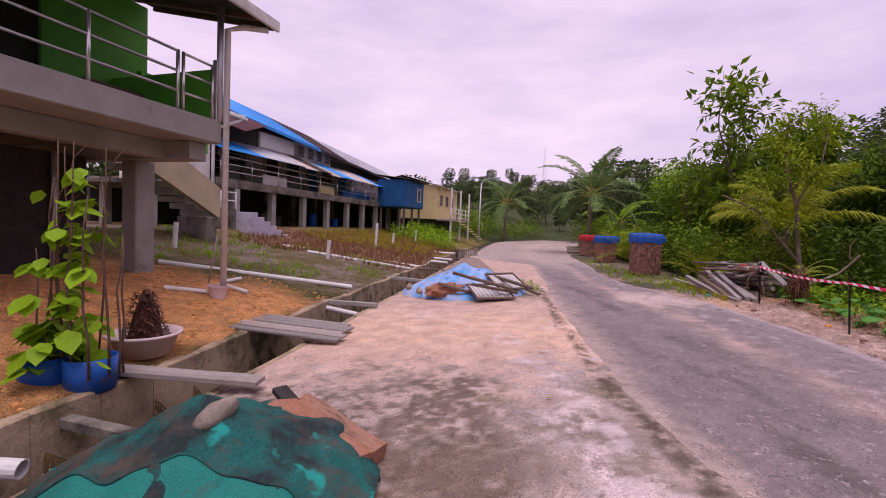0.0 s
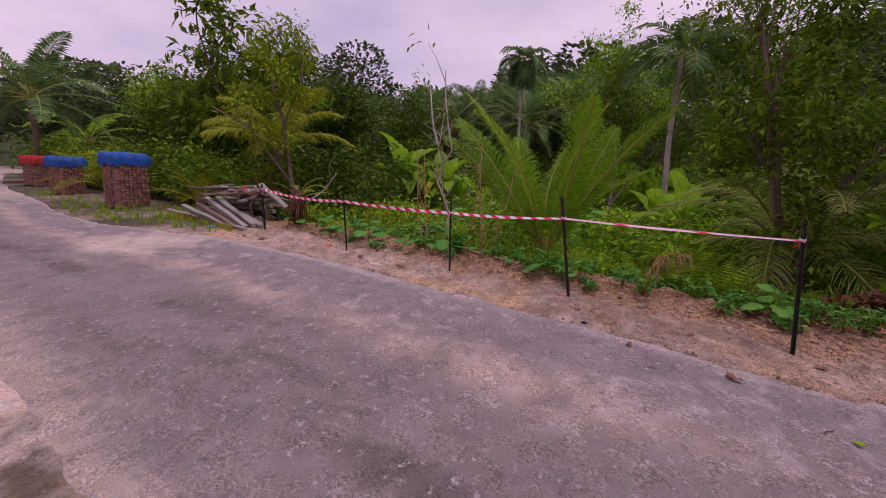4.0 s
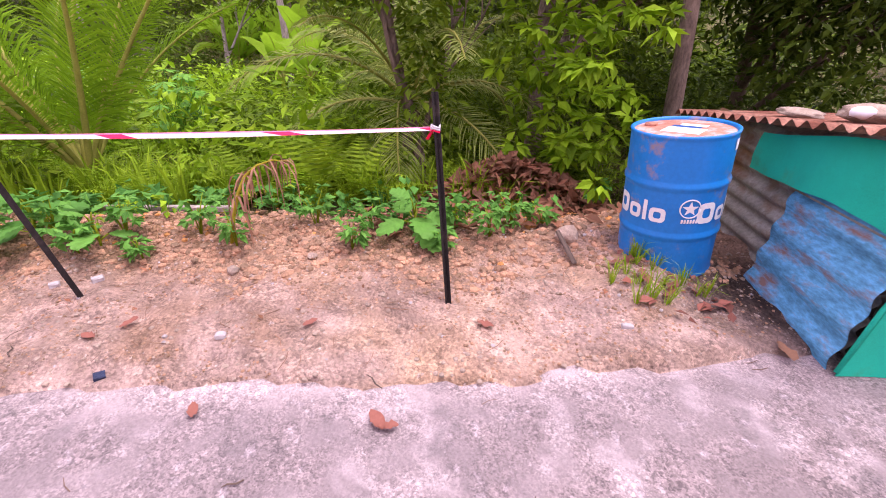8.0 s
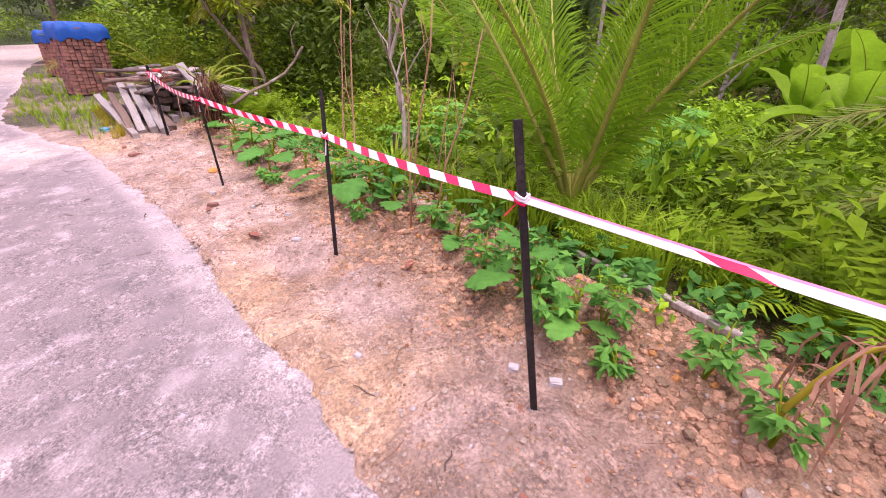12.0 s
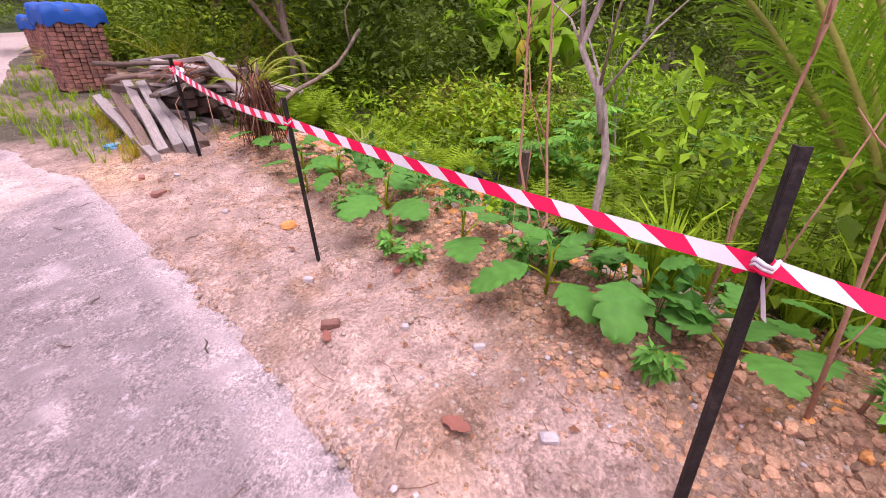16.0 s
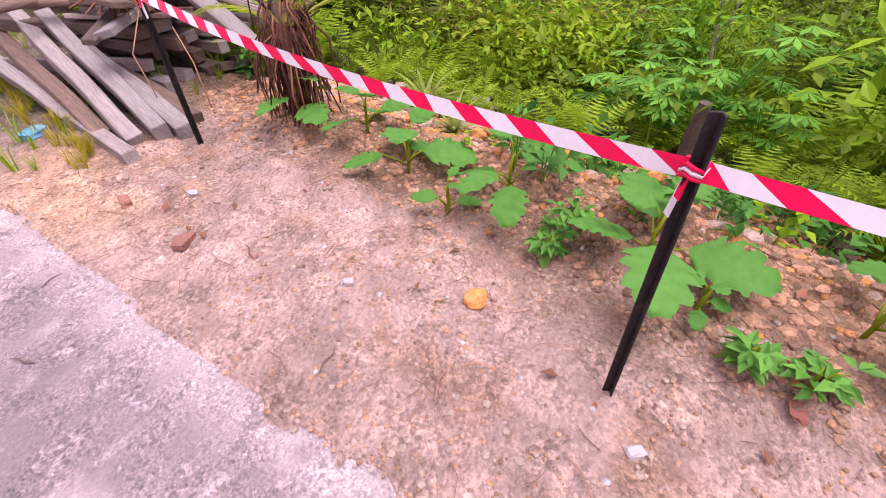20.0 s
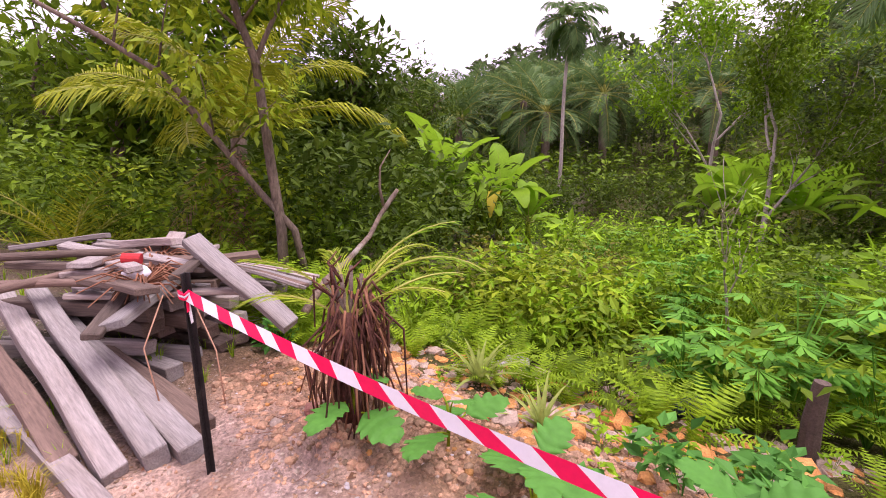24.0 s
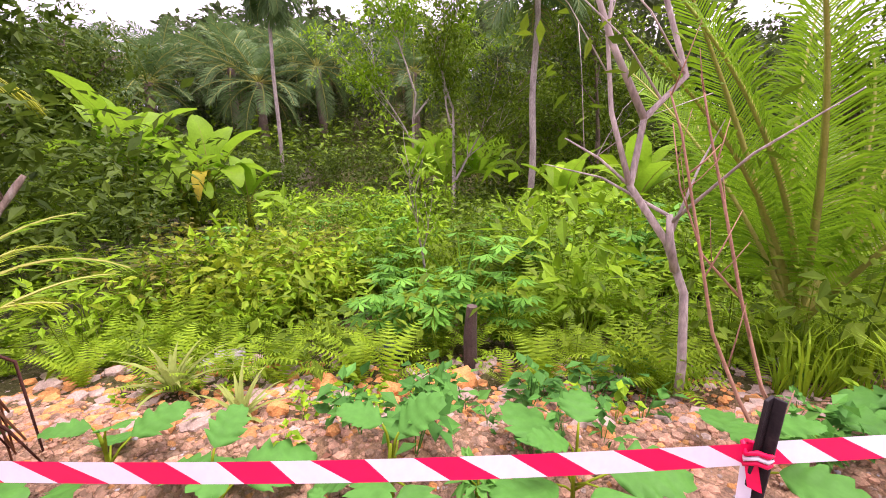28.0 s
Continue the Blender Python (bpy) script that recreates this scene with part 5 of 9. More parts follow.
def build_timber_pile():
    # long squared beams sloping from the heap down to the verge
    for a, b, w, t, m in (((7.06, 11.45, 0.50), (6.63, 9.50, 0.06), 0.15, 0.09, M_WOOD), ((7.10, 11.05, 0.50), (6.75, 9.40, 0.09), 0.15, 0.10, M_WOOD), ((7.12, 10.9, 0.36), (6.86, 9.33, 0.07), 0.17, 0.10, M_WOOD), ((6.90, 11.5, 0.36), (6.58, 9.75, 0.05), 0.15, 0.09, M_WOODDARK), ((7.15, 13.2, 0.07), (6.49, 9.34, 0.05), 0.13, 0.09, M_WOOD), ((7.16, 10.7, 0.22), (7.0, 9.45, 0.06), 0.16, 0.10, M_WOODDARK), ((6.80, 11.9, 0.30), (6.62, 10.2, 0.06), 0.14, 0.09, M_WOOD)):
        laid(a, b, w * 0.66, t * 1.1, 5 + 6 * math.sin(a[0] * 40), m)
    rng = random.Random(12)
    # the heap: courses of timbers lying lengthwise, their sawn ends to the verge
    for course, (h, n, far) in enumerate(((0.08, 7, 12.1), (0.21, 6, 12.0), (0.33, 6, 11.8), (0.45, 5, 11.6))):
        for k in range(n):
            x = 7.22 + 0.19 * k + rng.uniform(-0.03, 0.03)
            near = 9.95 + 0.16 * (course % 2) + rng.uniform(-0.12, 0.30) + 0.05 * k
            skew = rng.uniform(-0.42, 0.3)
            laid((x + skew, rng.uniform(far - 0.9, far), h + rng.uniform(-0.01, 0.02)), (x + 0.08, near, h + rng.uniform(-0.02, 0.02)), rng.uniform(0.09, 0.16), rng.uniform(0.07, 0.11), rng.uniform(-14, 14), M_WOOD if rng.random() < 0.72 else M_WOODDARK)
    for k in range(26):
        x, y, h, turn = 7.5 + rng.uniform(-0.35, 0.55), 10.8 + rng.uniform(-0.75, 0.8), 0.53 + 0.008 * k, radians(rng.uniform(-150, -40))
        n = rng.uniform(0.25, 0.6)
        laid((x - n * math.cos(turn), y - n * math.sin(turn), h), (x + n * math.cos(turn), y + n * math.sin(turn), h + rng.uniform(-0.08, 0.08)), rng.uniform(0.07, 0.14), rng.uniform(0.03, 0.06), rng.uniform(-15, 15), M_WOOD if k % 3 else M_WOODDARK, "plank", "broken grey plank on the timber pile", "planks of the pile")
    laid((7.62, 10.25, 0.84), (7.62, 9.45, 0.36), 0.13, 0.05, 12, M_WOOD, "plank", "long plank leaning off the timber pile", "planks of the pile")
    for k in range(7):
        laid((7.9 + 0.06 * k, 10.9 + 0.1 * k, 0.66 - 0.03 * k), (8.05 + 0.12 * k, 9.75 + 0.08 * k, 0.45 - 0.03 * k), 0.09, 0.03, 8 * k - 20, M_WOODDARK if k % 2 else M_WOOD, "plank", "dark thin plank behind the timber pile", "planks of the pile")
    for k, (a, b, r) in enumerate((((6.85, 11.7, 0.74), (7.55, 10.7, 0.72), 0.045), ((6.72, 10.95, 0.60), (7.4, 10.75, 0.70), 0.042), ((6.85, 11.3, 0.62), (7.2, 10.5, 0.62), 0.045))):
        pa, pb = R(*a), R(*b)
        lg = round_log(0, 0, 0, (pb - pa).length, r, 0, 0)
        lg.matrix_basis = Matrix.Translation((pa + pb) / 2) @ (pb - pa).to_track_quat("X", "Z").to_matrix().to_4x4()
    c = mesh_part("plastic_cup", *tube_data([(0, 0, 0), (0.1, 0.0, 0)], 0.034, 12), M_RED, smooth=False)
    c.matrix_basis = Matrix.Translation(R(7.30, 10.45, 0.76)) @ pose(0, 0, 0, 0, 4, -50)
    tagged(c, "faded pink plastic cup lying on the pile", "cup")
    bm = bmesh.new()
    bmesh.ops.create_icosphere(bm, subdivisions=3, radius=0.06)
    for v in bm.verts:
        v.co = Vector((v.co.x * 1.3, v.co.y, v.co.z * 0.75)) * (1 + 0.25 * noise.noise(v.co * 22))
    b = part("plastic_bag", bm, M_TAPEW, None, smooth=True)
    b.matrix_basis = Matrix.Translation(R(7.26, 10.25, 0.70))
    tagged(b, "crumpled pale plastic bag on the timber pile", "plastic bag")
    # dry fruit stalks thrown over the heap and thin hanging vines
    for k in range(3):
        x, y = 7.25 + 0.2 * k, 10.2 + 0.25 * k
        st = thing("dry_stalks", Matrix.Translation(R(x, y, 0.62)), "dry brown fruit stalks thrown on the timber", "dry stalks", "dry stalks on the pile")
        bits = []
        for j in range(60):
            a = rng.random() * 6.28
            e = Vector((math.cos(a) * rng.uniform(0.1, 0.32), math.sin(a) * rng.uniform(0.1, 0.32), rng.uniform(-0.08, 0.1)))
            bits.append(tube_data([(0, 0, 0.02), tuple(e * 0.6 + Vector((0, 0, 0.06))), tuple(e)], [0.006, 0.005, 0.003], 4, False))
        tagged(mesh_part("stalk_mass", *merged(bits), M_DRYLEAF, st), "", "", kind="stuff")
    for a, m, b in (((7.2, 9.95, 0.62), (6.95, 9.75, 0.45), (6.93, 9.62, 0.02)), ((7.35, 9.9, 0.5), (7.22, 9.6, 0.35), (7.2, 9.55, 0.02))):
        tagged(mesh_part("vine", *tube_data([tuple(R(*a)), tuple(R(*m)), tuple(R(*b))], 0.004, 5), M_REDTWIG, smooth=True), "thin dry vine hanging off the pile", "vine", "vines on the pile")


build_timber_pile()


# ---- stacks of bricks under tarpaulin ----
def build_brick_stack(x, y, wide, deep, high, turn, cloth, label):
    s = thing("brick_stack", Matrix.Translation((x, y, ground_at(x, y) - 0.02)) @ pose(0, 0, 0, 0, 0, turn), label, "brick stack", "covered brick stacks by the lane")
    boxed("core", (0.12, 0.12, 0.06, wide - 0.12, deep - 0.12, high), M_DARK, s, bevel=0)
    boxed("pallet_board", (0, 0.02, 0, wide, 0.12, 0.07), M_WOODDARK, s)
    boxed("pallet_board", (0, deep - 0.12, 0, wide, deep - 0.02, 0.07), M_WOODDARK, s)
    bm = box(bmesh.new(), -0.1, -0.052, -0.036, 0.1, 0.052, 0.036, 0.006)
    first = part("brick", bm, M_BRICK, s)
    rng = random.Random(int(x * 10))
    rows = int((high - 0.08) / 0.078)
    spots = []
    for j in range(rows):
        z = 0.105 + j * 0.078
        for i in range(int(wide / 0.115)):
            spots.append((0.06 + i * 0.115, 0.10, z, 90))
        for i in range(int((deep - 0.25) / 0.115)):
            spots.append((0.10, 0.27 + i * 0.115, z, 0))
    for k, (a, b, z, t) in enumerate(spots):
        o = first if k == 0 else new("brick", first.data)
        o.parent = s
        o.matrix_basis = pose(a, b + rng.uniform(-0.02, 0.015), z, rng.uniform(-2, 2), rng.uniform(-2, 2), t + rng.uniform(-4, 4))
    if cloth:
        nx, ny = 26, 16
        verts = []
        for j in range(ny + 1):
            for i in range(nx + 1):
                u, w = (i / nx) * 1.36 - 0.18, (j / ny) * 1.36 - 0.18
                over = max(0, -u, u - 1, -w, w - 1)
                px, py = min(max(u, -0.035), 1.035) * wide, min(max(w, -0.035), 1.035) * deep
                z = high + 0.06 + 0.05 * noise.noise(Vector((u * 5, w * 5, x))) - over * 1.9 + 0.03 * math.sin(u * 17 + w * 9)
                wob = 0.03 * noise.noise(Vector((u * 9, w * 9, 3 + x)))
                verts.append((px + wob, py + wob, z))
        n = nx + 1
        mesh_part("tarpaulin", verts, [(j * n + i, j * n + i + 1, (j + 1) * n + i + 1, (j + 1) * n + i) for j in range(ny) for i in range(nx)], cloth, s, "blue tarpaulin tied over the stack" if cloth is M_TARPBLUE else "faded red sheet over the stack", True)


build_brick_stack(7.38, 16.25, 1.0, 0.75, 1.58, 4, M_TARPBLUE, "tall stack of red bricks under a blue tarpaulin")
build_brick_stack(8.3, 22.4, 0.9, 0.9, 1.38, 10, M_TARPBLUE, "farther stack of bricks partly covered with blue sheet")
build_brick_stack(9.3, 28.0, 1.2, 1.0, 1.35, 10, M_RED, "stack of bricks covered with a red sheet")
# ---- things along the drain and in the yard ----
def board(name, a, b, width, thick, mat, label, category, group=""):
    """A flat board from a to b."""
    a, b = Vector(a), Vector(b)
    n = (b - a).length
    bm = box(bmesh.new(), 0, -width / 2, -thick, n, width / 2, 0, 0.006)
    bmesh.ops.subdivide_edges(bm, edges=[e for e in bm.edges if e.calc_length() > n * 0.8], cuts=5)
    for v in bm.verts:
        v.co += Vector((0, 0.006 * noise.noise(v.co * 3 + a), 0.006 * noise.noise(v.co * 2 + b)))
    ob = part(name, bm, mat)
    ob.matrix_basis = Matrix.Translation(a) @ (b - a).to_track_quat("X", "Z").to_matrix().to_4x4()
    return tagged(ob, label, category, group)


def build_bridge():
    """Boards laid over the drain side by side."""
    s = thing("plank_bridge", pose(0, 0, 0), "grey plank footbridge laid over the drain", "footbridge")
    for k in range(6):
        y = 6.15 + k * 0.175
        a, b = Vector((-3.28 + 0.02 * k, y + 0.30, 0.075)), Vector((-1.54, y, 0.045 + CANT * -1.5 + 0.05))
        n = (b - a).length
        bm = box(bmesh.new(), 0, -0.078, -0.035, n, 0.078, 0, 0.006)
        o = part("board", bm, M_WOOD, s)
        o.matrix_basis = Matrix.Translation(a + Vector((0.05 * math.sin(k * 2.1), 0, 0.006 * (k % 2)))) @ (b - a).to_track_quat("X", "Z").to_matrix().to_4x4()


build_bridge()
board("plank", (-3.55, 4.42, 0.09), (-1.92, 4.36, 0.055), 0.22, 0.055, M_WOOD, "single grey plank laid across the drain", "plank")
board("concrete_beam", (-3.71, 3.83, -0.14), (-2.3, 3.4, -0.12), 0.12, 0.09, M_OLDBEAM, "concrete strut bracing the drain walls", "beam")
for y, k in ((9.0, 0), (13.4, 1), (17.0, 2), (19.5, 3), (21.5, 4), (23.0, 5)):
    x = float(drain_right(np.array([y]))[0])
    board("drain_strut", (x - 1.1, y + 0.1, 0.06 + 0.05 * (k % 2)), (x + 0.1, y, 0.05), 0.10, 0.09, M_CONCRETE if k < 2 else M_WOODDARK, "strut laid across the open drain", "beam", "struts across the drain")


def pipe(a, b, r, label, mat=M_PVC, group="loose plastic pipes"):
    a, b = Vector(a), Vector(b)
    d = (b - a).normalized()
    n = 14
    verts, faces = [], []
    side = d.cross(Vector((0, 0, 1))).normalized()
    up = side.cross(d)
    for p, rr in ((a, r), (b, r), (b, r * 0.86), (a, r * 0.86)):
        verts += [tuple(p - a + rr * (math.cos(2 * math.pi * k / n) * side + math.sin(2 * math.pi * k / n) * up)) for k in range(n)]
    for j in range(4):
        faces += [(j * n + k, j * n + (k + 1) % n, ((j + 1) % 4) * n + (k + 1) % n, ((j + 1) % 4) * n + k) for k in range(n)]
    ob = mesh_part("plastic_pipe", verts, faces, mat, smooth=False)
    ob.matrix_basis = Matrix.Translation(a)
    return tagged(ob, label, "pipe", group)


def gz(x, y, dz=0.0):
    return (x, y, ground_at(x, y) + dz)


pipe((-6.25, 9.23, 0.70), (-2.34, 10.68, 0.12), 0.06, "long white plastic drain pipe lying in the yard")
pipe((-5.97, 15.69, 0.80), (-1.05, 17.12, 0.10), 0.06, "white plastic pipe lying over the yard to the drain")
pipe((-4.71, 14.56, 0.70), (-1.28, 15.88, 0.12), 0.06, "white plastic pipe lying over the yard to the drain")
pipe((-4.95, 7.44, 0.45), (-4.35, 7.71, 0.36), 0.04, "short white plastic pipe beside the downpipe")
pipe((-4.4, 8.4, 0.39), (-3.87, 8.3, 0.28), 0.04, "short white plastic pipe beside the downpipe")
pipe((-4.52, 8.6, 0.42), (-4.45, 9.22, 0.42), 0.04, "short white plastic pipe beside the downpipe")
pipe((-4.1, 2.98, -0.16), (-3.18, 3.10, -0.25), 0.075, "white plastic pipe end poking into the drain")
pipe((-2.6, 9.0, -0.08), (-1.75, 8.55, -0.12), 0.05, "white plastic pipe end poking into the drain")
pipe((-0.6, 19.3, 0.18), (0.15, 19.2, 0.14), 0.055, "white plastic pipe end poking into the drain")
pipe((-0.5, 21.0, 0.2), (0.4, 20.9, 0.16), 0.055, "white plastic pipe end poking into the drain")
pipe((-0.9, 24.3, 0.3), (0.6, 24.0, 0.28), 0.06, "white plastic pipe end poking into the drain")
for x, y, hh in ((-3.3, 20.34, 1.15), (-2.78, 22.75, 0.62), (-3.93, 14.24, 0.62), (-1.9, 27.5, 0.8), (-7.4, 11.6, 0.7)):
    pipe(gz(x, y, -0.1), (x + 0.05, y, ground_at(x, y) + hh), 0.06, "upright white plastic pipe standing in the grass", M_PVC, "upright pipes in the grass")


def lathe(prof, n=28):
    v = [(r * math.cos(2 * math.pi * k / n), r * math.sin(2 * math.pi * k / n), z) for r, z in prof for k in range(n)]
    f = [(j * n + k, j * n + (k + 1) % n, (j + 1) * n + (k + 1) % n, (j + 1) * n + k) for j in range(len(prof) - 1) for k in range(n)]
    return v, f


b = mesh_part("bucket", *lathe([(0.0, 0.0), (0.13, 0.0), (0.165, 0.22), (0.175, 0.22), (0.175, 0.245), (0.155, 0.245), (0.13, 0.03), (0.0, 0.03)]), M_PINK, smooth=False)
b.matrix_basis = on_land(-4.15, 7.72, 0, -0.03)
tagged(b, "dusty plastic bucket catching the downpipe", "bucket")
p = mesh_part("shovel_handle", *tube_data([(0, 0, 0), (0.12, 0.05, 0.95)], 0.018, 8), M_WOOD, smooth=True)
p.matrix_basis = on_land(-4.75, 8.5)
tagged(p, "wooden tool handle stuck in the ground", "tool")

# basin with a dark shaggy dry plant
basin = thing("plant_basin", pose(-3.62, 5.05, ground_at(-3.62, 5.05) - 0.01), "pale pink plastic basin holding a dark shaggy stump", "planter")
mesh_part("basin", *lathe([(0.0, 0.0), (0.27, 0.0), (0.36, 0.24), (0.40, 0.245), (0.40, 0.27), (0.35, 0.27), (0.30, 0.16), (0.0, 0.15)]), M_PINK, basin, "pale pink plastic basin", True)
rng = random.Random(3)
bits = []
for k in range(900):
    z = 0.14 + rng.random() ** 1.3 * 0.62
    rad = 0.22 * (1 - (z - 0.14) / 0.85) + 0.03
    a = rng.random() * 6.28
    base = Vector((rad * math.cos(a), rad * math.sin(a), z))
    tip = base + Vector((math.cos(a) * 0.05 + rng.uniform(-0.03, 0.03), math.sin(a) * 0.05 + rng.uniform(-0.03, 0.03), rng.uniform(-0.06, 0.04)))
    w = Vector((-math.sin(a), math.cos(a), 0)) * 0.016
    bits.append(([base - w, base + w, tip], [(0, 1, 2)]))
bits.append(tube_data([(0, 0, 0.1), (0.02, 0, 0.5), (0.0, 0.02, 0.78)], [0.2, 0.13, 0.03], 10))
mesh_part("shaggy_stump", *merged(bits), M_SHAG, basin, "dark fibrous dry stump")


# blue planter with a climbing bean on sticks
def build_bean_pot():
    pot = thing("bean_planter", pose(-3.72, 4.12, ground_at(-3.72, 4.12) - 0.02), "halved blue drum with a bean plant climbing sticks", "planter")
    for dx in (-0.2, 0.2):
        v, f = lathe([(0.0, -0.06), (0.21, -0.06), (0.225, 0.27), (0.205, 0.27), (0.195, 0.2), (0.0, 0.2)], 22)
        mesh_part("tub", [(x + dx, y + 0.1 * dx, z) for x, y, z in v], f, M_POTBLUE, pot, "cut blue plastic tub", True)
    rng = random.Random(5)
    for k in range(13):
        x, y = rng.uniform(-0.45, 0.5), rng.uniform(-0.2, 0.3)
        hh = rng.uniform(0.8, 2.0) if k > 3 else 2.25
        pts = [(x, y, 0.1)]
        for i in range(5):
            x, y = x + rng.uniform(-0.03, 0.03), y + rng.uniform(-0.03, 0.03)
            pts.append((x, y, 0.1 + hh * (i + 1) / 5))
        tube("stick", pts, [0.013, 0.012, 0.011, 0.010, 0.008, 0.005], M_STICK, pot, sides=5)
        if k % 3 == 0:
            tube("twig", [pts[4], (x + 0.1, y, hh + 0.0), (x + 0.2, y + 0.05, hh + 0.15)], [0.008, 0.006, 0.003], M_STICK, pot, sides=4)
    for k in range(110):
        level = (0.26, 0.34, 0.42, 0.55, 0.62, 0.85, 0.9, 1.15, 1.2, 1.5, 1.55, 1.8, 2.05)[k % 13 if k % 3 else k % 6]
        z = level + rng.uniform(-0.06, 0.08)
        reach = 0.34 * (1 - 0.33 * level) + 0.04
        c = Vector((rng.gauss(0.02, 0.55) * reach, rng.gauss(0.05, 0.4) * reach, z))
        stem = Vector((rng.uniform(-1, 1), rng.uniform(-1, 1), rng.uniform(-0.2, 0.3))).normalized() * 0.08
        for j in range(3 if k % 2 else 1):
            a = rng.random() * 6.28
            d = Vector((math.cos(a), math.sin(a), rng.uniform(-1.5, -0.2))).normalized()
            s = Vector((-math.sin(a), math.cos(a), 0.1))
            n = rng.uniform(0.15, 0.27)
            q = c + stem
            w = n * 0.42
            vs = [q, q + d * n * 0.25 + s * w * 0.9, q + d * n * 0.6 + s * w * 0.8, q + d * n, q + d * n * 0.6 - s * w * 0.8, q + d * n * 0.25 - s * w * 0.9, q + d * n * 0.5 + Vector((0, 0, -0.012))]
            mesh_part("leaf", [tuple(v) for v in vs], [(0, 1, 6), (1, 2, 6), (2, 3, 6), (3, 4, 6), (4, 5, 6), (5, 0, 6)], M_LEAFBRIGHT, pot)


build_bean_pot()


# ---- netted heap with a stone and a log ----
def heap(name, cx, cy, rx, ry, high, mat, label, category, seed, res=40, peaks=()):
    verts = []
    for j in range(res + 1):
        for i in range(res + 1):
            u, w = i / res * 2 - 1, j / res * 2 - 1
            x, y = cx + u * rx, cy + w * ry
            r = math.hypot(u, w) * (1 + 0.14 * noise.noise(Vector((u * 1.6, w * 1.6, seed))))
            z = high * (max(0.0, 1 - r) ** 0.95 * 0.92 + 0.08 * (r < 1))
            z += 0.10 * high * noise.noise(Vector((u * 4, w * 4, seed + 2))) * (r < 1) + 0.05 * high * noise.noise(Vector((u * 11, w * 11, seed + 5))) * (r < 1)
            for px, py, pr, ph in peaks:
                z += ph * max(0, 1 - math.hypot(x - px, y - py) / pr)
            base = CANT * x + (0.012 if x > drain_right(np.array([y]))[0] else 0.0)
            verts.append((x, y, base + z if r < 1 else base - 0.06))
    n = res + 1
    ob = mesh_part(name, verts, [(j * n + i, j * n + i + 1, (j + 1) * n + i + 1, (j + 1) * n + i) for j in range(res) for i in range(res)], mat, smooth=True)
    return tagged(ob, label, category)


heap("netted_heap", -1.55, 2.62, 1.12, 1.15, 0.66, M_NETDARK, "sand heap under dirty green shade netting", "heap", 3, 56)


def build_net_sheet():
    """A brighter net lying over the near side of the heap, with a stitched hem along its upper edge."""
    n, verts, hem = 60, [], []
    for j in range(n + 1):
        for i in range(n + 1):
            u, w = i / n * 2 - 1, j / n
            x = -1.55 + 1.02 * u
            top = 2.16 - 0.10 * u + 0.10 * math.sin(u * 3.1) + 0.03 * math.sin(u * 11)
            y = 1.52 + (top - 1.52) * w
            a, b = (x + 1.55) / 1.12, (y - 2.62) / 1.15
            r = math.hypot(a, b) * (1 + 0.14 * noise.noise(Vector((a * 1.6, b * 1.6, 3))))
            z = 0.66 * (max(0.0, 1 - r) ** 0.95 * 0.92 + 0.08 * (r < 1))
            z += 0.066 * noise.noise(Vector((a * 4, b * 4, 5))) * (r < 1)
            z += 0.03 + 0.022 * noise.noise(Vector((x * 5, y * 9, 1))) + 0.012 * math.sin(x * 22 + y * 9 + 2 * noise.noise(Vector((x * 3, y * 3, 7))))
            verts.append((x, y, CANT * x + (z if r < 1 else 0.02)))
            if j == n:
                hem.append((x, y, CANT * x + (z if r < 1 else 0.02) + 0.004))
    m = n + 1
    t = thing("shade_net", pose(0, 0, 0), "bright teal shade net draped over the heap's side", "net")
    mesh_part("cloth", verts, [(j * m + i, j * m + i + 1, (j + 1) * m + i + 1, (j + 1) * m + i) for j in range(n) for i in range(n)], M_NETTEAL, t, smooth=True)
    tube("hem", hem[4:-4], 0.008, M_NETDARK, t, "dark stitched hem", 5)


build_net_sheet()
bm = bmesh.new()
bmesh.ops.create_icosphere(bm, subdivisions=3, radius=1)
for v in bm.verts:
    v.co = Vector((v.co.x * 0.075, v.co.y * 0.14, v.co.z * 0.07)) * (1 + 0.22 * noise.noise(v.co * 1.7))
s = part("stone", bm, M_STONE, None, smooth=True)
s.matrix_basis = Matrix.Translation((-1.40, 2.50, 0.53)) @ pose(0, 0, 0, 14, -10, -25)
tagged(s, "pale grey stone weighing down the netted heap", "stone")


def build_split_log():
    n, r = 0.9, 0.17
    verts, faces = [], []
    prof = [(-0.22, -0.04), (-0.20, 0.04), (-0.09, 0.055), (0.0, 0.06), (0.09, 0.055), (0.2, 0.07), (0.23, 0.0), (0.20, -0.10), (0.0, -0.13), (-0.17, -0.10)]
    for i in range(9):
        for a, b in prof:
            q = Vector((n * (i / 8 - 0.5), a, b))
            q += Vector((0.03 * noise.noise(q * 6) * (i in (0, 8)), 0.02 * noise.noise(q * 4), 0.022 * noise.noise(q * 5 + Vector((3, 1, 2)))))
            verts.append(tuple(q))
    m = len(prof)
    for i in range(8):
        faces += [(i * m + k, i * m + (k + 1) % m, (i + 1) * m + (k + 1) % m, (i + 1) * m + k) for k in range(m)]
    faces += [tuple(reversed(range(m))), tuple(range(8 * m, 9 * m))]
    ob = mesh_part("split_log", verts, faces, M_LOG)
    ob.matrix_basis = Matrix.Translation((-0.92, 3.1, 0.15)) @ pose(0, 0, 0, -8, 10, -34)
    tagged(ob, "split reddish log leaning on the netted heap", "log")


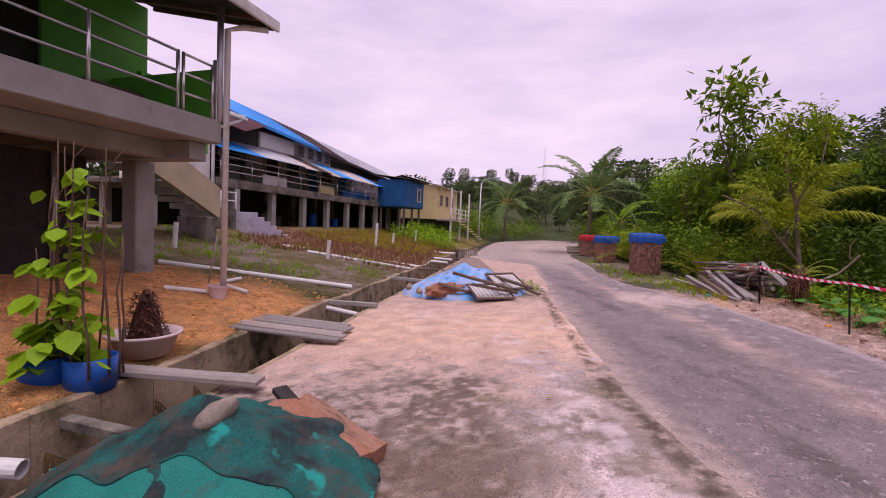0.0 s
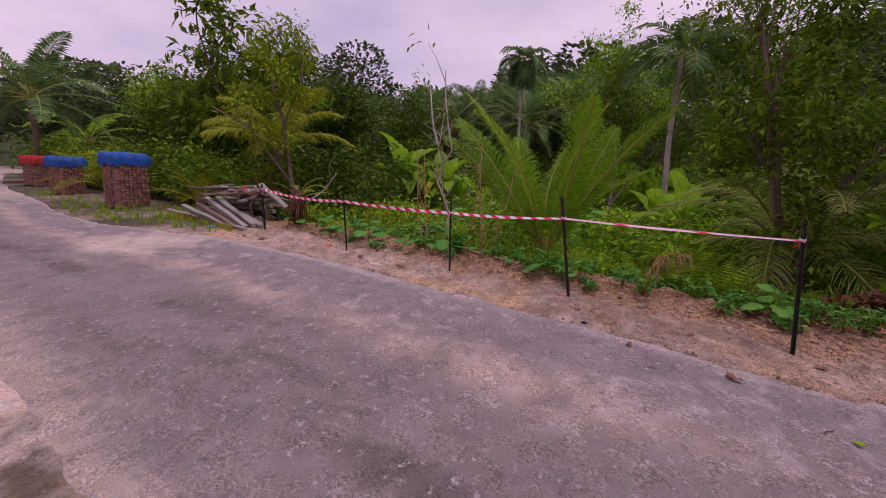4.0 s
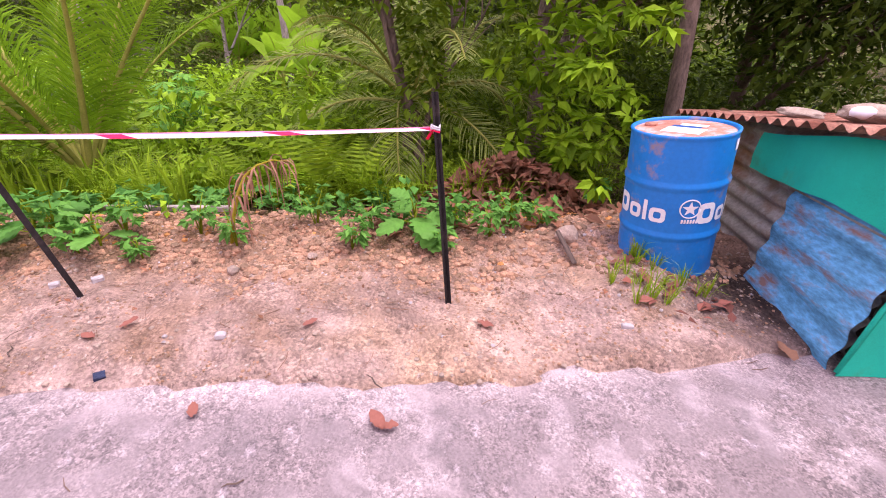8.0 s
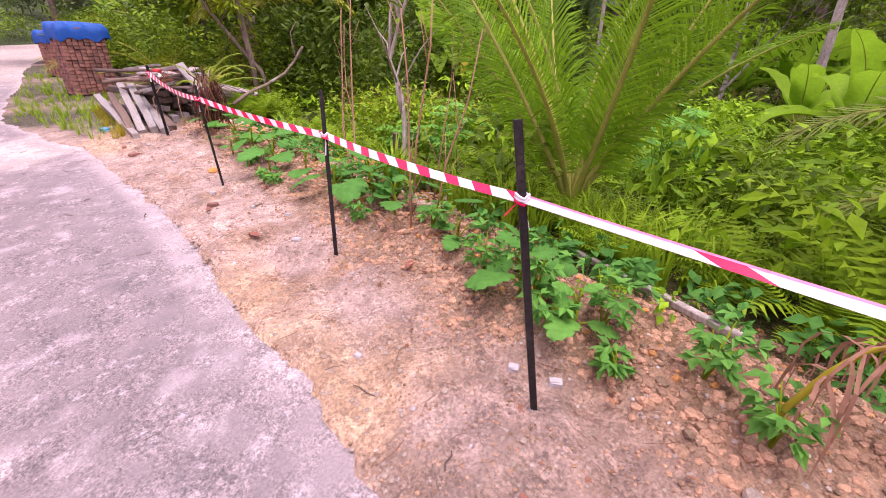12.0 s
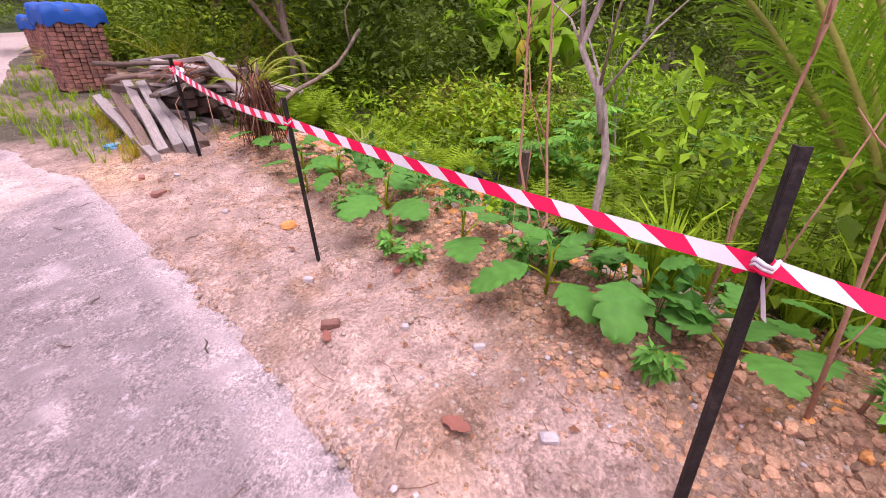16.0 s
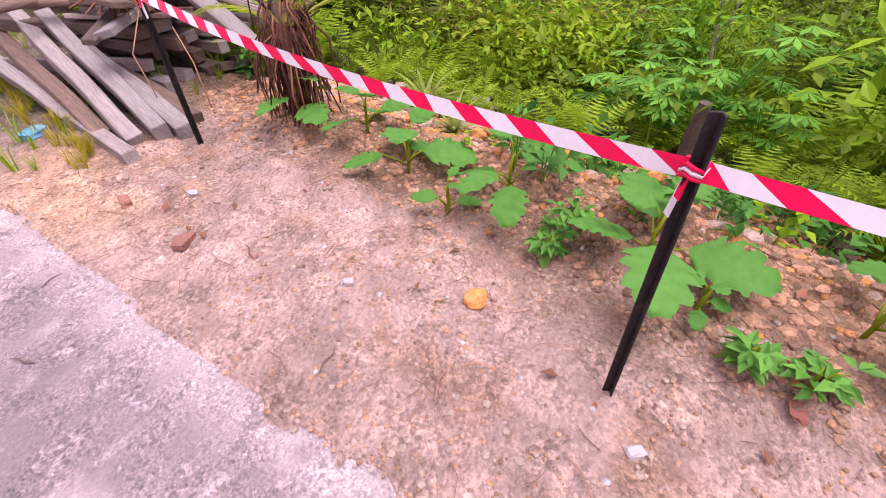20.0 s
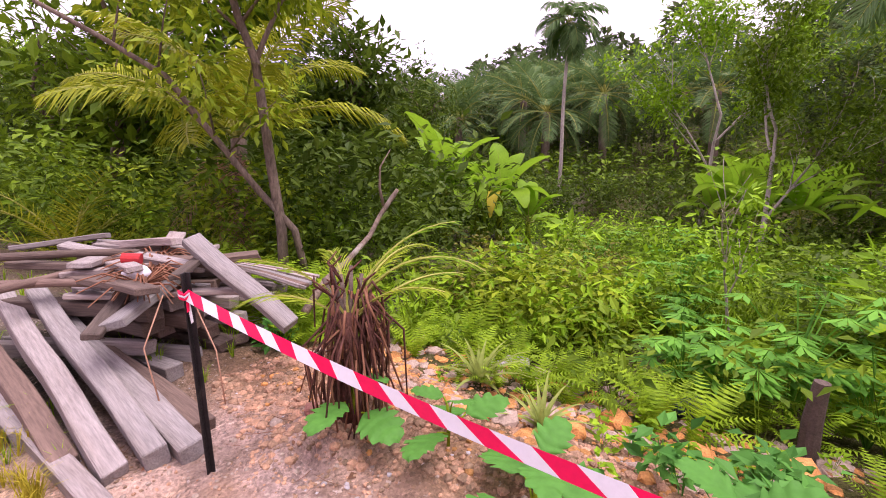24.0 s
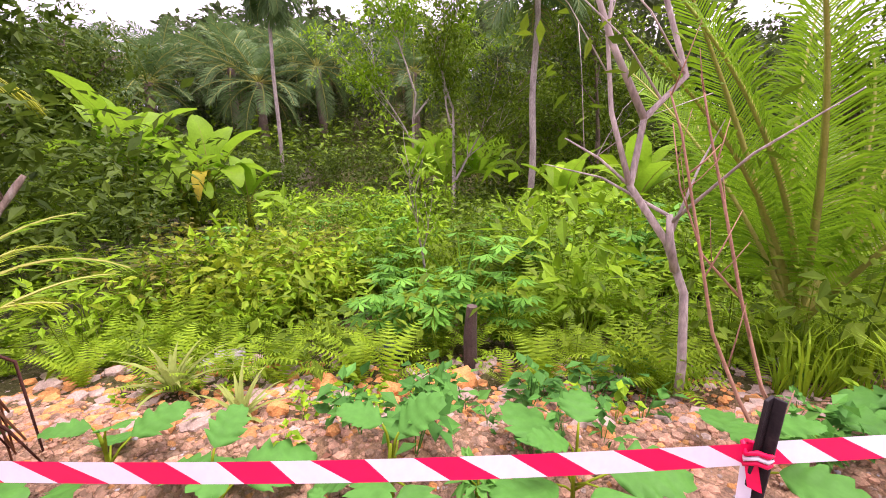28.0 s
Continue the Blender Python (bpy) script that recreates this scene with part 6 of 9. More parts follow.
build_split_log()
board("charred_board", (-1.42, 3.55, 0.30), (-1.18, 3.3, 0.24), 0.13, 0.05, M_DARK, "charred black board beside the log", "plank")
board("plank", (-0.98, 2.3, 0.16), (-0.68, 2.8, 0.05), 0.10, 0.05, M_WOODDARK, "short grey plank end under the log", "plank")

# ---- tarpaulin heap with a broken panel door ----
heap("covered_rubbish", 0.55, 11.2, 1.6, 1.3, 0.78, M_TARPPALE, "rubbish heap under a pale blue plastic sheet", "heap", 7)


def build_panel(x, y, h, turn, tilt):
    f = thing("door_panel", Matrix.Translation(R(x, y, h)) @ pose(0, 0, 0, 0, 0, turn) @ pose(0, 0, 0, tilt, 0, 0) @ Matrix.Diagonal((0.72, 0.72, 0.8, 1)), "broken white ribbed door panel with brown frame", "door panel", "broken panels on the heap")
    boxed("sheet", (0, 0, 0, 1.35, 0.85, 0.015), M_GREYWALL, f, "white ribbed sheet", 0.003)
    for k in range(9):
        boxed("rib", (0.05 + k * 0.15, 0.02, 0.0152, 0.09 + k * 0.15, 0.83, 0.024), M_WHITE, f, bevel=0.002)
    for d in ((-0.03, -0.04, 0.0, 1.38, 0.03, 0.05), (-0.03, 0.82, 0.0, 1.38, 0.89, 0.05), (-0.03, 0.031, 0.0, 0.04, 0.819, 0.05), (1.31, 0.031, 0.0, 1.38, 0.819, 0.05)):
        boxed("frame_rail", d, M_WOODDARK, f, bevel=0.005)


build_panel(0.75, 9.55, 0.10, 22, 22)
build_panel(1.35, 10.2, 0.20, 38, 30)
for k, (x, y, h, n, turn) in enumerate(((0.9, 10.1, 0.45, 1.5, -20), (1.5, 10.6, 0.42, 1.6, -35), (1.2, 9.8, 0.3, 1.3, 30), (1.9, 10.9, 0.25, 1.4, -48), (0.3, 10.0, 0.28, 0.9, 10))):
    timber(x, y, h, n, 0.08, 0.06, turn, 10 if k < 3 else 14, 10, M_WOODDARK, "batten", "dark broken batten on the rubbish heap", "battens of the rubbish heap")
bm = bmesh.new()
bmesh.ops.create_icosphere(bm, subdivisions=3, radius=1)
for v in bm.verts:
    v.co = Vector((v.co.x * 0.42, v.co.y * 0.2, v.co.z * 0.17)) * (1 + 0.5 * noise.noise(v.co * 2.3))
s = part("tree_stump", bm, M_LOG, None, smooth=False)
s.matrix_basis = Matrix.Translation(R(0.0, 10.15, 0.22)) @ pose(0, 0, 0, 8, -6, 12)
tagged(s, "brown knotted root lump on the rubbish heap", "log")
for k, (x, y) in enumerate(((-0.6, 10.2), (0.75, 10.6), (-0.9, 10.9))):
    bm = bmesh.new()
    bmesh.ops.create_icosphere(bm, subdivisions=2, radius=0.09)
    for v in bm.verts:
        v.co *= 1 + 0.3 * noise.noise(v.co * 9 + Vector((k, 0, 0)))
    s = part("stone", bm, M_STONE, None)
    s.matrix_basis = Matrix.Translation(R(x, y, 0.2 + 0.25 * (k == 1)))
    tagged(s, "dark stone holding down the blue sheet", "stone", "stones on the blue sheet")


# ---- crate, street lamp ----
def build_crate():
    c = thing("slatted_crate", on_land(0.95, 26.6, 15), "weathered slatted timber crate by the drain", "crate")
    for k in range(9):
        boxed("slat", (k * 0.14, 0, 0, 0.10 + k * 0.14, 0.03, 0.95), M_WOOD, c)
    for k in range(6):
        boxed("slat", (0, 0.06 + k * 0.15, 0, 0.03, 0.16 + k * 0.15, 0.95), M_WOOD, c)
    boxed("lid", (-0.05, -0.04, 0.96, 1.3, 1.0, 1.0), M_WOODDARK, c)


build_crate()
lamp = thing("street_lamp", on_land(3.6, 45.0), "grey steel street lamp with a curved arm", "street lamp")
tube("pole", [(0, 0, 0), (0, 0, 3), (0.03, 0, 6.2)], [0.09, 0.075, 0.05], M_GALV, lamp)
tube("arm", [(0.03, 0, 6.1), (0.25, 0, 6.5), (0.8, -0.1, 6.75), (1.5, -0.2, 6.85)], [0.04, 0.035, 0.03, 0.03], M_GALV, lamp)
boxed("lamp_head", (1.3, -0.3, 6.8, 2.0, -0.1, 6.9), M_GALV, lamp, bevel=0.02)
boxed("lens", (1.4, -0.27, 6.77, 1.9, -0.13, 6.798), M_LAMP, lamp, bevel=0.004)
mast = thing("radio_mast", pose(52, 230, 30), "thin lattice mast on the far hill", "mast")
for k in range(3):
    a = 2.1 * k
    tube("leg", [(1.2 * math.cos(a), 1.2 * math.sin(a), 0), (0.4 * math.cos(a), 0.4 * math.sin(a), 17)], 0.06, M_GALV, mast, sides=4)
for k in range(8):
    z = 2.1 * k
    w = 1.2 - 0.8 * z / 18
    tube("brace", [(w, 0, z), (w * math.cos(2.1), w * math.sin(2.1), z + 2), (w * math.cos(4.2), w * math.sin(4.2), z)], 0.035, M_GALV, mast, sides=4)
# ---- plants ----
def leaf_cloud(spots, rng, size=(0.06, 0.10), wide=0.42, droop=0.3, fold=0.18):
    """Pointed folded leaves at spots (position, outward way)."""
    n = len(spots)
    g = np.random.RandomState(rng.randrange(1 << 30))
    P = np.array([s[0] for s in spots], float)
    O = np.array([s[1] for s in spots], float)
    D = O + g.normal(0, 0.6, (n, 3))
    D[:, 2] -= droop
    D /= np.linalg.norm(D, axis=1)[:, None]
    U = np.stack([g.normal(0, 0.35, n), g.normal(0, 0.35, n), np.ones(n)], 1)
    S = np.cross(D, U)
    S /= np.linalg.norm(S, axis=1)[:, None]
    N = np.cross(S, D)
    L = g.uniform(size[0], size[1], n)[:, None]
    W = L * wide * 0.5
    v = np.stack([P, P + D * L * 0.42 + S * W + N * W * fold * 2, P + D * L, P + D * L * 0.42 - S * W + N * W * fold * 2], 1).reshape(-1, 3)
    k = np.arange(n)[:, None] * 4
    f = np.concatenate([k + np.array([[0, 1, 2]]), k + np.array([[0, 2, 3]])], 1).reshape(-1, 3)
    return v.tolist(), f.tolist()


def branchy(rng, high, spread, levels=3, r0=0.12, forks=3, lean=(0, 0), bare=0.35, wander=0.12):
    """A tapering trunk with limbs. Returns (bars, tips): tubes and the twig ends."""
    bars, tips = [], []

    def grow(p, d, length, r, level):
        pts, rr = [p], [r]
        n = 5
        for i in range(n):
            d = (d + Vector((rng.uniform(-1, 1), rng.uniform(-1, 1), rng.uniform(-0.3, 0.5))) * wander).normalized()
            p = p + d * length / n
            pts.append(p)
            rr.append(r * (1 - 0.55 * (i + 1) / n))
            if level >= levels - 1:
                tips.append((p, d))
        bars.append((pts, rr))
        if level < levels:
            for k in range(forks + (level > 0)):
                at = pts[min(n, max(1, int(n * (bare if level == 0 else 0.3) + rng.random() * n * 0.65)))] if k else pts[-1]
                a = rng.random() * 6.28
                side = Vector((math.cos(a), math.sin(a), rng.uniform(0.0, 0.5)))
                nd = (d * 0.7 + side * spread).normalized()
                grow(at, nd, length * rng.uniform(0.5, 0.75), r * 0.5, level + 1)
    grow(Vector((0, 0, 0)), Vector((lean[0], lean[1], 1)).normalized(), high * 0.55, r0, 0)
    return bars, tips


def tree(name, m, label, seed, high, spread, leaves, leaf_mat, size=(0.12, 0.2), r0=0.12, bark=M_BARK, levels=3, forks=3, clump=0.45, per=None, lean=(0, 0), bare=0.4, category="tree", group="", wide=0.42, wander=0.12):
    rng = random.Random(seed)
    t = thing(name, m, label, category, group)
    bars, tips = branchy(rng, high * 0.78, spread, levels, r0, forks, lean, bare, wander)
    if len(bars) < 40:
        for i, (p, r) in enumerate(bars):
            tube("branch" if i else "trunk", p, r, bark, t, sides=6 if i else 8)
    else:
        v, f = merged([tube_data(p, r, 8 if i == 0 else 5, False) for i, (p, r) in enumerate(bars)])
        mesh_part("trunk", v, f, bark, t, smooth=True)
    if leaves:
        spots = []
        for k in range(leaves // 16):
            p, d = tips[rng.randrange(len(tips))]
            o = Vector((rng.gauss(0, 1), rng.gauss(0, 1), rng.gauss(0, 0.7)))
            c = p + o * clump * 0.5
            for j in range(16):
                w = Vector((rng.gauss(0, 1), rng.gauss(0, 1), rng.gauss(0, 0.6)))
                spots.append((tuple(c + w * size[1] * 0.75), tuple(w.normalized() + Vector((0, 0, 0.15)))))
        v, f = leaf_cloud(spots, rng, size, wide)
        mesh_part("crown", v, f, leaf_mat, t)
    return t


def frond_data(rng, length, curve, width, pairs, droop=0.5, keel=0.35, start=0.16, wide=1.0, ahead=0.55):
    """One feather palm leaf along +x, rising then bending over. Returns rib and blades."""
    pts, d, p = [], 0.0, Vector((0, 0, 0))
    n = 10
    for i in range(n + 1):
        pts.append(p.copy())
        a = radians(curve[0] + (curve[1] - curve[0]) * (i / n) ** 1.2)
        p = p + Vector((math.cos(a), 0, math.sin(a))) * length / n
    rib = tube_data(pts, [0.022 * length / 2 * (1 - 0.85 * i / n) + 0.002 for i in range(n + 1)], 4, False)
    v, f = [], []
    for k in range(pairs):
        u = start + (1 - start) * (k + 0.5) / pairs
        i = min(int(u * n), n - 1)
        q = pts[i].lerp(pts[i + 1], u * n - i)
        tang = (pts[i + 1] - pts[i]).normalized()
        n_up = Vector((0, 1, 0)).cross(tang) * -1
        long = width * (math.sin(math.pi * min(1, u * 0.93 + 0.05)) ** 0.6) * rng.uniform(0.88, 1.05)
        w = max(0.007, 0.019 * width) * wide
        for s in (-1, 1):
            out = (tang * (ahead + 0.5 * u + rng.uniform(-0.12, 0.12)) + Vector((0, s, 0)) + n_up * (keel + rng.uniform(-0.15, 0.15))).normalized()
            m1 = q + out * long * 0.5 + Vector((0, 0, -droop * long * 0.10))
            m2 = q + out * long * 0.94 + Vector((0, 0, -droop * long * rng.uniform(0.3, 0.55)))
            b = len(v)
            v += [tuple(q - tang * w * 0.5), tuple(q + tang * w * 0.5), tuple(m1 + tang * w), tuple(m1 - tang * w), tuple(m2)]
            f += [(b, b + 1, b + 2, b + 3), (b + 3, b + 2, b + 4)]
    return rib, (v, f)


def palm(name, m, label, seed, trunk_high, trunk_r, fronds, length, width, mat, upright=(78, 20), bend=75, pairs=40, bark=M_BARK, droop=0.5, group="", trunk_lean=(0.0, 0.0), dead=0, ring=True, split=True, wide=1.0, ahead=0.55, roll=0.25):
    rng = random.Random(seed)
    t = thing(name, m, label, "palm", group)
    top = Vector((trunk_lean[0] * trunk_high, trunk_lean[1] * trunk_high, trunk_high))
    if trunk_high > 0.2:
        n = 10
        pts = [top * (i / n) + Vector((0.03 * math.sin(i * 1.3), 0.03 * math.cos(i), 0)) * (0 < i < n) for i in range(n + 1)]
        pts[0] = Vector((0, 0, -0.3))
        tube("trunk", pts, [trunk_r * (1.25 if i == 0 else 1 - 0.25 * i / n) for i in range(n + 1)], bark, t, sides=10)
    ribs, blades = [], []
    for k in range(fronds):
        a = k * 2.39996 + rng.uniform(-0.2, 0.2)
        e = upright[0] + (upright[1] - upright[0]) * (k / max(1, fronds - 1)) + rng.uniform(-6, 6)
        rib, bl = frond_data(rng, length * rng.uniform(0.85, 1.08), (e, e - bend * rng.uniform(0.8, 1.2)), width, pairs, droop, wide=wide, ahead=ahead)
        turn = Matrix.Translation(top) @ Matrix.Rotation(a, 4, "Z") @ Matrix.Rotation(rng.uniform(-roll, roll), 4, "X")
        if split:
            fr = mesh_part("frond", *moved(bl, turn), mat, t)
            mesh_part("rib", *moved(rib, turn), M_RIB, fr, smooth=True)
        else:
            ribs.append(moved(rib, turn))
            blades.append(moved(bl, turn))
    if not split:
        mesh_part("crown", *merged(blades), mat, t)
        mesh_part("frond_ribs", *merged(ribs), M_RIB, t)
    for k in range(dead):
        a = rng.random() * 6.28
        rib, bl = frond_data(rng, length * 0.8, (-35, -95), width * 0.6, pairs // 2, 1.2)
        mesh_part("dead_frond", *moved(bl, Matrix.Translation(top) @ Matrix.Rotation(a, 4, "Z")), M_DRYPALM, t, "hanging dry brown frond")
    return t


def banana(name, m, label, seed, leaves, length, mat=M_BANANA, yellow=False, group="banana clumps"):
    rng = random.Random(seed)
    t = thing(name, m, label, "banana plant", group)
    high = 0.75 * length
    tube("stem", [(0, 0, -0.2), (0.02, 0, high * 0.6), (0, 0.03, high)], [0.10, 0.08, 0.05], M_LEAFYELLOW, t)
    for k in range(leaves):
        a = k * 2.4 + rng.uniform(-0.3, 0.3)
        e = rng.uniform(55, 86) if k < leaves * 0.5 else rng.uniform(20, 50)
        n, L, W = 12, length * rng.uniform(0.8, 1.1), 0.165 * length
        hang = rng.uniform(35, 75) if k < leaves * 0.6 else 110
        hanging = yellow and k == 0
        if hanging:
            e, hang, W = 30, 130, W * 0.5
        p, pts = Vector((0, 0, high * 0.95)), []
        for i in range(n + 1):
            pts.append(p.copy())
            ang = radians(e - hang * (i / n) ** 1.7)
            p = p + Vector((math.cos(ang), 0, math.sin(ang))) * L / n
        v, f = [], []
        for i, q in enumerate(pts):
            u = i / n
            w = 0.012 if u < 0.17 else W * min(1, (u - 0.14) / 0.18) ** 0.5 * min(1, (1.02 - u) / 0.3) ** 0.6
            for s in (-1, 1):
                tear = rng.uniform(0.86, 1.0)
                v.append((q.x, s * w * tear, q.z + 0.35 * w + rng.uniform(-0.02, 0.02)))
            v.append(tuple(q))
        for i in range(n):
            b = 3 * i
            f += [(b, b + 2, b + 5, b + 3), (b + 2, b + 1, b + 4, b + 5)]
        mm = M_GRASSYEL if hanging else mat
        leaf = mesh_part("leaf", *moved((v, f), Matrix.Rotation(a, 4, "Z")), mm, t, "yellow dying leaf" if hanging else "", True)
        mesh_part("midrib", *moved(tube_data([(q.x, 0, q.z - 0.006) for q in pts], [0.016 * (1 - 0.8 * i / n) for i in range(n + 1)], 4, False), Matrix.Rotation(a, 4, "Z")), M_RIB, leaf)
    return t


def lobed_leaf(rng, L):
    """A broad ovate leaf along +x with pointed lobes, a sunken midrib and raised side veins."""
    n, cols = 22, (-1.0, -0.72, -0.36, 0.0, 0.36, 0.72, 1.0)
    curl, cup = rng.uniform(0.12, 0.32), rng.uniform(0.10, 0.24)
    v, f = [], []
    for i in range(n + 1):
        u = i / n
        half = 0.44 * L * math.sin(math.pi * min(1.0, 0.06 + 0.94 * u) ** 0.72) ** 0.62
        tooth = (u * 4.2 + 0.1) % 1.0
        for c in cols:
            w = half * (0.66 + 0.42 * tooth ** 0.8 if abs(c) == 1 else 0.82 + 0.10 * tooth if abs(c) > 0.5 else 0.9)
            x = L * u + 0.10 * L * abs(c) * (1 - u) + (0.05 * L * tooth if abs(c) == 1 else 0)
            ridge = 0.016 * L * math.cos(2 * math.pi * (u * 4.2 - 0.55 * abs(c))) * min(1, 2.5 * abs(c))
            v.append((x, w * c, cup * abs(c) * half - curl * x * x / L * 0.6 + ridge - 0.06 * L * c * c * rng.uniform(0.6, 1.4)))
    m = len(cols)
    for i in range(n):
        f += [(i * m + k, i * m + k + 1, (i + 1) * m + k + 1, (i + 1) * m + k) for k in range(m - 1)]
    return v, f


def lobed_plant(name, m, label, seed, leaves, size, mat=M_LEAFBLUE, high=0.3, group="broad-leaved seedlings on the verge"):
    """Low plant with broad toothed leaves on short stalks."""
    rng = random.Random(seed)
    t = thing(name, m, label, "plant", group)
    tube("stem", [(0, 0, -0.03), (0.01, 0.0, high * 0.5), (0.0, 0.01, high * 0.8)], [0.009, 0.008, 0.006], M_LEAFYELLOW, t, sides=5)
    for k in range(leaves):
        a = k * 2.4 + rng.uniform(-0.4, 0.4)
        young = k >= leaves - 2
        z = high * ((0.35 + 0.4 * k / leaves) if not young else rng.uniform(0.85, 1.05))
        reach = size * (rng.uniform(0.25, 0.5) if not young else 0.12)
        base = Vector((reach * math.cos(a), reach * math.sin(a), z + 0.15 * reach))
        L = size * rng.uniform(0.8, 1.15) * (0.7 if young else 1)
        turn = Matrix.Translation(base) @ Matrix.Rotation(a, 4, "Z") @ Matrix.Rotation(rng.uniform(-0.25, 0.25) - 0.45 * young, 4, "Y") @ Matrix.Rotation(rng.uniform(-0.35, 0.35), 4, "X")
        leaf = mesh_part("leaf", *moved(lobed_leaf(rng, L), turn), mat, t, smooth=True)
        tube("stalk", [(0, 0, z * 0.55), (base.x * 0.5, base.y * 0.5, z * 0.9), tuple(base)], [0.006, 0.005, 0.004], M_LEAFYELLOW, leaf, sides=4)
    return t


def compound_weed(m, seed, high, stems, label):
    """A soft weed: upright stems with fingered leaves of five drooping leaflets."""
    rng = random.Random(seed)
    t = thing("leafy_weed", m, label, "weed", "leafy weeds on the verge")
    for k in range(stems):
        a, lean = rng.random() * 6.28, rng.uniform(0.1, 0.5)
        h = high * rng.uniform(0.6, 1.1)
        top = Vector((math.cos(a) * lean * h, math.sin(a) * lean * h, h))
        tube("stem", [(0, 0, -0.02), tuple(top * 0.5 + Vector((0, 0, 0.04))), tuple(top)], [0.005, 0.004, 0.002], M_LEAFYELLOW, t, sides=4)
        spots = []
        for j in range(4):
            u = 0.4 + 0.6 * j / 3
            b = j * 2.4 + a
            c = top * u + Vector((math.cos(b), math.sin(b), 0.25)) * high * rng.uniform(0.16, 0.30)
            for q in range(5):
                g = b + (q - 2) * 0.62
                spots.append((tuple(c), (math.cos(g) * 1.6, math.sin(g) * 1.6, 0.05)))
        v, f = leaf_cloud(spots, rng, (0.045, 0.085), 0.5, 0.45, 0.22)
        mesh_part("leaves", v, f, M_WEED, t)
    return t


def tuft(rng, blades, length, wide=0.012, spread=0.6):
    v, f = [], []
    for k in range(blades):
        a, e = rng.random() * 6.28, rng.uniform(0.15, spread)
        L = length * rng.uniform(0.6, 1.1)
        d, s = Vector((math.cos(a), math.sin(a), 0)), Vector((-math.sin(a), math.cos(a), 0)) * wide
        o = d * rng.uniform(0, 0.05)
        b = len(v)
        mid = o + d * e * L * 0.45 + Vector((0, 0, L * 0.6))
        tip = o + d * e * L * 1.15 + Vector((0, 0, L * (0.95 - 0.5 * e)))
        v += [tuple(o - s), tuple(o + s), tuple(mid + s * 0.8), tuple(mid - s * 0.8), tuple(tip)]
        f += [(b, b + 1, b + 2, b + 3), (b + 3, b + 2, b + 4)]
    return v, f


def fern(rng, fronds=8, length=0.5):
    out = []
    for k in range(fronds):
        v, f = [], []
        a, e = rng.random() * 6.28, rng.uniform(45, 80)
        L = length * rng.uniform(0.7, 1.1)
        n = 17
        p, pts = Vector((0, 0, 0)), []
        for i in range(n + 1):
            pts.append(p.copy())
            g = radians(e - 75 * (i / n) ** 1.5)
            p = p + Vector((math.cos(g), 0, math.sin(g))) * L / n
        for i in range(1, n):
            w = L * 0.17 * math.sin(math.pi * (0.12 + 0.86 * i / n)) ** 0.8
            q, t = pts[i], (pts[i + 1] - pts[i])
            for s in (-1, 1):
                b = len(v)
                v += [tuple(q - t * 0.3), tuple(q + t * 0.3), tuple(q + t * 0.7 + Vector((0, s * w, -0.12 * w)))]
                f.append((b, b + 1, b + 2))
        out.append(moved((v, f), Matrix.Rotation(a, 4, "Z")))
    return merged(out)


def weed(rng, high=0.5, leaves=26, size=(0.05, 0.1), wide=0.5):
    spots = []
    for k in range(leaves):
        z = high * (0.25 + 0.75 * rng.random())
        r = 0.35 * high * rng.random() ** 0.5
        a = rng.random() * 6.28
        spots.append(((r * math.cos(a), r * math.sin(a), z), (math.cos(a), math.sin(a), 0.3)))
    v, f = leaf_cloud(spots, rng, size, wide)
    sv, sf = merged([tube_data([(0, 0, -0.03), (x * 0.6, y * 0.6, z * 0.8)], 0.002, 3, False) for (x, y, z), _ in spots[:4]])
    k = len(v)
    return v + [list(p) for p in sv], f + [[i + k for i in q] for q in sf]


def palmate(rng, high=0.7, leaves=14, size=0.16):
    """Cassava-like plant: star leaves of seven fingers on stalks."""
    v, f = [], []
    for k in range(leaves):
        a = rng.random() * 6.28
        z = high * rng.uniform(0.45, 1.05)
        r = rng.uniform(0.08, 0.42) * high
        c = Vector((r * math.cos(a), r * math.sin(a), z))
        for j in range(7):
            b = a + (j - 3) * 0.62
            d = Vector((math.cos(b), math.sin(b), -0.25))
            s = Vector((-math.sin(b), math.cos(b), 0)) * size * 0.13
            q = len(v)
            L = size * (1 - 0.07 * abs(j - 3)) * rng.uniform(0.85, 1.1)
            v += [tuple(c), tuple(c + d * L * 0.6 + s), tuple(c + d * L), tuple(c + d * L * 0.6 - s)]
            f += [(q, q + 1, q + 2), (q, q + 2, q + 3)]
    sv, sf = merged([tube_data([(0, 0, -0.03), (v[i * 28][0] * 0.4, v[i * 28][1] * 0.4, v[i * 28][2] * 0.7), v[i * 28]], 0.005, 3, False) for i in range(leaves)])
    k = len(v)
    return v + sv, f + [tuple(i + k for i in q) for q in sf]


def field(rng, n, x0, x1, y0, y1, keep, size=(0.7, 1.3), sink=0.0, hummock=0):
    """Random places on the land where keep(x, y) holds."""
    g = np.random.RandomState(rng.randrange(1 << 30))
    X, Y = g.uniform(x0, x1, n * 3), g.uniform(y0, y1, n * 3)
    ok = keep(X, Y)
    X, Y = X[ok][:n], Y[ok][:n]
    Z = land(X, Y) - sink
    swell = 0.45 + 1.25 * np.clip(rough(X, Y, 1.1, hummock) * 1.3 + 0.45, 0, 1) if hummock else np.ones(len(X))
    return [(x, y, z, rng.random() * 6.28, rng.uniform(*size) * k, rng.uniform(-0.2, 0.2)) for x, y, z, k in zip(X.tolist(), Y.tolist(), Z.tolist(), swell.tolist())]


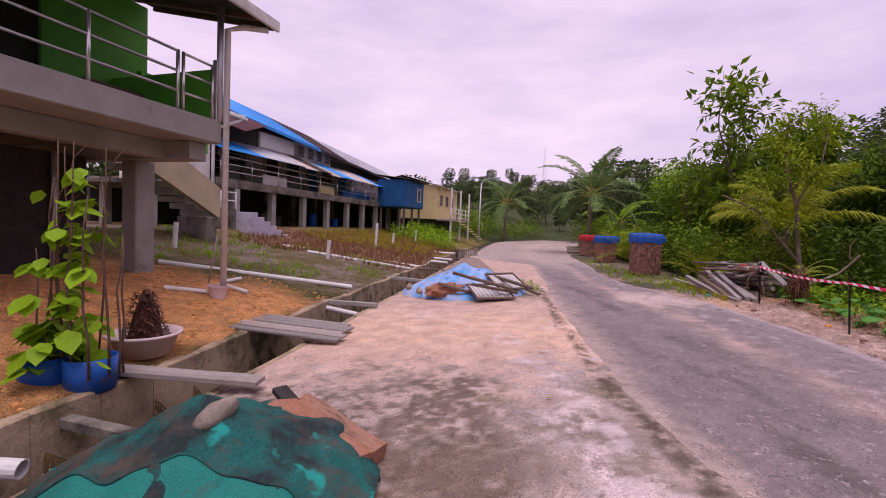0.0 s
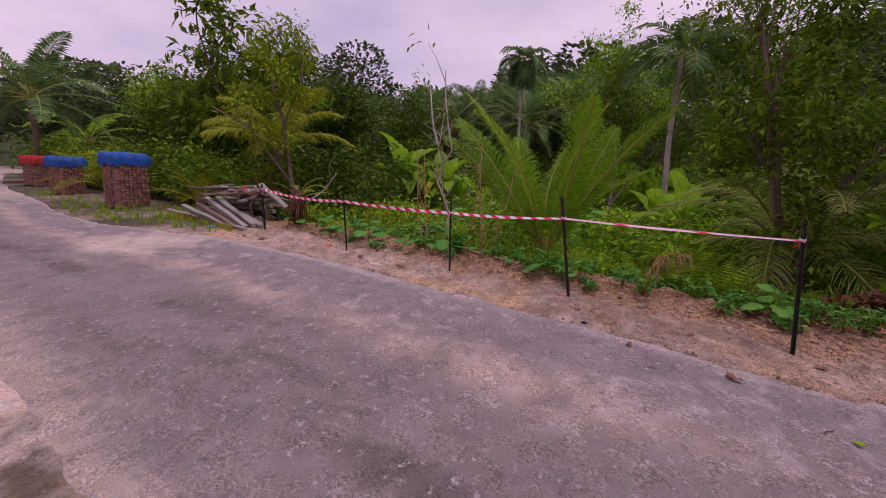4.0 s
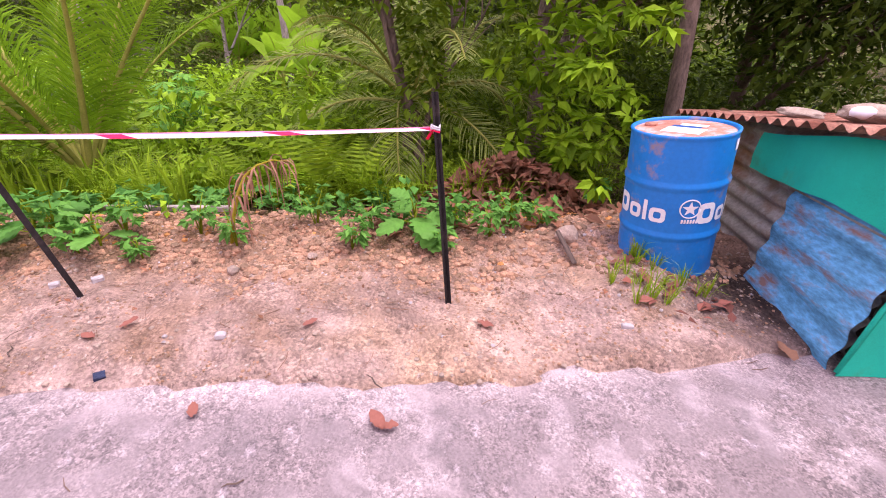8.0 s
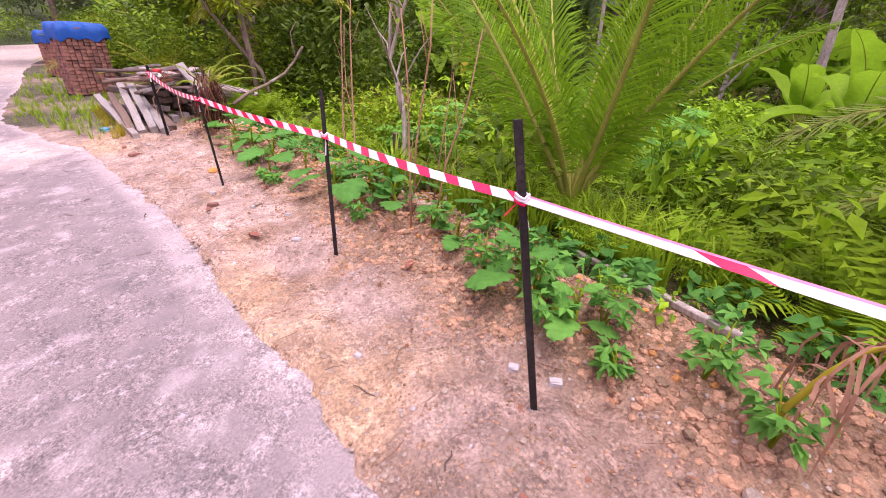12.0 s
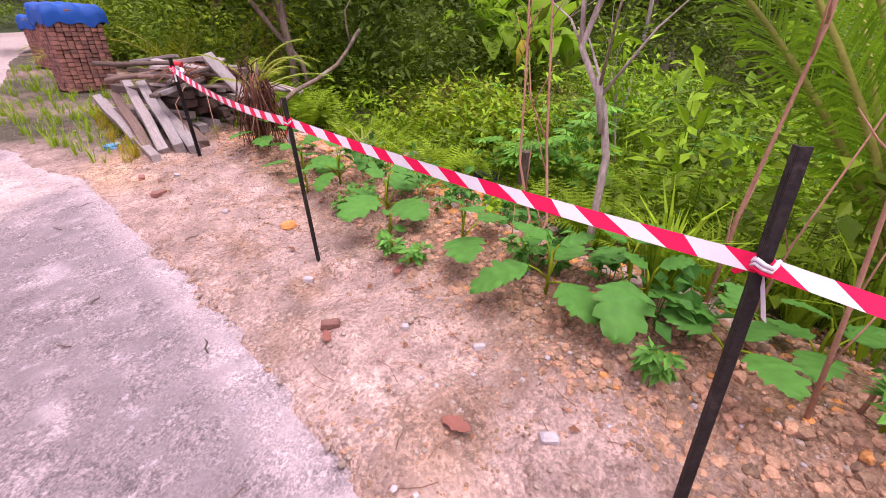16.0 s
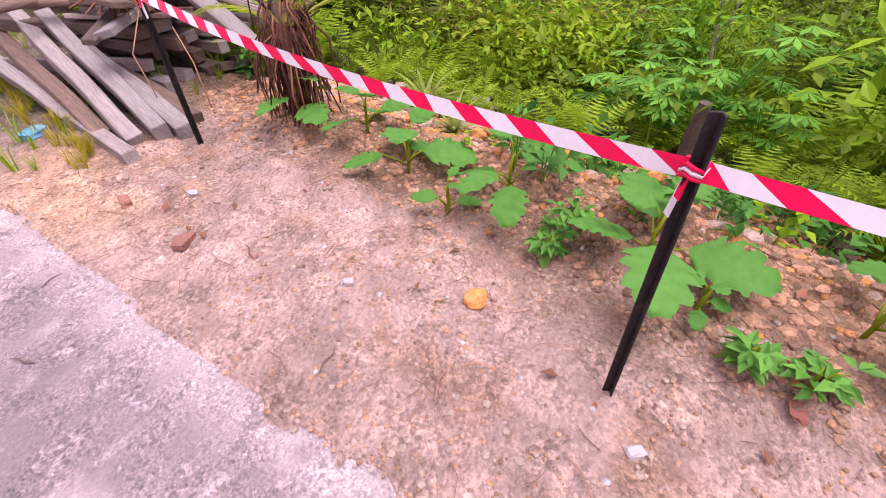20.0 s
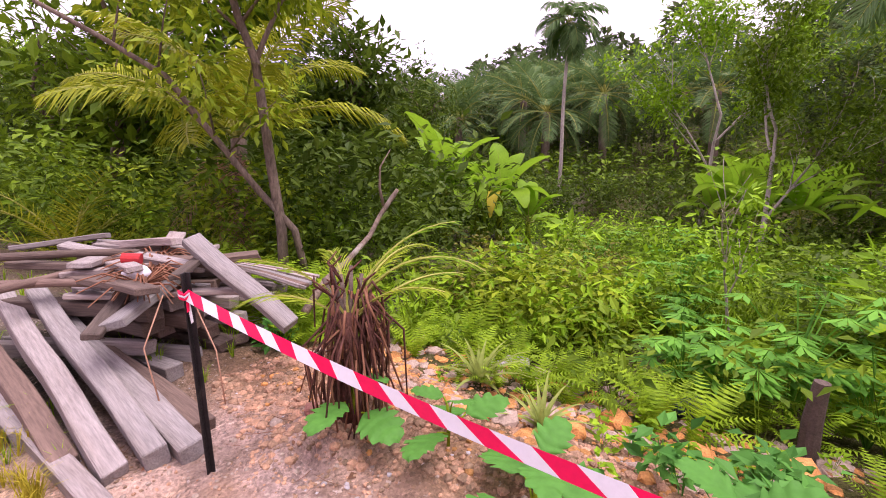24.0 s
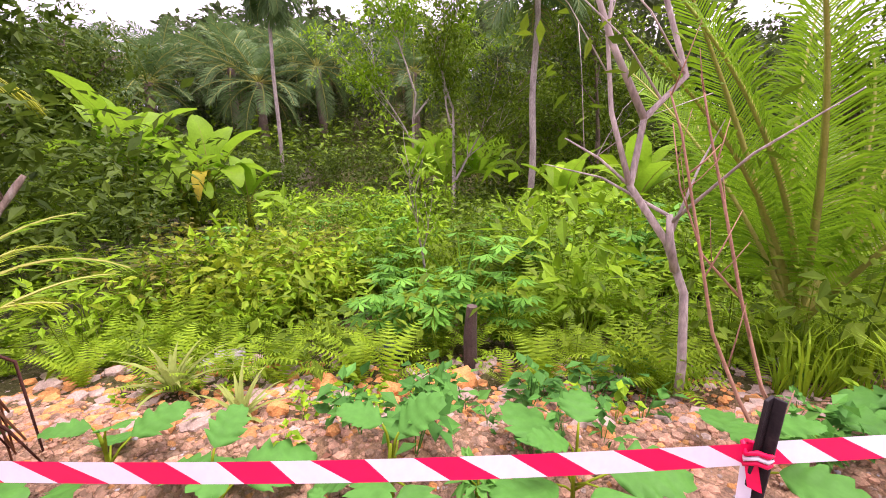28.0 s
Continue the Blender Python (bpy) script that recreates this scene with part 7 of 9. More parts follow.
def stuff(name, kinds, places, mat, label, category, seed=1):
    v, f = scattered(kinds, places, random.Random(seed))
    return tagged(mesh_part(name, v, f, mat), label, category, kind="stuff")


def past(lo, hi=99.0):
    return lambda X, Y: (X - post_line(Y) > lo + 0.25 * rough(X, Y, 0.8, 90)) & (X - post_line(Y) < hi)


# the near palms and trees behind the tape
palm("coconut_palm", pose(8.4, 3.95, ground_at(8.4, 3.95) + 0.12), "young coconut palm with tall upright green fronds", 2, 0.12, 0.09, 12, 2.9, 0.56, M_PALM, (89, 62), 36, 110, droop=0.8, ahead=0.85, wide=0.9, roll=0.5)
palm("coconut_palm", pose(9.2, 0.55, ground_at(9.2, 0.55)), "coconut palm with drooping fronds in the thicket", 7, 1.0, 0.13, 14, 2.3, 0.55, M_PALMGREY, (75, 5), 95, 64, droop=0.9, wide=0.8)
palm("coconut_palm", pose(10.3, 12.9, ground_at(10.3, 12.9)), "yellowing feather palm with a dark fibrous trunk", 11, 2.0, 0.14, 13, 2.5, 0.75, M_PALMYELLOW, (86, 25), 75, 60, droop=1.2, dead=4, wide=1.1, roll=0.6)
palm("areca_palm", pose(17.5, 2.6, ground_at(17.5, 2.6)), "slender areca palm with a hanging dry frond", 13, 6.5, 0.10, 16, 2.0, 0.8, M_PALMDARK, (70, -10), 85, 26, M_PALEBARK, 0.9, dead=2, wide=2.6)
palm("areca_palm", pose(25.5, 10.75, ground_at(25.5, 10.75)), "tall thin areca palm with a drooping tuft", 17, 8.6, 0.085, 18, 1.7, 0.75, M_PALMDARK, (70, -40), 110, 26, M_PALEBARK, 1.4, wide=3.2)
tree("broadleaf_tree", pose(24.5, 5.3, ground_at(24.5, 5.3)), "pale-trunked tree with airy green boughs among the shrubs", 66, 11.5, 0.4, 5200, M_LEAFBRIGHT, (0.16, 0.28), 0.09, M_PALEBARK, 3, 3, 0.7, bare=0.35)
palm("coconut_palm", pose(10.6, 31.5, ground_at(10.6, 31.5)), "coconut palm beside the lane's bend", 23, 4.3, 0.16, 20, 4.4, 1.0, M_PALMDARK, (78, -10), 70, 34, wide=3.0, droop=0.8)
palm("coconut_palm", pose(8.6, 61.0, ground_at(8.6, 61.0)), "coconut palm at the lane's far end", 29, 5.4, 0.2, 18, 6.0, 1.3, M_PALMDARK, (75, -15), 75, 30, wide=3.0, droop=0.8)
palm("coconut_palm", pose(15.5, 38.0, ground_at(15.5, 38.0)), "coconut palm leaning over the lane's bend", 31, 3.0, 0.16, 13, 4.4, 0.9, M_PALM, (70, -10), 80, 30, wide=3.0, droop=0.9)
palm("bush_palm", pose(8.9, 14.6, ground_at(8.9, 14.6)), "low spiky yellow-green palm by the brick stack", 37, 0.1, 0.1, 14, 1.5, 0.5, M_PALMYELLOW, (80, 25), 55, 18, droop=0.3)
palm("bush_palm", pose(9.6, 22.5, ground_at(9.6, 22.5)), "low spiky yellow-green palm behind the stacks", 41, 0.2, 0.1, 14, 2.2, 0.6, M_PALMYELLOW, (80, 20), 60, 20, droop=0.4)

tree("fruit_tree", pose(7.5, -2.05, ground_at(7.5, -2.05)), "leafy tree with forked trunks behind the drum", 51, 11.0, 0.8, 14000, M_LEAFDARK, (0.13, 0.21), 0.10, forks=4, clump=0.9, bare=0.3, lean=(0.1, 0.05))
tree("fruit_tree", pose(8.8, -1.0, ground_at(8.8, -1.0)), "leafy forked tree crowding the drum", 52, 7.5, 0.65, 6500, M_LEAF, (0.11, 0.18), 0.12, forks=4, clump=0.8, bare=0.2)
tree("vine_tree", pose(8.05, 0.62, ground_at(8.05, 0.62)), "slim tree smothered in climbing leaves", 53, 6.0, 0.3, 2600, M_LEAF, (0.10, 0.17), 0.08, forks=3, clump=0.55, bare=0.05)
rng = random.Random(303)
vine = []
for k in range(1500):
    z, a = rng.uniform(0.1, 4.2), rng.random() * 6.28
    r = (0.14 + 0.26 * rng.random()) * (1 + 0.5 * math.sin(z * 3.1))
    vine.append(((8.05 + 0.05 * z * 0.1 + r * math.cos(a), 0.62 + r * math.sin(a), ground_at(8.05, 0.62) + z), (math.cos(a), math.sin(a), 0.1)))
tagged(mesh_part("climbing_vine", *leaf_cloud(vine, rng, (0.09, 0.16), 0.5, 0.5), M_LEAF), "climbing vine with glossy leaves smothering a trunk", "vine", kind="stuff")
shrub = []
for k in range(90):
    c = Vector((7.5 + rng.gauss(0, 0.38), -0.85 + rng.gauss(0, 0.35), ground_at(7.5, -0.85) + rng.uniform(0.5, 2.3)))
    for j in range(16):
        w = Vector((rng.gauss(0, 1), rng.gauss(0, 1), rng.gauss(0, 0.4))).normalized()
        shrub.append((tuple(c + w * 0.04), tuple(w)))
tagged(mesh_part("glossy_shrub", *leaf_cloud(shrub, rng, (0.12, 0.2), 0.5, 0.4), M_LEAFBRIGHT), "glossy bright green shrub behind the drum", "shrub", kind="stuff")
tree("sapling", pose(11.2, 6.5, ground_at(11.2, 6.5)), "thin sapling standing in the clearing", 55, 2.6, 0.4, 320, M_LEAFBRIGHT, (0.08, 0.14), 0.022, M_PALEBARK, 2, 3, 0.25, bare=0.4)


def bent_tree(seed, stems, label, leaves, bark=M_BARK, leaf_mat=M_LEAFYELLOW, group="slender trees by the timber pile", twigs=5):
    """A slender bare tree: stems as bent lines, with sprays of leaves at their tips."""
    rng = random.Random(seed)
    base = Vector(stems[0][0][0])
    t = thing("leaning_tree", Matrix.Translation(base), label, "tree", group)
    spots = []
    for pts, r0, r1 in stems:
        n = len(pts) - 1
        pts = [Vector(p) - base for p in pts]
        tube("stem", pts, [r0 + (r1 - r0) * k / n for k in range(n + 1)], bark, t)
        for k in range(twigs):
            u = rng.uniform(0.45, 1.0) * n
            i = min(int(u), n - 1)
            p = pts[i].lerp(pts[i + 1], u - i)
            e = p + Vector((rng.uniform(-0.7, 0.7), rng.uniform(-0.7, 0.7), rng.uniform(0.2, 0.9)))
            tube("twig", [p, p.lerp(e, 0.5) + Vector((0, 0, 0.06)), e], [r1 * 0.7, r1 * 0.4, 0.003], bark, t, sides=5)
            for j in range(leaves // 60):
                c = p.lerp(e, rng.uniform(0.4, 1.1))
                for q in range(6):
                    w = Vector((rng.gauss(0, 1), rng.gauss(0, 1), rng.gauss(0, 0.6)))
                    spots.append((tuple(c + w * 0.16), tuple(w.normalized())))
    mesh_part("crown", *leaf_cloud(spots, rng, (0.09, 0.17)), leaf_mat, t)


bent_tree(56, [([(9.26, 11.13, 0.2), (9.26, 11.13, 1.05), (9.2, 11.18, 1.73), (9.16, 11.22, 2.36), (9.13, 11.25, 2.77), (9.03, 11.34, 3.16), (8.95, 11.41, 3.6), (8.9, 11.5, 4.6)], 0.06, 0.03), ([(9.13, 11.25, 2.74), (9.19, 11.19, 2.95), (9.43, 10.95, 3.69), (9.5, 10.9, 4.5)], 0.03, 0.015)], "slender forked tree with a bare trunk beside the timber pile", 2400)
bent_tree(57, [([(9.5, 10.95, 0.2), (9.35, 11.03, 1.02), (9.12, 11.26, 1.43), (8.86, 11.49, 1.91), (8.51, 11.74, 2.53), (8.12, 11.98, 2.79), (7.76, 12.16, 2.98)], 0.045, 0.018)], "thin tree leaning far over beside the timber pile", 1200)
bent_tree(54, [([(7.74, 5.53, 0.15), (7.74, 5.53, 0.42), (7.78, 5.54, 0.85), (7.84, 5.637, 1.137), (7.90, 5.857, 1.454), (7.96, 5.767, 1.817), (7.9, 5.582, 2.03), (7.95, 5.707, 2.407), (8.0, 5.813, 2.9), (8.02, 5.85, 3.4)], 0.027, 0.011), ([(7.96, 5.767, 1.817), (8.0, 5.962, 2.193), (8.02, 6.05, 2.412), (8.05, 6.12, 2.73), (8.1, 6.2, 3.2)], 0.022, 0.010), ([(7.90, 5.857, 1.454), (8.0, 5.942, 1.849), (8.1, 5.942, 2.273), (8.12, 5.9, 2.7)], 0.017, 0.007), ([(7.90, 5.857, 1.454), (8.0, 5.997, 1.606), (8.05, 6.183, 1.716)], 0.010, 0.004), ([(7.80, 5.60, 0.98), (7.8, 5.65, 1.16), (7.8, 5.671, 1.304)], 0.024, 0.017)], "crooked grey-barked sapling with forked bare limbs", 60, M_PALEBARK, M_LEAF, "saplings of the clearing", 3)
tree("broadleaf_tree", pose(11.5, 18.6, ground_at(11.5, 18.6)), "tall tree with open upright boughs of large leaves", 58, 9.6, 0.6, 2300, M_LEAF, (0.32, 0.5), 0.12, M_BARK, 3, 3, 0.42, bare=0.3)
tree("broadleaf_tree", pose(14.5, 14.0, ground_at(14.5, 14.0)), "tall spreading tree with bright pointed boughs", 59, 5.2, 0.55, 4200, M_LEAFDARK, (0.2, 0.32), 0.14, M_BARK, 3, 3, 0.8, bare=0.3)
tree("broadleaf_tree", pose(12.0, 20.5, ground_at(12.0, 20.5)), "dense green roadside tree", 60, 7.6, 0.6, 6500, M_LEAF, (0.2, 0.3), 0.15, forks=4, clump=1.2, bare=0.2)
tree("broadleaf_tree", pose(13.8, 25.0, ground_at(13.8, 25.0)), "dark fine-leaved roadside tree", 61, 6.4, 0.55, 6500, M_LEAFDARK, (0.16, 0.26), 0.15, forks=4, clump=1.1, bare=0.25)
tree("broadleaf_tree", pose(23.0, 18.0, ground_at(23.0, 18.0)), "large dark jungle tree", 62, 7.4, 0.75, 16000, M_LEAFDARK, (0.15, 0.25), 0.25, forks=4, clump=1.5, bare=0.2)
tree("broadleaf_tree", pose(13.5, -4.5, ground_at(13.5, -4.5)), "large leafy tree behind the shed", 63, 9.0, 0.7, 16000, M_LEAF, (0.13, 0.21), 0.2, forks=4, clump=1.4, bare=0.2)
tree("broadleaf_tree", pose(8.9, -4.3, ground_at(8.9, -4.3)), "dark leafy tree behind the shed", 64, 7.0, 0.8, 13000, M_LEAFDARK, (0.12, 0.19), 0.12, M_BARK, 3, 4, 1.0, bare=0.12)
for k, (x, y) in enumerate(((24.5, 0.2), (14.8, 19.8), (26, 24), (21.5, -2), (17.0, 26.0), (16.5, 31.0), (23.5, 16.5))):
    tree("jungle_tree", pose(x, y, ground_at(x, y)), "leafy jungle tree at the clearing's edge", 70 + k, 12.5 if k == 0 else 4.8 if k == 6 else 6.0 + (k % 3) * 1.3, 0.6, 7000, (M_LEAF, M_LEAFDARK, M_LEAFBRIGHT)[k % 3], (0.15, 0.24), 0.12, M_PALEBARK if k % 2 else M_BARK, 3, 3, 0.95, bare=0.3, group="jungle trees")

tree("broadleaf_tree", pose(19.2, 4.6, ground_at(19.2, 4.6)), "slim leafy tree at the clearing's end", 167, 9.0, 0.42, 6500, M_LEAF, (0.12, 0.2), 0.08, M_PALEBARK, 3, 3, 0.7, bare=0.35)
tree("broadleaf_tree", pose(20.0, -0.8, ground_at(20.0, -0.8)), "leafy forked tree at the clearing's end", 168, 11.0, 0.6, 9000, M_LEAF, (0.14, 0.22), 0.12, M_BARK, 3, 3, 1.0, bare=0.3)
for k, (x, y, s, yel) in enumerate(((16.3, 12.4, 1.75, False), (15.7, 12.0, 1.45, False), (16.9, 10.9, 1.55, True), (17.6, 11.6, 1.2, False), (16.2, 11.3, 1.1, False), (17.3, 10.2, 1.1, False), (21.2, 3.2, 1.8, False), (22.3, 4.3, 1.9, False), (23.0, 5.0, 1.7, False), (22.6, 2.4, 1.8, False), (20.6, 4.4, 1.5, False), (15.4, 2.6, 1.2, False), (13.6, 1.9, 1.3, False))):
    banana("banana_plant", on_land(x, y, 190 if yel else 0), "banana plant with one yellow dying leaf" if yel else "banana plant with broad bright leaves", 90 + k, 9, s * 1.2, yellow=yel)

# dead wood
tube_v = merged([tube_data([(8.1, 9.8, 0.62), (8.45, 9.88, 0.78), (8.8, 9.92, 0.88), (9.2, 9.95, 1.05), (9.43, 9.97, 1.24), (9.52, 9.88, 1.42), (9.56, 9.84, 1.50)], [0.032, 0.030, 0.027, 0.025, 0.023, 0.027, 0.018], 9), tube_data([(9.46, 9.95, 1.33), (9.44, 9.98, 1.52), (9.42, 9.96, 1.72), (9.52, 9.9, 1.9)], [0.018, 0.014, 0.010, 0.004], 6)])
tagged(mesh_part("dead_branch", *tube_v, M_BARK, smooth=True), "bleached bent dead branch rising from the pile", "branch")
st = mesh_part("stump_post", *tube_data([(0, 0, -0.2), (0.0, 0.01, 0.25), (-0.015, 0.0, 0.5)], [0.055, 0.052, 0.04], 9), M_WOODDARK, smooth=False)
st.matrix_basis = on_land(8.66, 6.56)
tagged(st, "short dark burnt stump standing in the ferns", "stump")


def dead_palm_stump():
    """A cut palm stump hung with dry fruit stalks and wisps of frond."""
    rng = random.Random(77)
    x, y = 7.3, 8.78
    s = thing("palm_stump", on_land(x, y), "dead palm stump draped with dry brown stalks", "stump")
    tube("core", [(0, 0, -0.1), (0.0, 0.02, 0.3), (0.03, 0.05, 0.55)], [0.07, 0.06, 0.04], M_SHAG, s)
    for k in range(170):
        a, r, z = rng.random() * 6.28, rng.uniform(0.05, 0.2), rng.uniform(0.35, 0.72)
        drop = rng.uniform(0.2, 0.62) if k % 9 else -0.12
        c, d = math.cos(a), math.sin(a)
        tube("dry_stalk", [(0.09 * c, 0.09 * d, z), (r * c + rng.uniform(-0.04, 0.04), r * d + rng.uniform(-0.04, 0.04), z - drop * 0.35 + 0.03), (r * 1.1 * c + rng.uniform(-0.06, 0.06), r * 1.1 * d + rng.uniform(-0.06, 0.06), max(0.01, z - drop))], [0.006, 0.006, 0.004], (M_SHAG, M_SHAG, M_DRYLEAF)[k % 3], s, sides=4)
    for k in range(9):
        rib, bl = frond_data(rng, rng.uniform(0.55, 0.95), (rng.uniform(25, 75), rng.uniform(-45, 5)), 0.2, 22, 0.5, 0.2, 0.2, 0.8, 1.9)
        turn = Matrix.Translation((0.03, 0.04, 0.5)) @ Matrix.Rotation((0.2, -0.5, 1.9, 2.6, -1.2, 0.9, -1.6, -0.9, -0.2)[k], 4, "Z")
        fr = mesh_part("frond", *moved(bl, turn), (M_LEAFYELLOW, M_PALM, M_LEAFYELLOW)[k % 3], s)
        mesh_part("rib", *moved(rib, turn), M_RIB, fr)
    for k in range(5):
        a = 0.3 + 0.35 * k
        tube("cut_stub", [(0.02, 0.03, 0.42), (0.15 * math.cos(a), 0.15 * math.sin(a), 0.72 + 0.04 * (k % 2))], [0.016, 0.011], M_WOODDARK, s, sides=6)


dead_palm_stump()


def dry_frond():
    """A broken frond bent over its yellow stem, its few leaflets hanging in strips."""
    rng = random.Random(15)
    df = thing("dry_palm_frond", on_land(6.18, 2.24, -75), "bent dry brown palm frond with a yellow rib", "palm frond")
    pts = [Vector(p) for p in ((0, 0, -0.05), (0.04, 0.0, 0.14), (0.10, 0.01, 0.30), (0.16, 0.02, 0.40), (0.24, 0.03, 0.455), (0.33, 0.03, 0.475), (0.43, 0.04, 0.455))]
    tube("rib", pts, [0.014, 0.012, 0.011, 0.009, 0.007, 0.005, 0.003], M_GRASSYEL, df, "yellow rib", 6)
    for k in range(34):
        u = rng.uniform(1.8, 5.9)
        q = pts[int(u)].lerp(pts[int(u) + 1], u - int(u))
        side = rng.choice((-1, 1))
        out = Vector((rng.uniform(-0.55, 0.45) if u < 4 else rng.uniform(-0.1, 0.5), side * rng.uniform(0.3, 1.0), rng.uniform(-0.1, 0.5))).normalized()
        long, w = rng.uniform(0.16, 0.40), rng.uniform(0.005, 0.010)
        across = Vector((rng.uniform(0.5, 1), rng.uniform(-0.6, 0.6), 0)).normalized() * w
        v, p = [], q
        for i in range(6):
            k1 = i / 5
            wide = across * (0.5 + 2 * k1 * (1 - k1)) * (1 - 0.6 * k1)
            v += [tuple(p - wide), tuple(p + wide + Vector((0, 0, 0.004 * (i % 2))))]
            d = (out * max(0, 0.9 - 1.6 * k1) + Vector((rng.uniform(-0.12, 0.12), rng.uniform(-0.12, 0.12), -0.35 - k1))).normalized()
            p = p + d * long / 5
        mesh_part("leaflet", v, [(2 * i, 2 * i + 1, 2 * i + 3, 2 * i + 2) for i in range(5)], M_DRYPALM, df)


dry_frond()

# thin bare shoots on the verge
SHOOTS = [([(6.87, 5.72, 0.28), (7.19, 5.71, 0.57), (7.24, 5.84, 0.87), (7.32, 5.90, 1.28), (7.40, 5.97, 1.71), (7.45, 6.01, 1.89)], 0.010), ([(6.81, 5.58, 0.28), (7.18, 5.60, 0.60), (7.26, 5.70, 1.01), (7.33, 5.77, 1.38), (7.40, 5.84, 1.73), (7.45, 5.87, 1.96)], 0.010), ([(7.26, 5.70, 1.01), (7.33, 5.86, 1.20), (7.40, 5.95, 1.49), (7.45, 5.98, 1.76)], 0.006), ([(6.62, 4.35, 0.3), (6.66, 4.4, 0.9), (6.70, 4.45, 1.4), (6.70, 4.5, 1.8)], 0.009), ([(6.70, 4.25, 0.3), (6.80, 4.2, 0.9), (6.88, 4.1, 1.3), (6.92, 4.05, 1.7)], 0.008), ([(7.05, 4.75, 0.2), (7.1, 4.75, 0.9), (7.2, 4.7, 1.6), (7.25, 4.72, 2.1)], 0.011), ([(7.1, 4.6, 0.2), (7.15, 4.55, 0.8), (7.15, 4.45, 1.4)], 0.007)]
for k, (pts, r) in enumerate(SHOOTS):
    base = Vector(pts[0])
    rng = random.Random(600 + k)
    stick = thing("bare_shoot", Matrix.Translation(base), "thin bare reddish shoot with forked twigs", "shoot", "bare shoots on the verge")
    pts = [Vector(q) - base for q in pts]
    n = len(pts) - 1
    tube("stem", pts, [r * (1 - 0.6 * i / n) for i in range(n + 1)], M_REDTWIG, stick, sides=7)
    for j in range(5):
        i = 1 + j % n
        q = pts[i].lerp(pts[i - 1], rng.uniform(0, 0.6))
        d = Vector((rng.uniform(-0.12, 0.12), rng.uniform(-0.16, 0.16), rng.uniform(0.12, 0.34)))
        tube("twig", [q, q + d * 0.5 + Vector((0, 0, -0.01)), q + d], [r * 0.45, r * 0.35, 0.0015], M_REDTWIG, stick, sides=4)

# broad-leaved seedlings along the verge
SEEDLINGS = [(7.12, 7.86, 6, 0.26), (7.35, 8.3, 5, 0.22), (7.04, 7.25, 6, 0.24), (6.93, 6.62, 6, 0.27), (6.76, 6.42, 4, 0.09), (6.87, 5.95, 4, 0.24), (6.74, 5.36, 5, 0.25), (6.86, 5.05, 5, 0.26), (6.72, 4.62, 5, 0.2), (6.80, 4.95, 4, 0.17), (6.95, 4.35, 5, 0.2), (6.64, 3.95, 5, 0.19), (6.42, 3.35, 7, 0.22), (6.66, 3.5, 4, 0.17), (6.10, 1.08, 9, 0.21), (7.25, 8.75, 5, 0.24), (6.30, 3.0, 5, 0.16), (6.9, 7.5, 4, 0.12)]
for k, (x, y, n, s) in enumerate(SEEDLINGS):
    lobed_plant("broad_leaf_plant", on_land(x, y, 40 * k), "low plant with broad bright toothed leaves" if k == 14 else "low plant with broad toothed green leaves", 120 + k, n, s, M_WEED if k in (14, 16) else M_LEAFBLUE, 0.10 + 0.75 * s)
for k, (x, y, h, n) in enumerate(((5.95, 0.60, 0.24, 5), (6.08, 0.40, 0.26, 5), (6.03, 0.18, 0.2, 4), (6.02, 1.5, 0.18, 4), (6.15, 2.2, 0.22, 4), (6.36, 2.45, 0.24, 5), (6.36, 1.72, 0.22, 5), (6.30, 1.35, 0.2, 4), (6.42, 2.9, 0.26, 5), (6.40, 3.25, 0.26, 6), (6.25, 3.1, 0.2, 4), (6.5, 3.65, 0.24, 5), (6.66, 4.2, 0.22, 4), (6.1, 0.8, 0.2, 4), (6.6, 6.1, 0.12, 3), (6.62, 6.25, 0.12, 3), (6.95, 5.6, 0.16, 4), (6.55, 4.8, 0.14, 3), (6.85, 7.0, 0.12, 3), (7.0, 6.95, 0.14, 3), (5.9, 0.95, 0.14, 3), (6.2, 2.75, 0.14, 3))):
    compound_weed(on_land(x, y, 70 * k), 700 + k, h, n, "soft weed with fingered blue-green leaves")

# spiky grass clump
rng = random.Random(31)
sg = mesh_part("grass_clump", *tuft(rng, 70, 0.62, 0.010, 0.5), M_GRASS)
sg.matrix_basis = on_land(7.05, 4.95)
tagged(sg, "dense clump of stiff upright grass", "grass clump")

rng = random.Random(21)
weeds = [weed(rng, rng.uniform(0.4, 0.6), 30, (0.05, 0.10)) for _ in range(5)]
bushes = [weed(rng, rng.uniform(0.7, 1.0), 170, (0.05, 0.10), 0.45) for _ in range(5)]
bigweeds = [weed(rng, rng.uniform(0.5, 0.8), 50, (0.07, 0.14), 0.38) for _ in range(5)]
smallweeds = [weed(rng, 0.2, 18, (0.045, 0.085), 0.65) for _ in range(4)]
ferns = [fern(rng, rng.randrange(6, 11), 0.55) for _ in range(6)]
tufts = [tuft(rng, 14, 0.4, 0.006) for _ in range(5)]
cassava = [palmate(rng, rng.uniform(0.6, 0.9), 22, 0.17) for _ in range(4)]


def patch(lo, hi, size, seed, cut):
    """Behind the stakes by lo to hi metres, where a patchy field of its own is above cut."""
    inside = past(lo, hi)
    return lambda X, Y: inside(X, Y) & (rough(X, Y, size, seed) > cut) & (np.hypot(X - 16.3, Y - 11.5) > 2.2) & (np.hypot(X - 14.0, Y - 10.6) > 1.8) & (np.hypot(X - 12.4, Y - 9.9) > 0.9)


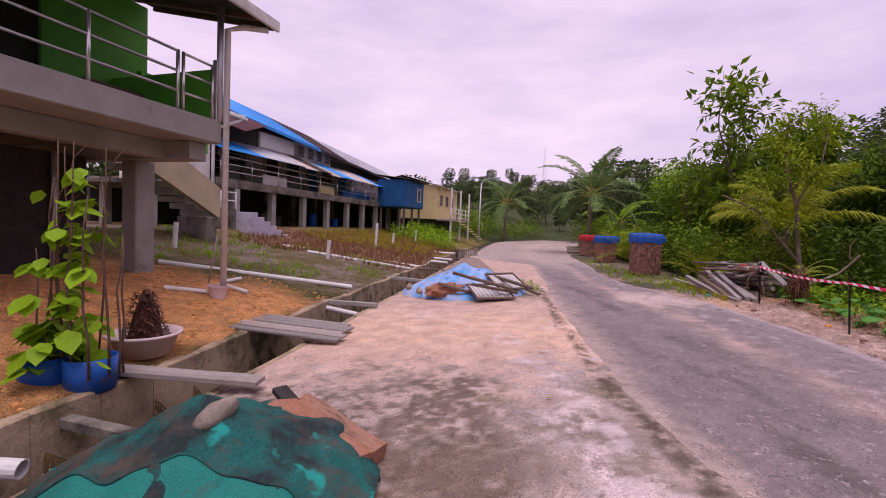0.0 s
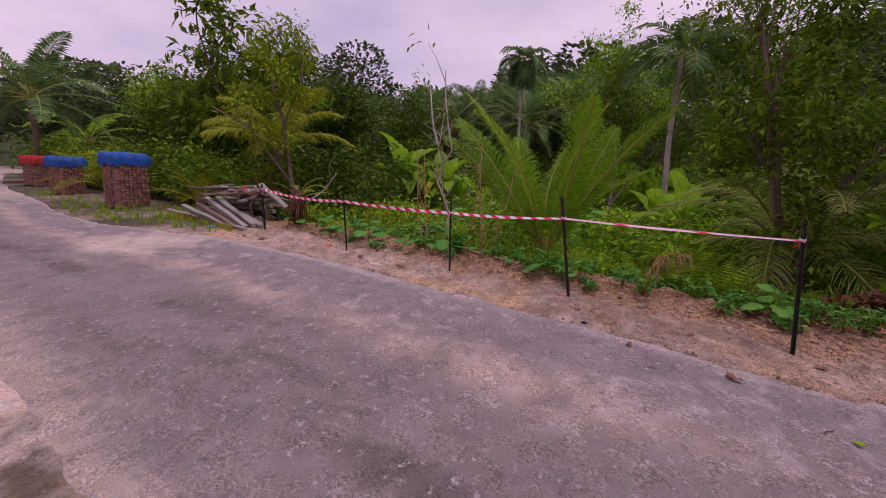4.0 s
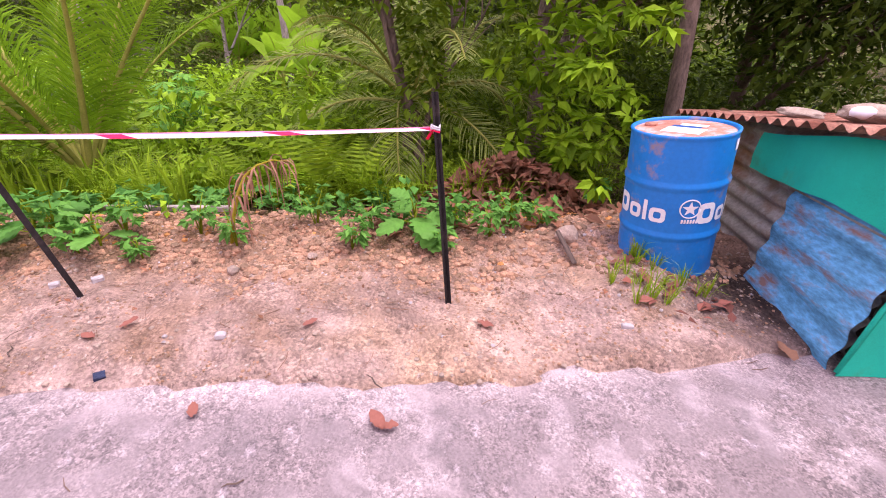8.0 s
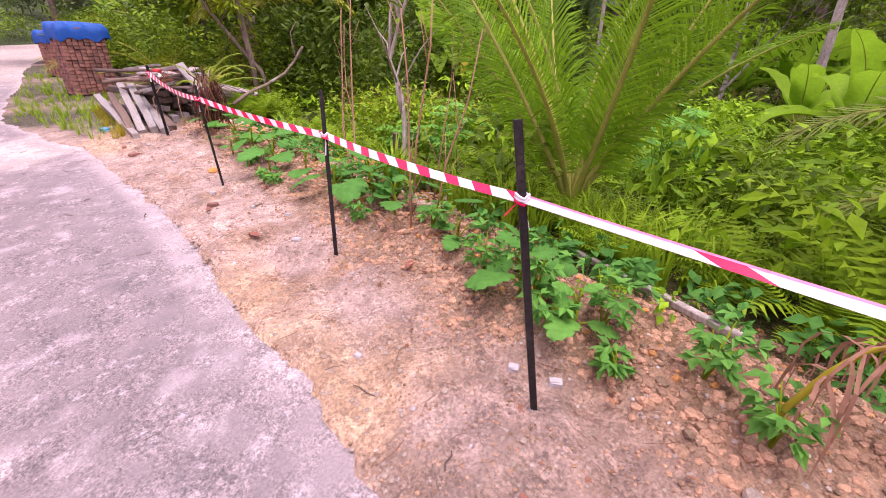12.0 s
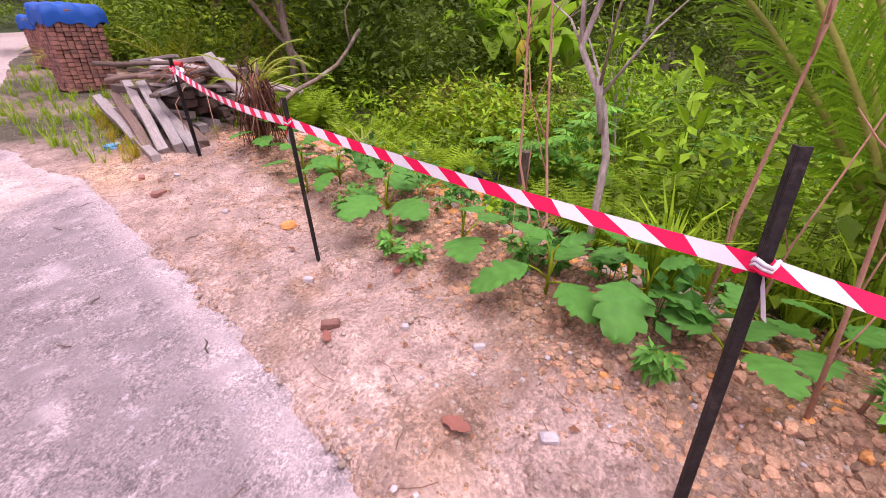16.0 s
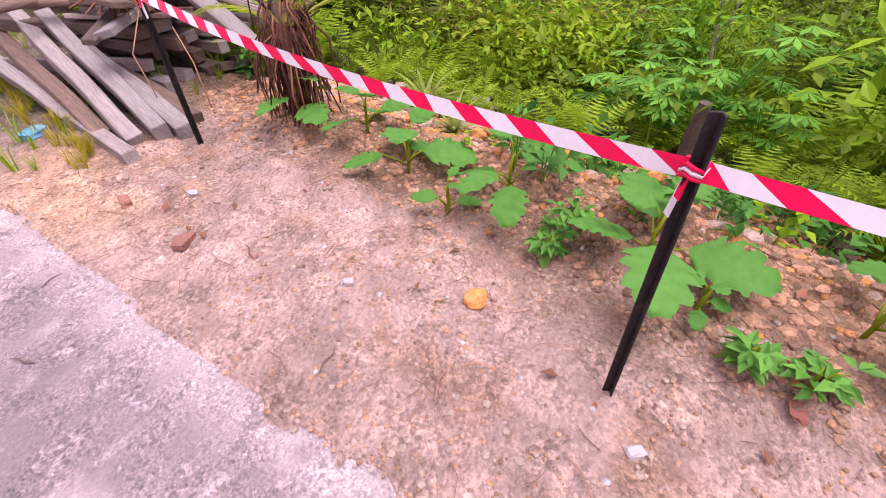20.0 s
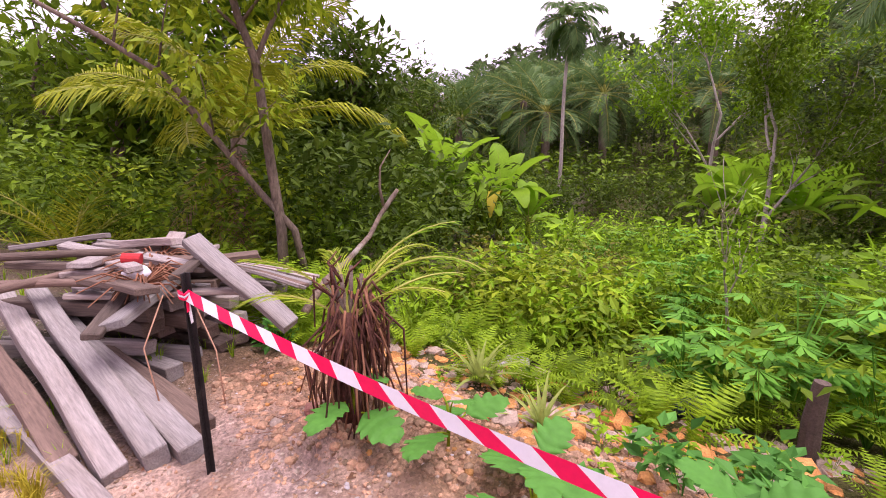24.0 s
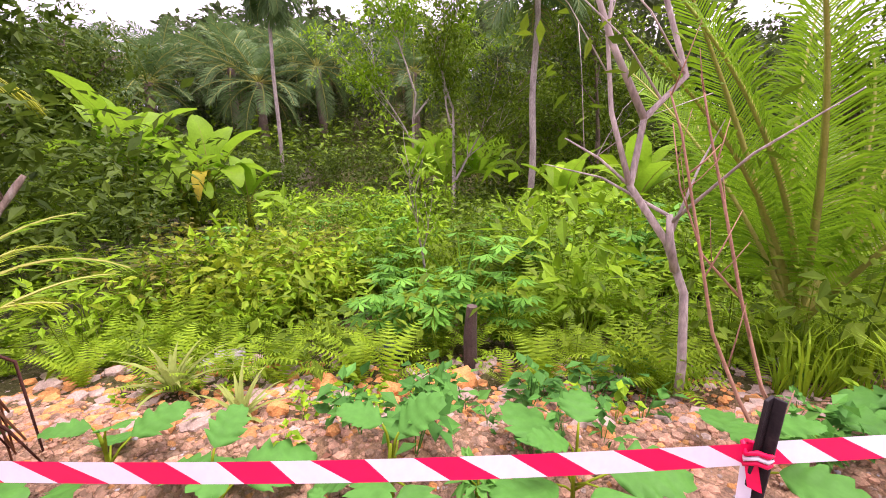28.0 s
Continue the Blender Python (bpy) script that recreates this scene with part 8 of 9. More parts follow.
stuff("ferns", ferns, field(rng, 300, 6.8, 17, -1.5, 13, patch(1.8, 7, 1.2, 301, 0.0), (0.7, 1.4), 0, 405), M_FERN, "dense bright green sword ferns", "ferns", 1)
stuff("ferns", ferns, field(rng, 160, 7.6, 17, -1.5, 13, patch(2.4, 9, 1.2, 305, 0.08), (0.8, 1.6), 0, 407), M_LEAF, "tall darker sword ferns of the clearing", "ferns", 101)
stuff("ferns", ferns, field(rng, 90, 7.2, 10.5, -0.5, 9.6, past(1.75, 2.7), (0.55, 1.0)), M_FERN, "upright sword ferns along the foot of the slope", "ferns", 141)
stuff("ferns", ferns, field(rng, 120, 6.9, 12.5, -0.5, 9.5, patch(1.7, 6, 1.1, 345, 0.05), (0.5, 1.0)), M_FERN, "bright sword ferns of the open clearing", "ferns", 151)
stuff("jungle_grass", tufts, field(rng, 700, 6.9, 13, 0.0, 5.5, patch(1.6, 7, 1.0, 349, -0.1), (0.8, 1.7)), M_GRASS, "bright tall grass of the open clearing", "grass", 152)
stuff("jungle_grass", tufts, field(rng, 900, 11.0, 17.0, 3.5, 8.5, lambda X, Y: np.hypot((X - 14) / 3.0, (Y - 6.3) / 2.2) < 1 + 0.3 * rough(X, Y, 0.8, 351), (1.0, 2.0)), M_GRASS, "tall bright grass in the middle of the clearing", "grass", 156)
stuff("dry_shrubs", bushes, field(rng, 30, 10.4, 13.4, 7.6, 10.2, past(3.0, 8), (0.6, 1.15)), M_OLIVE, "half-dead brown shrubs in the clearing", "shrubs", 142)
stuff("undergrowth", weeds, field(rng, 1150, 6.8, 24, -4, 16, patch(1.75, 16, 1.1, 311, -0.02), (0.6, 1.3), 0, 401), M_LEAF, "dense leafy green undergrowth", "undergrowth", 2)
stuff("undergrowth", bigweeds, field(rng, 560, 8, 24, -4, 16, patch(2.2, 17, 1.2, 315, 0.0), (0.7, 1.5), 0, 403), M_LEAFBRIGHT, "bright broad-leaved undergrowth of the clearing", "undergrowth", 3)
stuff("bushes", bushes, field(rng, 190, 10.5, 24, -4, 16, patch(4.6, 17, 2.0, 321, 0.08), (0.6, 1.5)), M_LEAF, "rounded leafy bushes of the clearing", "bushes", 102)
stuff("bushes", bushes, field(rng, 130, 10, 26, -4, 18, patch(4.5, 19, 2.0, 325, 0.15), (0.9, 2.0)), M_LEAFDARK, "dark rounded bushes of the clearing", "bushes", 103)
stuff("bushes", bushes, field(rng, 170, 12, 26, -2, 16, patch(5.5, 19, 1.8, 329, 0.08), (0.7, 1.7)), M_LEAFBRIGHT, "bright feathery bushes of the clearing", "bushes", 104)
stuff("jungle_grass", tufts, field(rng, 1500, 6.9, 26, -2, 14, patch(1.9, 18, 2.2, 331, 0.02), (0.7, 1.9)), M_GRASS, "lush long grass of the clearing", "grass", 4)
stuff("cassava_plants", cassava, field(rng, 16, 10.5, 16, 3.5, 9.5, past(4.0, 9), (0.8, 1.5)) + [(x, y, ground_at(x, y), 2.0 * x, s, 0) for x, y, s in ((9.1, 6.8, 1.05), (9.4, 6.45, 1.1), (9.3, 7.15, 0.95), (9.75, 6.9, 1.1), (9.15, 6.1, 0.9))], M_CASSAVA, "cassava plants with star-shaped leaves", "cassava", 5)
stuff("weeds", smallweeds, field(rng, 170, 6.0, 8.2, -1, 10, lambda X, Y: (X - post_line(Y) > 0.65) & (X - post_line(Y) < 2.0) & (rough(X, Y, 0.5, 77) > 0.12), (0.6, 1.5)), M_LEAFBLUE, "small green weeds on the loose earth", "weeds", 6)
stuff("weeds", smallweeds, field(rng, 160, 6.0, 8.6, -1, 10, lambda X, Y: (X - post_line(Y) > 0.8) & (X - post_line(Y) < 2.4) & (rough(X, Y, 0.5, 78) > 0.15), (0.4, 0.9)), M_LEAFBRIGHT, "small bright weeds on the loose earth", "weeds", 106)
# the bushes by the timber pile, behind the stacks and along the far lane
stuff("thicket", bushes, field(rng, 430, 7.6, 20, 12.2, 34, lambda X, Y: X > 8.5 + 0.12 * (Y - 12), (1.1, 2.5)), M_LEAF, "dense roadside thicket of mixed shrubs", "thicket", 7)
stuff("thicket", bushes, field(rng, 330, 8, 24, 10.2, 38, lambda X, Y: X > 9.4 + 0.16 * (Y - 12), (1.4, 3.2)), M_LEAFDARK, "dark roadside thicket of mixed shrubs", "thicket", 8)
stuff("thicket", bushes, field(rng, 150, 8.6, 13, 12.2, 32, lambda X, Y: (X > 8.5 + 0.12 * (Y - 12)) & (rough(X, Y, 2.5, 341) > 0.05), (1.0, 2.2)), M_LEAFYELLOW, "yellow-green leafy shrubs along the lane", "thicket", 109)
stuff("thicket", weeds, field(rng, 110, 9.6, 12.6, 7.4, 9.9, lambda X, Y: np.hypot((X - 11.1) / 1.4, (Y - 8.6) / 1.1) < 1, (1.0, 1.9)), M_LEAFYELLOW, "dry yellow-green shrub in the clearing", "thicket", 9)
stuff("thicket", bushes, field(rng, 330, 10.5, 24, -11, 1.2, lambda X, Y: X > 10.4 - 0.1 * Y, (1.1, 2.8)), M_LEAF, "dark thicket behind the drum and shed", "thicket", 10)
stuff("thicket", weeds, field(rng, 800, 8, 40, 36, 72, lambda X, Y: X > road_right(Y) + 1.0, (2.5, 6.5)), M_LEAFDARK, "dark thicket at the lane's far bend", "thicket", 11)
stuff("thicket", weeds, field(rng, 750, -30, 24, 44, 84, lambda X, Y: X < road_left(Y) - 1.2, (3, 7)), M_LEAF, "green thicket beyond the houses", "thicket", 12)
stuff("ferns", ferns, field(rng, 160, 6.6, 9.5, 9.8, 13.5, lambda X, Y: X > 8.2 + 0.1 * (Y - 12), (0.7, 1.4)), M_FERN, "ferns round the timber pile", "ferns", 13)

stuff("slope_shrubs", weeds, field(rng, 900, 24, 62, -14, 42, lambda X, Y: X > 23, (2.5, 6.0)), M_LEAF, "shrubs covering the oil palm slope", "shrubs", 21)
stuff("slope_shrubs", bushes, field(rng, 260, 18, 38, -10, 20, lambda X, Y: X > 21, (1.3, 2.8)), M_LEAFDARK, "dark shrubs at the clearing's end", "shrubs", 22)

stuff("thicket", bushes, field(rng, 60, 7.0, 11.5, -8.5, -2.9, lambda X, Y: X > 6.9, (1.1, 2.2)), M_LEAFDARK, "dark shrubs crowding behind the shed", "thicket", 23)

# yard grass on the houses' side
yard = lambda lo, hi: (lambda X, Y: (drain_left(Y) - X > lo + 0.3 * rough(X, Y, 1.0, 60)) & (drain_left(Y) - X < hi))
stuff("yard_grass", tufts, field(rng, 2900, -9, 1, 14.6, 30, yard(0.3, 6.2), (0.35, 0.7)), M_GRASSDRY, "dry reddish grass of the yard", "grass", 14)
stuff("yard_grass", tufts, field(rng, 1700, -8, 1, 19.5, 33, yard(1.0, 6.2), (0.4, 0.8)), M_GRASSYEL, "yellow grass strip before the houses", "grass", 15)
stuff("yard_grass", tufts, field(rng, 900, -9, 0, 9.6, 16, lambda X, Y: (drain_left(Y) - X > 0.1) & (rough(X, Y, 1.3, 61) + 0.3 * rough(X, Y, 0.4, 62) > 0.05), (0.25, 0.5)), M_GRASS, "short green grass by the drain", "grass", 16)
stuff("drain_grass", tufts, field(rng, 260, -4, 1, -1, 20, lambda X, Y: (X > drain_left(Y) + 0.1) & (X < drain_right(Y) - 0.15) & (rough(X, Y, 0.8, 63) > 0.1), (0.3, 0.7)), M_GRASS, "grass growing in the drain", "grass", 17)
stuff("heap_grass", tufts, field(rng, 330, 0.6, 2.9, 10.6, 14.8, lambda X, Y: np.hypot((X - 1.8) / 0.9, (Y - 12.7) / 2.0) < 1 + 0.3 * rough(X, Y, 0.4, 64), (0.3, 0.6)), M_GRASS, "grass patch behind the rubbish heap", "grass", 18)
stuff("stack_grass", tufts, field(rng, 120, 6.2, 7.2, 9.5, 12.8, lambda X, Y: (np.abs(X - 6.37 - 0.17 * (Y - 9.4)) < 0.12), (0.25, 0.5)), M_GRASSYEL, "yellow-green grass along the fallen beam", "grass", 153)
stuff("stack_grass", tufts, field(rng, 300, 5.6, 8.5, 9.8, 24, lambda X, Y: (X > road_right(Y) + 0.1) & (X < 8.2), (0.3, 0.7)), M_GRASS, "rough grass along the lane's edge", "grass", 19)
stuff("garden_plants", weeds, field(rng, 160, -4, 0.6, 26, 38, lambda X, Y: X > -3.5 + 0.1 * (Y - 26), (1.0, 2.4)), M_LEAFBRIGHT, "leafy garden plants beside the far drain", "garden plants", 20)

# loose earth, stones and litter
def pebble(rng, r, flat=0.7, fine=2):
    bm = bmesh.new()
    bmesh.ops.create_icosphere(bm, subdivisions=fine, radius=r)
    o = Vector((rng.random() * 9, rng.random() * 9, 0))
    for v in bm.verts:
        v.co *= 1 + 0.35 * noise.noise(v.co / r * 1.3 + o)
        v.co.z *= flat
    out = [tuple(v.co) for v in bm.verts], [tuple(v.index for v in f.verts) for f in bm.faces]
    bm.free()
    return out


clods = [pebble(rng, 0.03, 0.7, 1) for _ in range(8)]
berm = lambda X, Y: (X - post_line(Y) > 0.35 + 0.3 * rough(X, Y, 0.6, 50)) & (X - post_line(Y) < 1.7)
crumbs = [pebble(rng, 0.016, 0.8, 1) for _ in range(8)]
stuff("earth_clods", crumbs, field(rng, 21000, 5.2, 8.8, -0.9, 9.8, lambda X, Y: (X - post_line(Y) > 0.22 + 0.4 * rough(X, Y, 0.5, 50)) & (X - post_line(Y) < 1.8), (0.15, 1.05), 0.003), M_CLOD, "crumbled brown earth clods along the verge", "clods", 30)
stuff("earth_clods", clods, field(rng, 420, 5.4, 8.8, -0.9, 9.8, berm, (0.2, 0.8), 0.006), M_ORANGE, "larger orange clods along the verge", "clods", 130)
stuff("earth_clods", crumbs, field(rng, 6500, 5.2, 8.8, -0.9, 9.8, lambda X, Y: (X - post_line(Y) > 0.32 + 0.4 * rough(X, Y, 0.5, 50)) & (X - post_line(Y) < 1.4), (0.8, 2.0), 0.004), M_CLOD, "coarser earth lumps along the verge", "clods", 132)
stuff("laterite_rubble", crumbs, field(rng, 1300, 5.4, 8.8, -0.9, 9.8, lambda X, Y: (X - post_line(Y) > 0.6) & (X - post_line(Y) < 1.9) & (rough(X, Y, 0.9, 58) > -0.1), (0.5, 1.6), 0.004), M_ORANGE, "orange laterite crumbs along the verge", "rubble", 133)
stuff("verge_gravel", crumbs, field(rng, 9000, 4.8, 7.0, -1.0, 9.8, lambda X, Y: (X > road_right(Y) - 0.05) & (X - post_line(Y) < 0.5) & (rough(X, Y, 0.4, 50) > -0.05), (0.08, 0.6), 0.002), M_CLOD, "small gravel crumbs on the sandy verge", "gravel", 31)
stuff("verge_gravel", crumbs, field(rng, 2200, 4.8, 7.2, -1.0, 9.8, lambda X, Y: (X > road_right(Y) - 0.12) & (X - post_line(Y) < 0.7), (0.2, 1.0), 0.002), M_STONE, "pale chips and grit on the sandy verge", "gravel", 131)
stuff("laterite_rubble", clods, field(rng, 1000, 6.5, 9.2, 5.0, 9.6, lambda X, Y: (X - post_line(Y) > 0.9) & (X - post_line(Y) < 2.4), (0.3, 1.7), 0.006), M_ORANGE, "orange laterite rubble sloping to the ferns", "rubble", 32)
stuff("pale_rubble", clods, field(rng, 420, 6.6, 9.4, 4.5, 9.6, lambda X, Y: (X - post_line(Y) > 0.95) & (X - post_line(Y) < 2.6), (0.5, 2.6), 0.01), M_STONE, "pale stones mixed into the laterite slope", "rubble", 39)
stuff("laterite_rubble", clods, field(rng, 1100, -6.5, -2.4, 2.0, 9.6, lambda X, Y: drain_left(Y) - X > 0.2, (0.3, 1.5), 0.005), M_ORANGE, "orange laterite rubble in the yard", "rubble", 33)
stuff("road_grit", clods, field(rng, 900, 1.9, 5.6, -1, 10, lambda X, Y: X < road_right(Y), (0.08, 0.22), -0.045), M_STONE, "loose grit scattered on the asphalt", "gravel", 34)
for k, (x, y, r) in enumerate(((6.24, 5.77, 0.022), (6.02, 6.055, 0.035), (6.5, 7.15, 0.05), (8.26, 6.73, 0.11), (7.86, 7.8, 0.06), (10.1, 8.69, 0.13), (6.0, 1.75, 0.03), (5.95, 2.2, 0.035), (6.19, 8.49, 0.035), (6.36, 9.24, 0.03), (7.15, 9.14, 0.03), (6.1, 0.2, 0.09), (5.76, 0.14, 0.075), (8.1, 7.2, 0.08), (7.9, 6.9, 0.07), (8.3, 7.6, 0.09))):
    big = pebble(random.Random(k), r, 0.75)
    s = mesh_part("stone", *big, M_ORANGE if k in (2, 3, 4, 13, 14, 15, 11) else M_STONE, smooth=k > 99)
    s.matrix_basis = on_land(x, y, 30 * k, r * 0.3)
    tagged(s, "orange laterite stone on the verge" if k in (2, 3, 4, 13, 14, 15, 11) else "pale stone lying on the verge", "stone", "stones on the verge")
dead = [leaf_cloud([((0, 0, 0.012), (1, 0, 0.05))], rng, (0.08, 0.14), 0.55, 0.0, 0.25) for _ in range(6)]
stuff("leaf_litter", dead, field(rng, 420, 4.6, 9, -1.6, 10, lambda X, Y: X > road_right(Y) + 0.25, (0.2, 0.5), -0.004), M_DRYLEAF, "scattered dead brown leaves on the verge", "leaf litter", 35)
stuff("leaf_litter", dead, field(rng, 60, 4.9, 5.6, -0.5, 0.1, lambda X, Y: np.hypot(X - 5.25, Y + 0.22) < 0.36, (0.45, 0.95), -0.012), M_REDLEAF, "curled reddish dead leaves at the drum's foot", "leaf litter", 154)
stuff("drum_grass", tufts, field(rng, 26, 4.95, 5.5, -0.45, 0.15, lambda X, Y: np.hypot(X - 5.3, Y + 0.15) < 0.35, (0.25, 0.55)), M_GRASS, "grass sprouting round the drum's foot", "grass", 155)
stuff("leaf_litter", dead, field(rng, 420, 5.4, 7.9, -1.0, 1.4, lambda X, Y: X - post_line(Y) > 0.7, (0.7, 1.4), -0.01), M_DRYLEAF, "heaped dead leaves beside the drum", "leaf litter", 36)
mound = [(7.2 + 0.55 * math.cos(a) * r, 0.0 + 1.0 * math.sin(a) * r, ground_at(7.2, 0.0) + 0.45 * (1 - r) + 0.03, a * 7, rng.uniform(0.8, 1.5), rng.uniform(-0.9, 0.9)) for a, r in ((rng.random() * 6.28, rng.random() ** 0.6) for _ in range(1000))]
stuff("dead_leaf_heap", dead, mound, M_DRYLEAF, "heap of curled dead leaves behind the drum", "leaf heap", 38)
twigs = [tube_data([(0, 0, 0.008), (0.05, 0.01, 0.010), (0.1, 0.0, 0.008)], [0.003, 0.003, 0.002], 4) for _ in range(2)]
stuff("twig_litter", twigs, field(rng, 130, 2.2, 7.2, -1, 10, lambda X, Y: X < post_line(Y) + 0.9, (0.3, 0.9), -0.045), M_WOODDARK, "dry twigs scattered on the asphalt edge", "twigs", 37)
straw = [tube_data([(0, 0, 0.006), (0.05, 0.012, 0.012), (0.11, 0.0, 0.006)], [0.0016, 0.0016, 0.001], 3, False) for _ in range(2)]
stuff("straw_litter", straw, field(rng, 1100, 5.0, 8.2, -1, 10, lambda X, Y: (X > road_right(Y) + 0.05) & (X < post_line(Y) + 1.6), (0.3, 1.3), 0.0), M_DRYPALM, "dry straw and rootlets on the loose earth", "straw", 137)
stuff("pale_chips", crumbs, field(rng, 420, 5.0, 8.0, -1, 10, lambda X, Y: (X > road_right(Y) + 0.05) & (X < post_line(Y) + 1.2), (0.3, 0.9), 0.003), M_GREYWALL, "pale shell and plaster chips on the verge", "chips", 138)
bm = bmesh.new()
bmesh.ops.create_icosphere(bm, subdivisions=2, radius=0.12)
for v in bm.verts:
    v.co = Vector((v.co.x, v.co.y * 1.2, v.co.z * 0.7)) * (1 + 0.5 * noise.noise(v.co * 12))
bag = part("plastic_bag", bm, M_BAG)
bag.matrix_basis = on_land(8.92, 7.15, 0, 0.06)
tagged(bag, "dark blue plastic bag caught in the ferns", "plastic bag")

# single leaves, chips, bricks and sticks lying on the lane and the verge
def fallen_leaf(x, y, size, turn, mat, label, up=0.0):
    rng = random.Random(int(x * 100 + y * 10))
    n, v, f = 8, [], []
    for i in range(n + 1):
        u = i / n
        w = 0.27 * size * math.sin(math.pi * (0.04 + 0.94 * u)) ** 0.7 * rng.uniform(0.75, 1.1)
        for c in (-1, 0, 1):
            v.append((size * (u - 0.5), w * c, 0.012 + 0.35 * size * (u - 0.5) ** 2 + 0.5 * abs(c) * w * rng.uniform(0.4, 1.3) + 0.06 * size * rng.uniform(-1, 1)))
    for i in range(n):
        f += [(3 * i + c, 3 * i + c + 1, 3 * i + c + 4, 3 * i + c + 3) for c in range(2)]
    ob = mesh_part("fallen_leaf", v, f, mat, smooth=True)
    ob.matrix_basis = on_land(x, y, turn, up)
    return tagged(ob, label, "leaf", "fallen leaves")


for x, y, size, turn, up in ((4.74, 1.49, 0.11, 20, 0.05), (4.70, 1.45, 0.08, 80, 0.055), (5.54, 2.61, 0.09, 140, 0), (5.46, 2.75, 0.08, 60, 0), (6.31, 4.07, 0.10, 30, 0), (6.52, 6.12, 0.10, 15, 0), (5.94, 5.27, 0.11, 100, 0), (5.93, 5.97, 0.08, 60, 0), (4.68, -0.48, 0.14, -20, 0), (5.1, 3.2, 0.09, 70, 0), (4.95, 2.2, 0.08, 10, 0.05), (5.15, 0.9, 0.09, 50, 0), (5.35, 1.75, 0.08, 120, 0)):
    fallen_leaf(x, y, size, turn, M_REDLEAF if size != 0.14 else M_DRYPALM, "curled dead leaf lying on the ground", up)
fallen_leaf(4.21, 0.92, 0.07, 40, M_LEAFBRIGHT, "fresh green leaf dropped on the asphalt", 0.05)
fallen_leaf(1.04, 4.13, 0.06, 10, M_GRASSYEL, "yellow leaf lying on the concrete", 0.06)


def lump(name, x, y, sx, sy, sz, turn, mat, label, category, group=""):
    rng = random.Random(int(x * 91 + y * 37))
    bm = box(bmesh.new(), -sx / 2, -sy / 2, -0.2 * sz, sx / 2, sy / 2, 0.8 * sz, min(sx, sy, sz) * 0.18)
    for v in bm.verts:
        v.co += Vector((rng.uniform(-1, 1) * sx, rng.uniform(-1, 1) * sy, rng.uniform(-1, 1) * sz)) * 0.08
    ob = part(name, bm, mat)
    ob.matrix_basis = on_land(x, y, turn)
    return tagged(ob, label, category, group)


for x, y, sx, sy, turn in ((6.17, 8.44, 0.10, 0.06, 25), (6.24, 9.02, 0.09, 0.05, 70), (6.15, 8.42, 0.05, 0.04, 10), (5.99, 6.02, 0.08, 0.05, 140), (7.3, 9.05, 0.08, 0.06, 40)):
    lump("brick_fragment", x, y, sx, sy, 0.035, turn, M_BRICK, "broken red brick piece half sunk in sand", "brick", "brick fragments on the verge")
for x, y, sx, sy in ((6.2, 6.5, 0.055, 0.035), (6.2, 5.76, 0.03, 0.03), (6.32, 5.44, 0.05, 0.03), (6.11, 5.0, 0.06, 0.04), (5.34, 2.16, 0.045, 0.035), (6.02, 2.93, 0.06, 0.04), (4.96, 0.22, 0.06, 0.03), (5.95, 3.1, 0.05, 0.04), (9.23, 8.44, 0.22, 0.14), (9.1, 8.6, 0.14, 0.1), (8.19, 4.21, 0.16, 0.08), (5.62, 3.75, 0.04, 0.03), (6.3, 7.6, 0.04, 0.03), (6.42, 8.7, 0.05, 0.04)):
    lump("pale_stone", x, y, sx, sy, min(sx, sy) * 0.8, 50 * x, M_GREYWALL, "pale angular stone chip on the loose earth", "stone", "pale chips on the verge")
lump("bottle_cap", 5.225, 2.63, 0.05, 0.045, 0.02, 20, M_BAG, "dark plastic cap at the asphalt's edge", "cap")
lump("plastic_scrap", 6.40, 10.28, 0.16, 0.1, 0.05, 30, M_BLUESHEET, "crumpled blue-grey plastic scrap beside the timber", "plastic scrap")
board("plank", gz(5.78, 0.20, 0.08), gz(5.49, 0.22, 0.03), 0.03, 0.02, M_WOODDARK, "short grey plank end leaning on the stones", "plank")
board("fallen_pole", gz(6.80, 2.35, 0.10), gz(7.55, 3.55, 0.10), 0.05, 0.04, M_PALEBARK, "pale fallen pole lying behind the loose earth", "pole")
for k, (x, y, n, turn, up) in enumerate(((5.77, 7.84, 0.13, 60, 0.0), (4.28, 1.03, 0.10, -40, 0.05), (5.43, 3.04, 0.08, 20, 0), (5.5, 8.4, 0.09, 110, 0.05), (5.4, 7.2, 0.07, 40, 0.05), (5.6, 6.4, 0.10, 70, 0.05), (5.2, 6.9, 0.06, 130, 0.05), (5.48, 3.54, 0.12, 100, 0), (6.0, 7.45, 0.1, 10, 0), (6.25, 8.1, 0.11, 65, 0), (4.9, 1.48, 0.10, 30, 0.05), (4.6, 2.0, 0.07, 100, 0.05), (1.3, 5.2, 0.1, 20, 0.06), (0.6, 6.1, 0.08, 70, 0.06), (-0.2, 5.5, 0.1, 130, 0.06))):
    tw = mesh_part("twig", *tube_data([(-n / 2, 0, 0.006), (-n / 6, 0.008, 0.010), (n / 4, -0.004, 0.008), (n / 2, 0.004, 0.012)], [0.003, 0.0035, 0.003, 0.002], 6), M_WOODDARK, smooth=True)
    tw.matrix_basis = on_land(x, y, turn, up)
    tagged(tw, "dry dark twig lying on the ground", "twig", "fallen twigs")


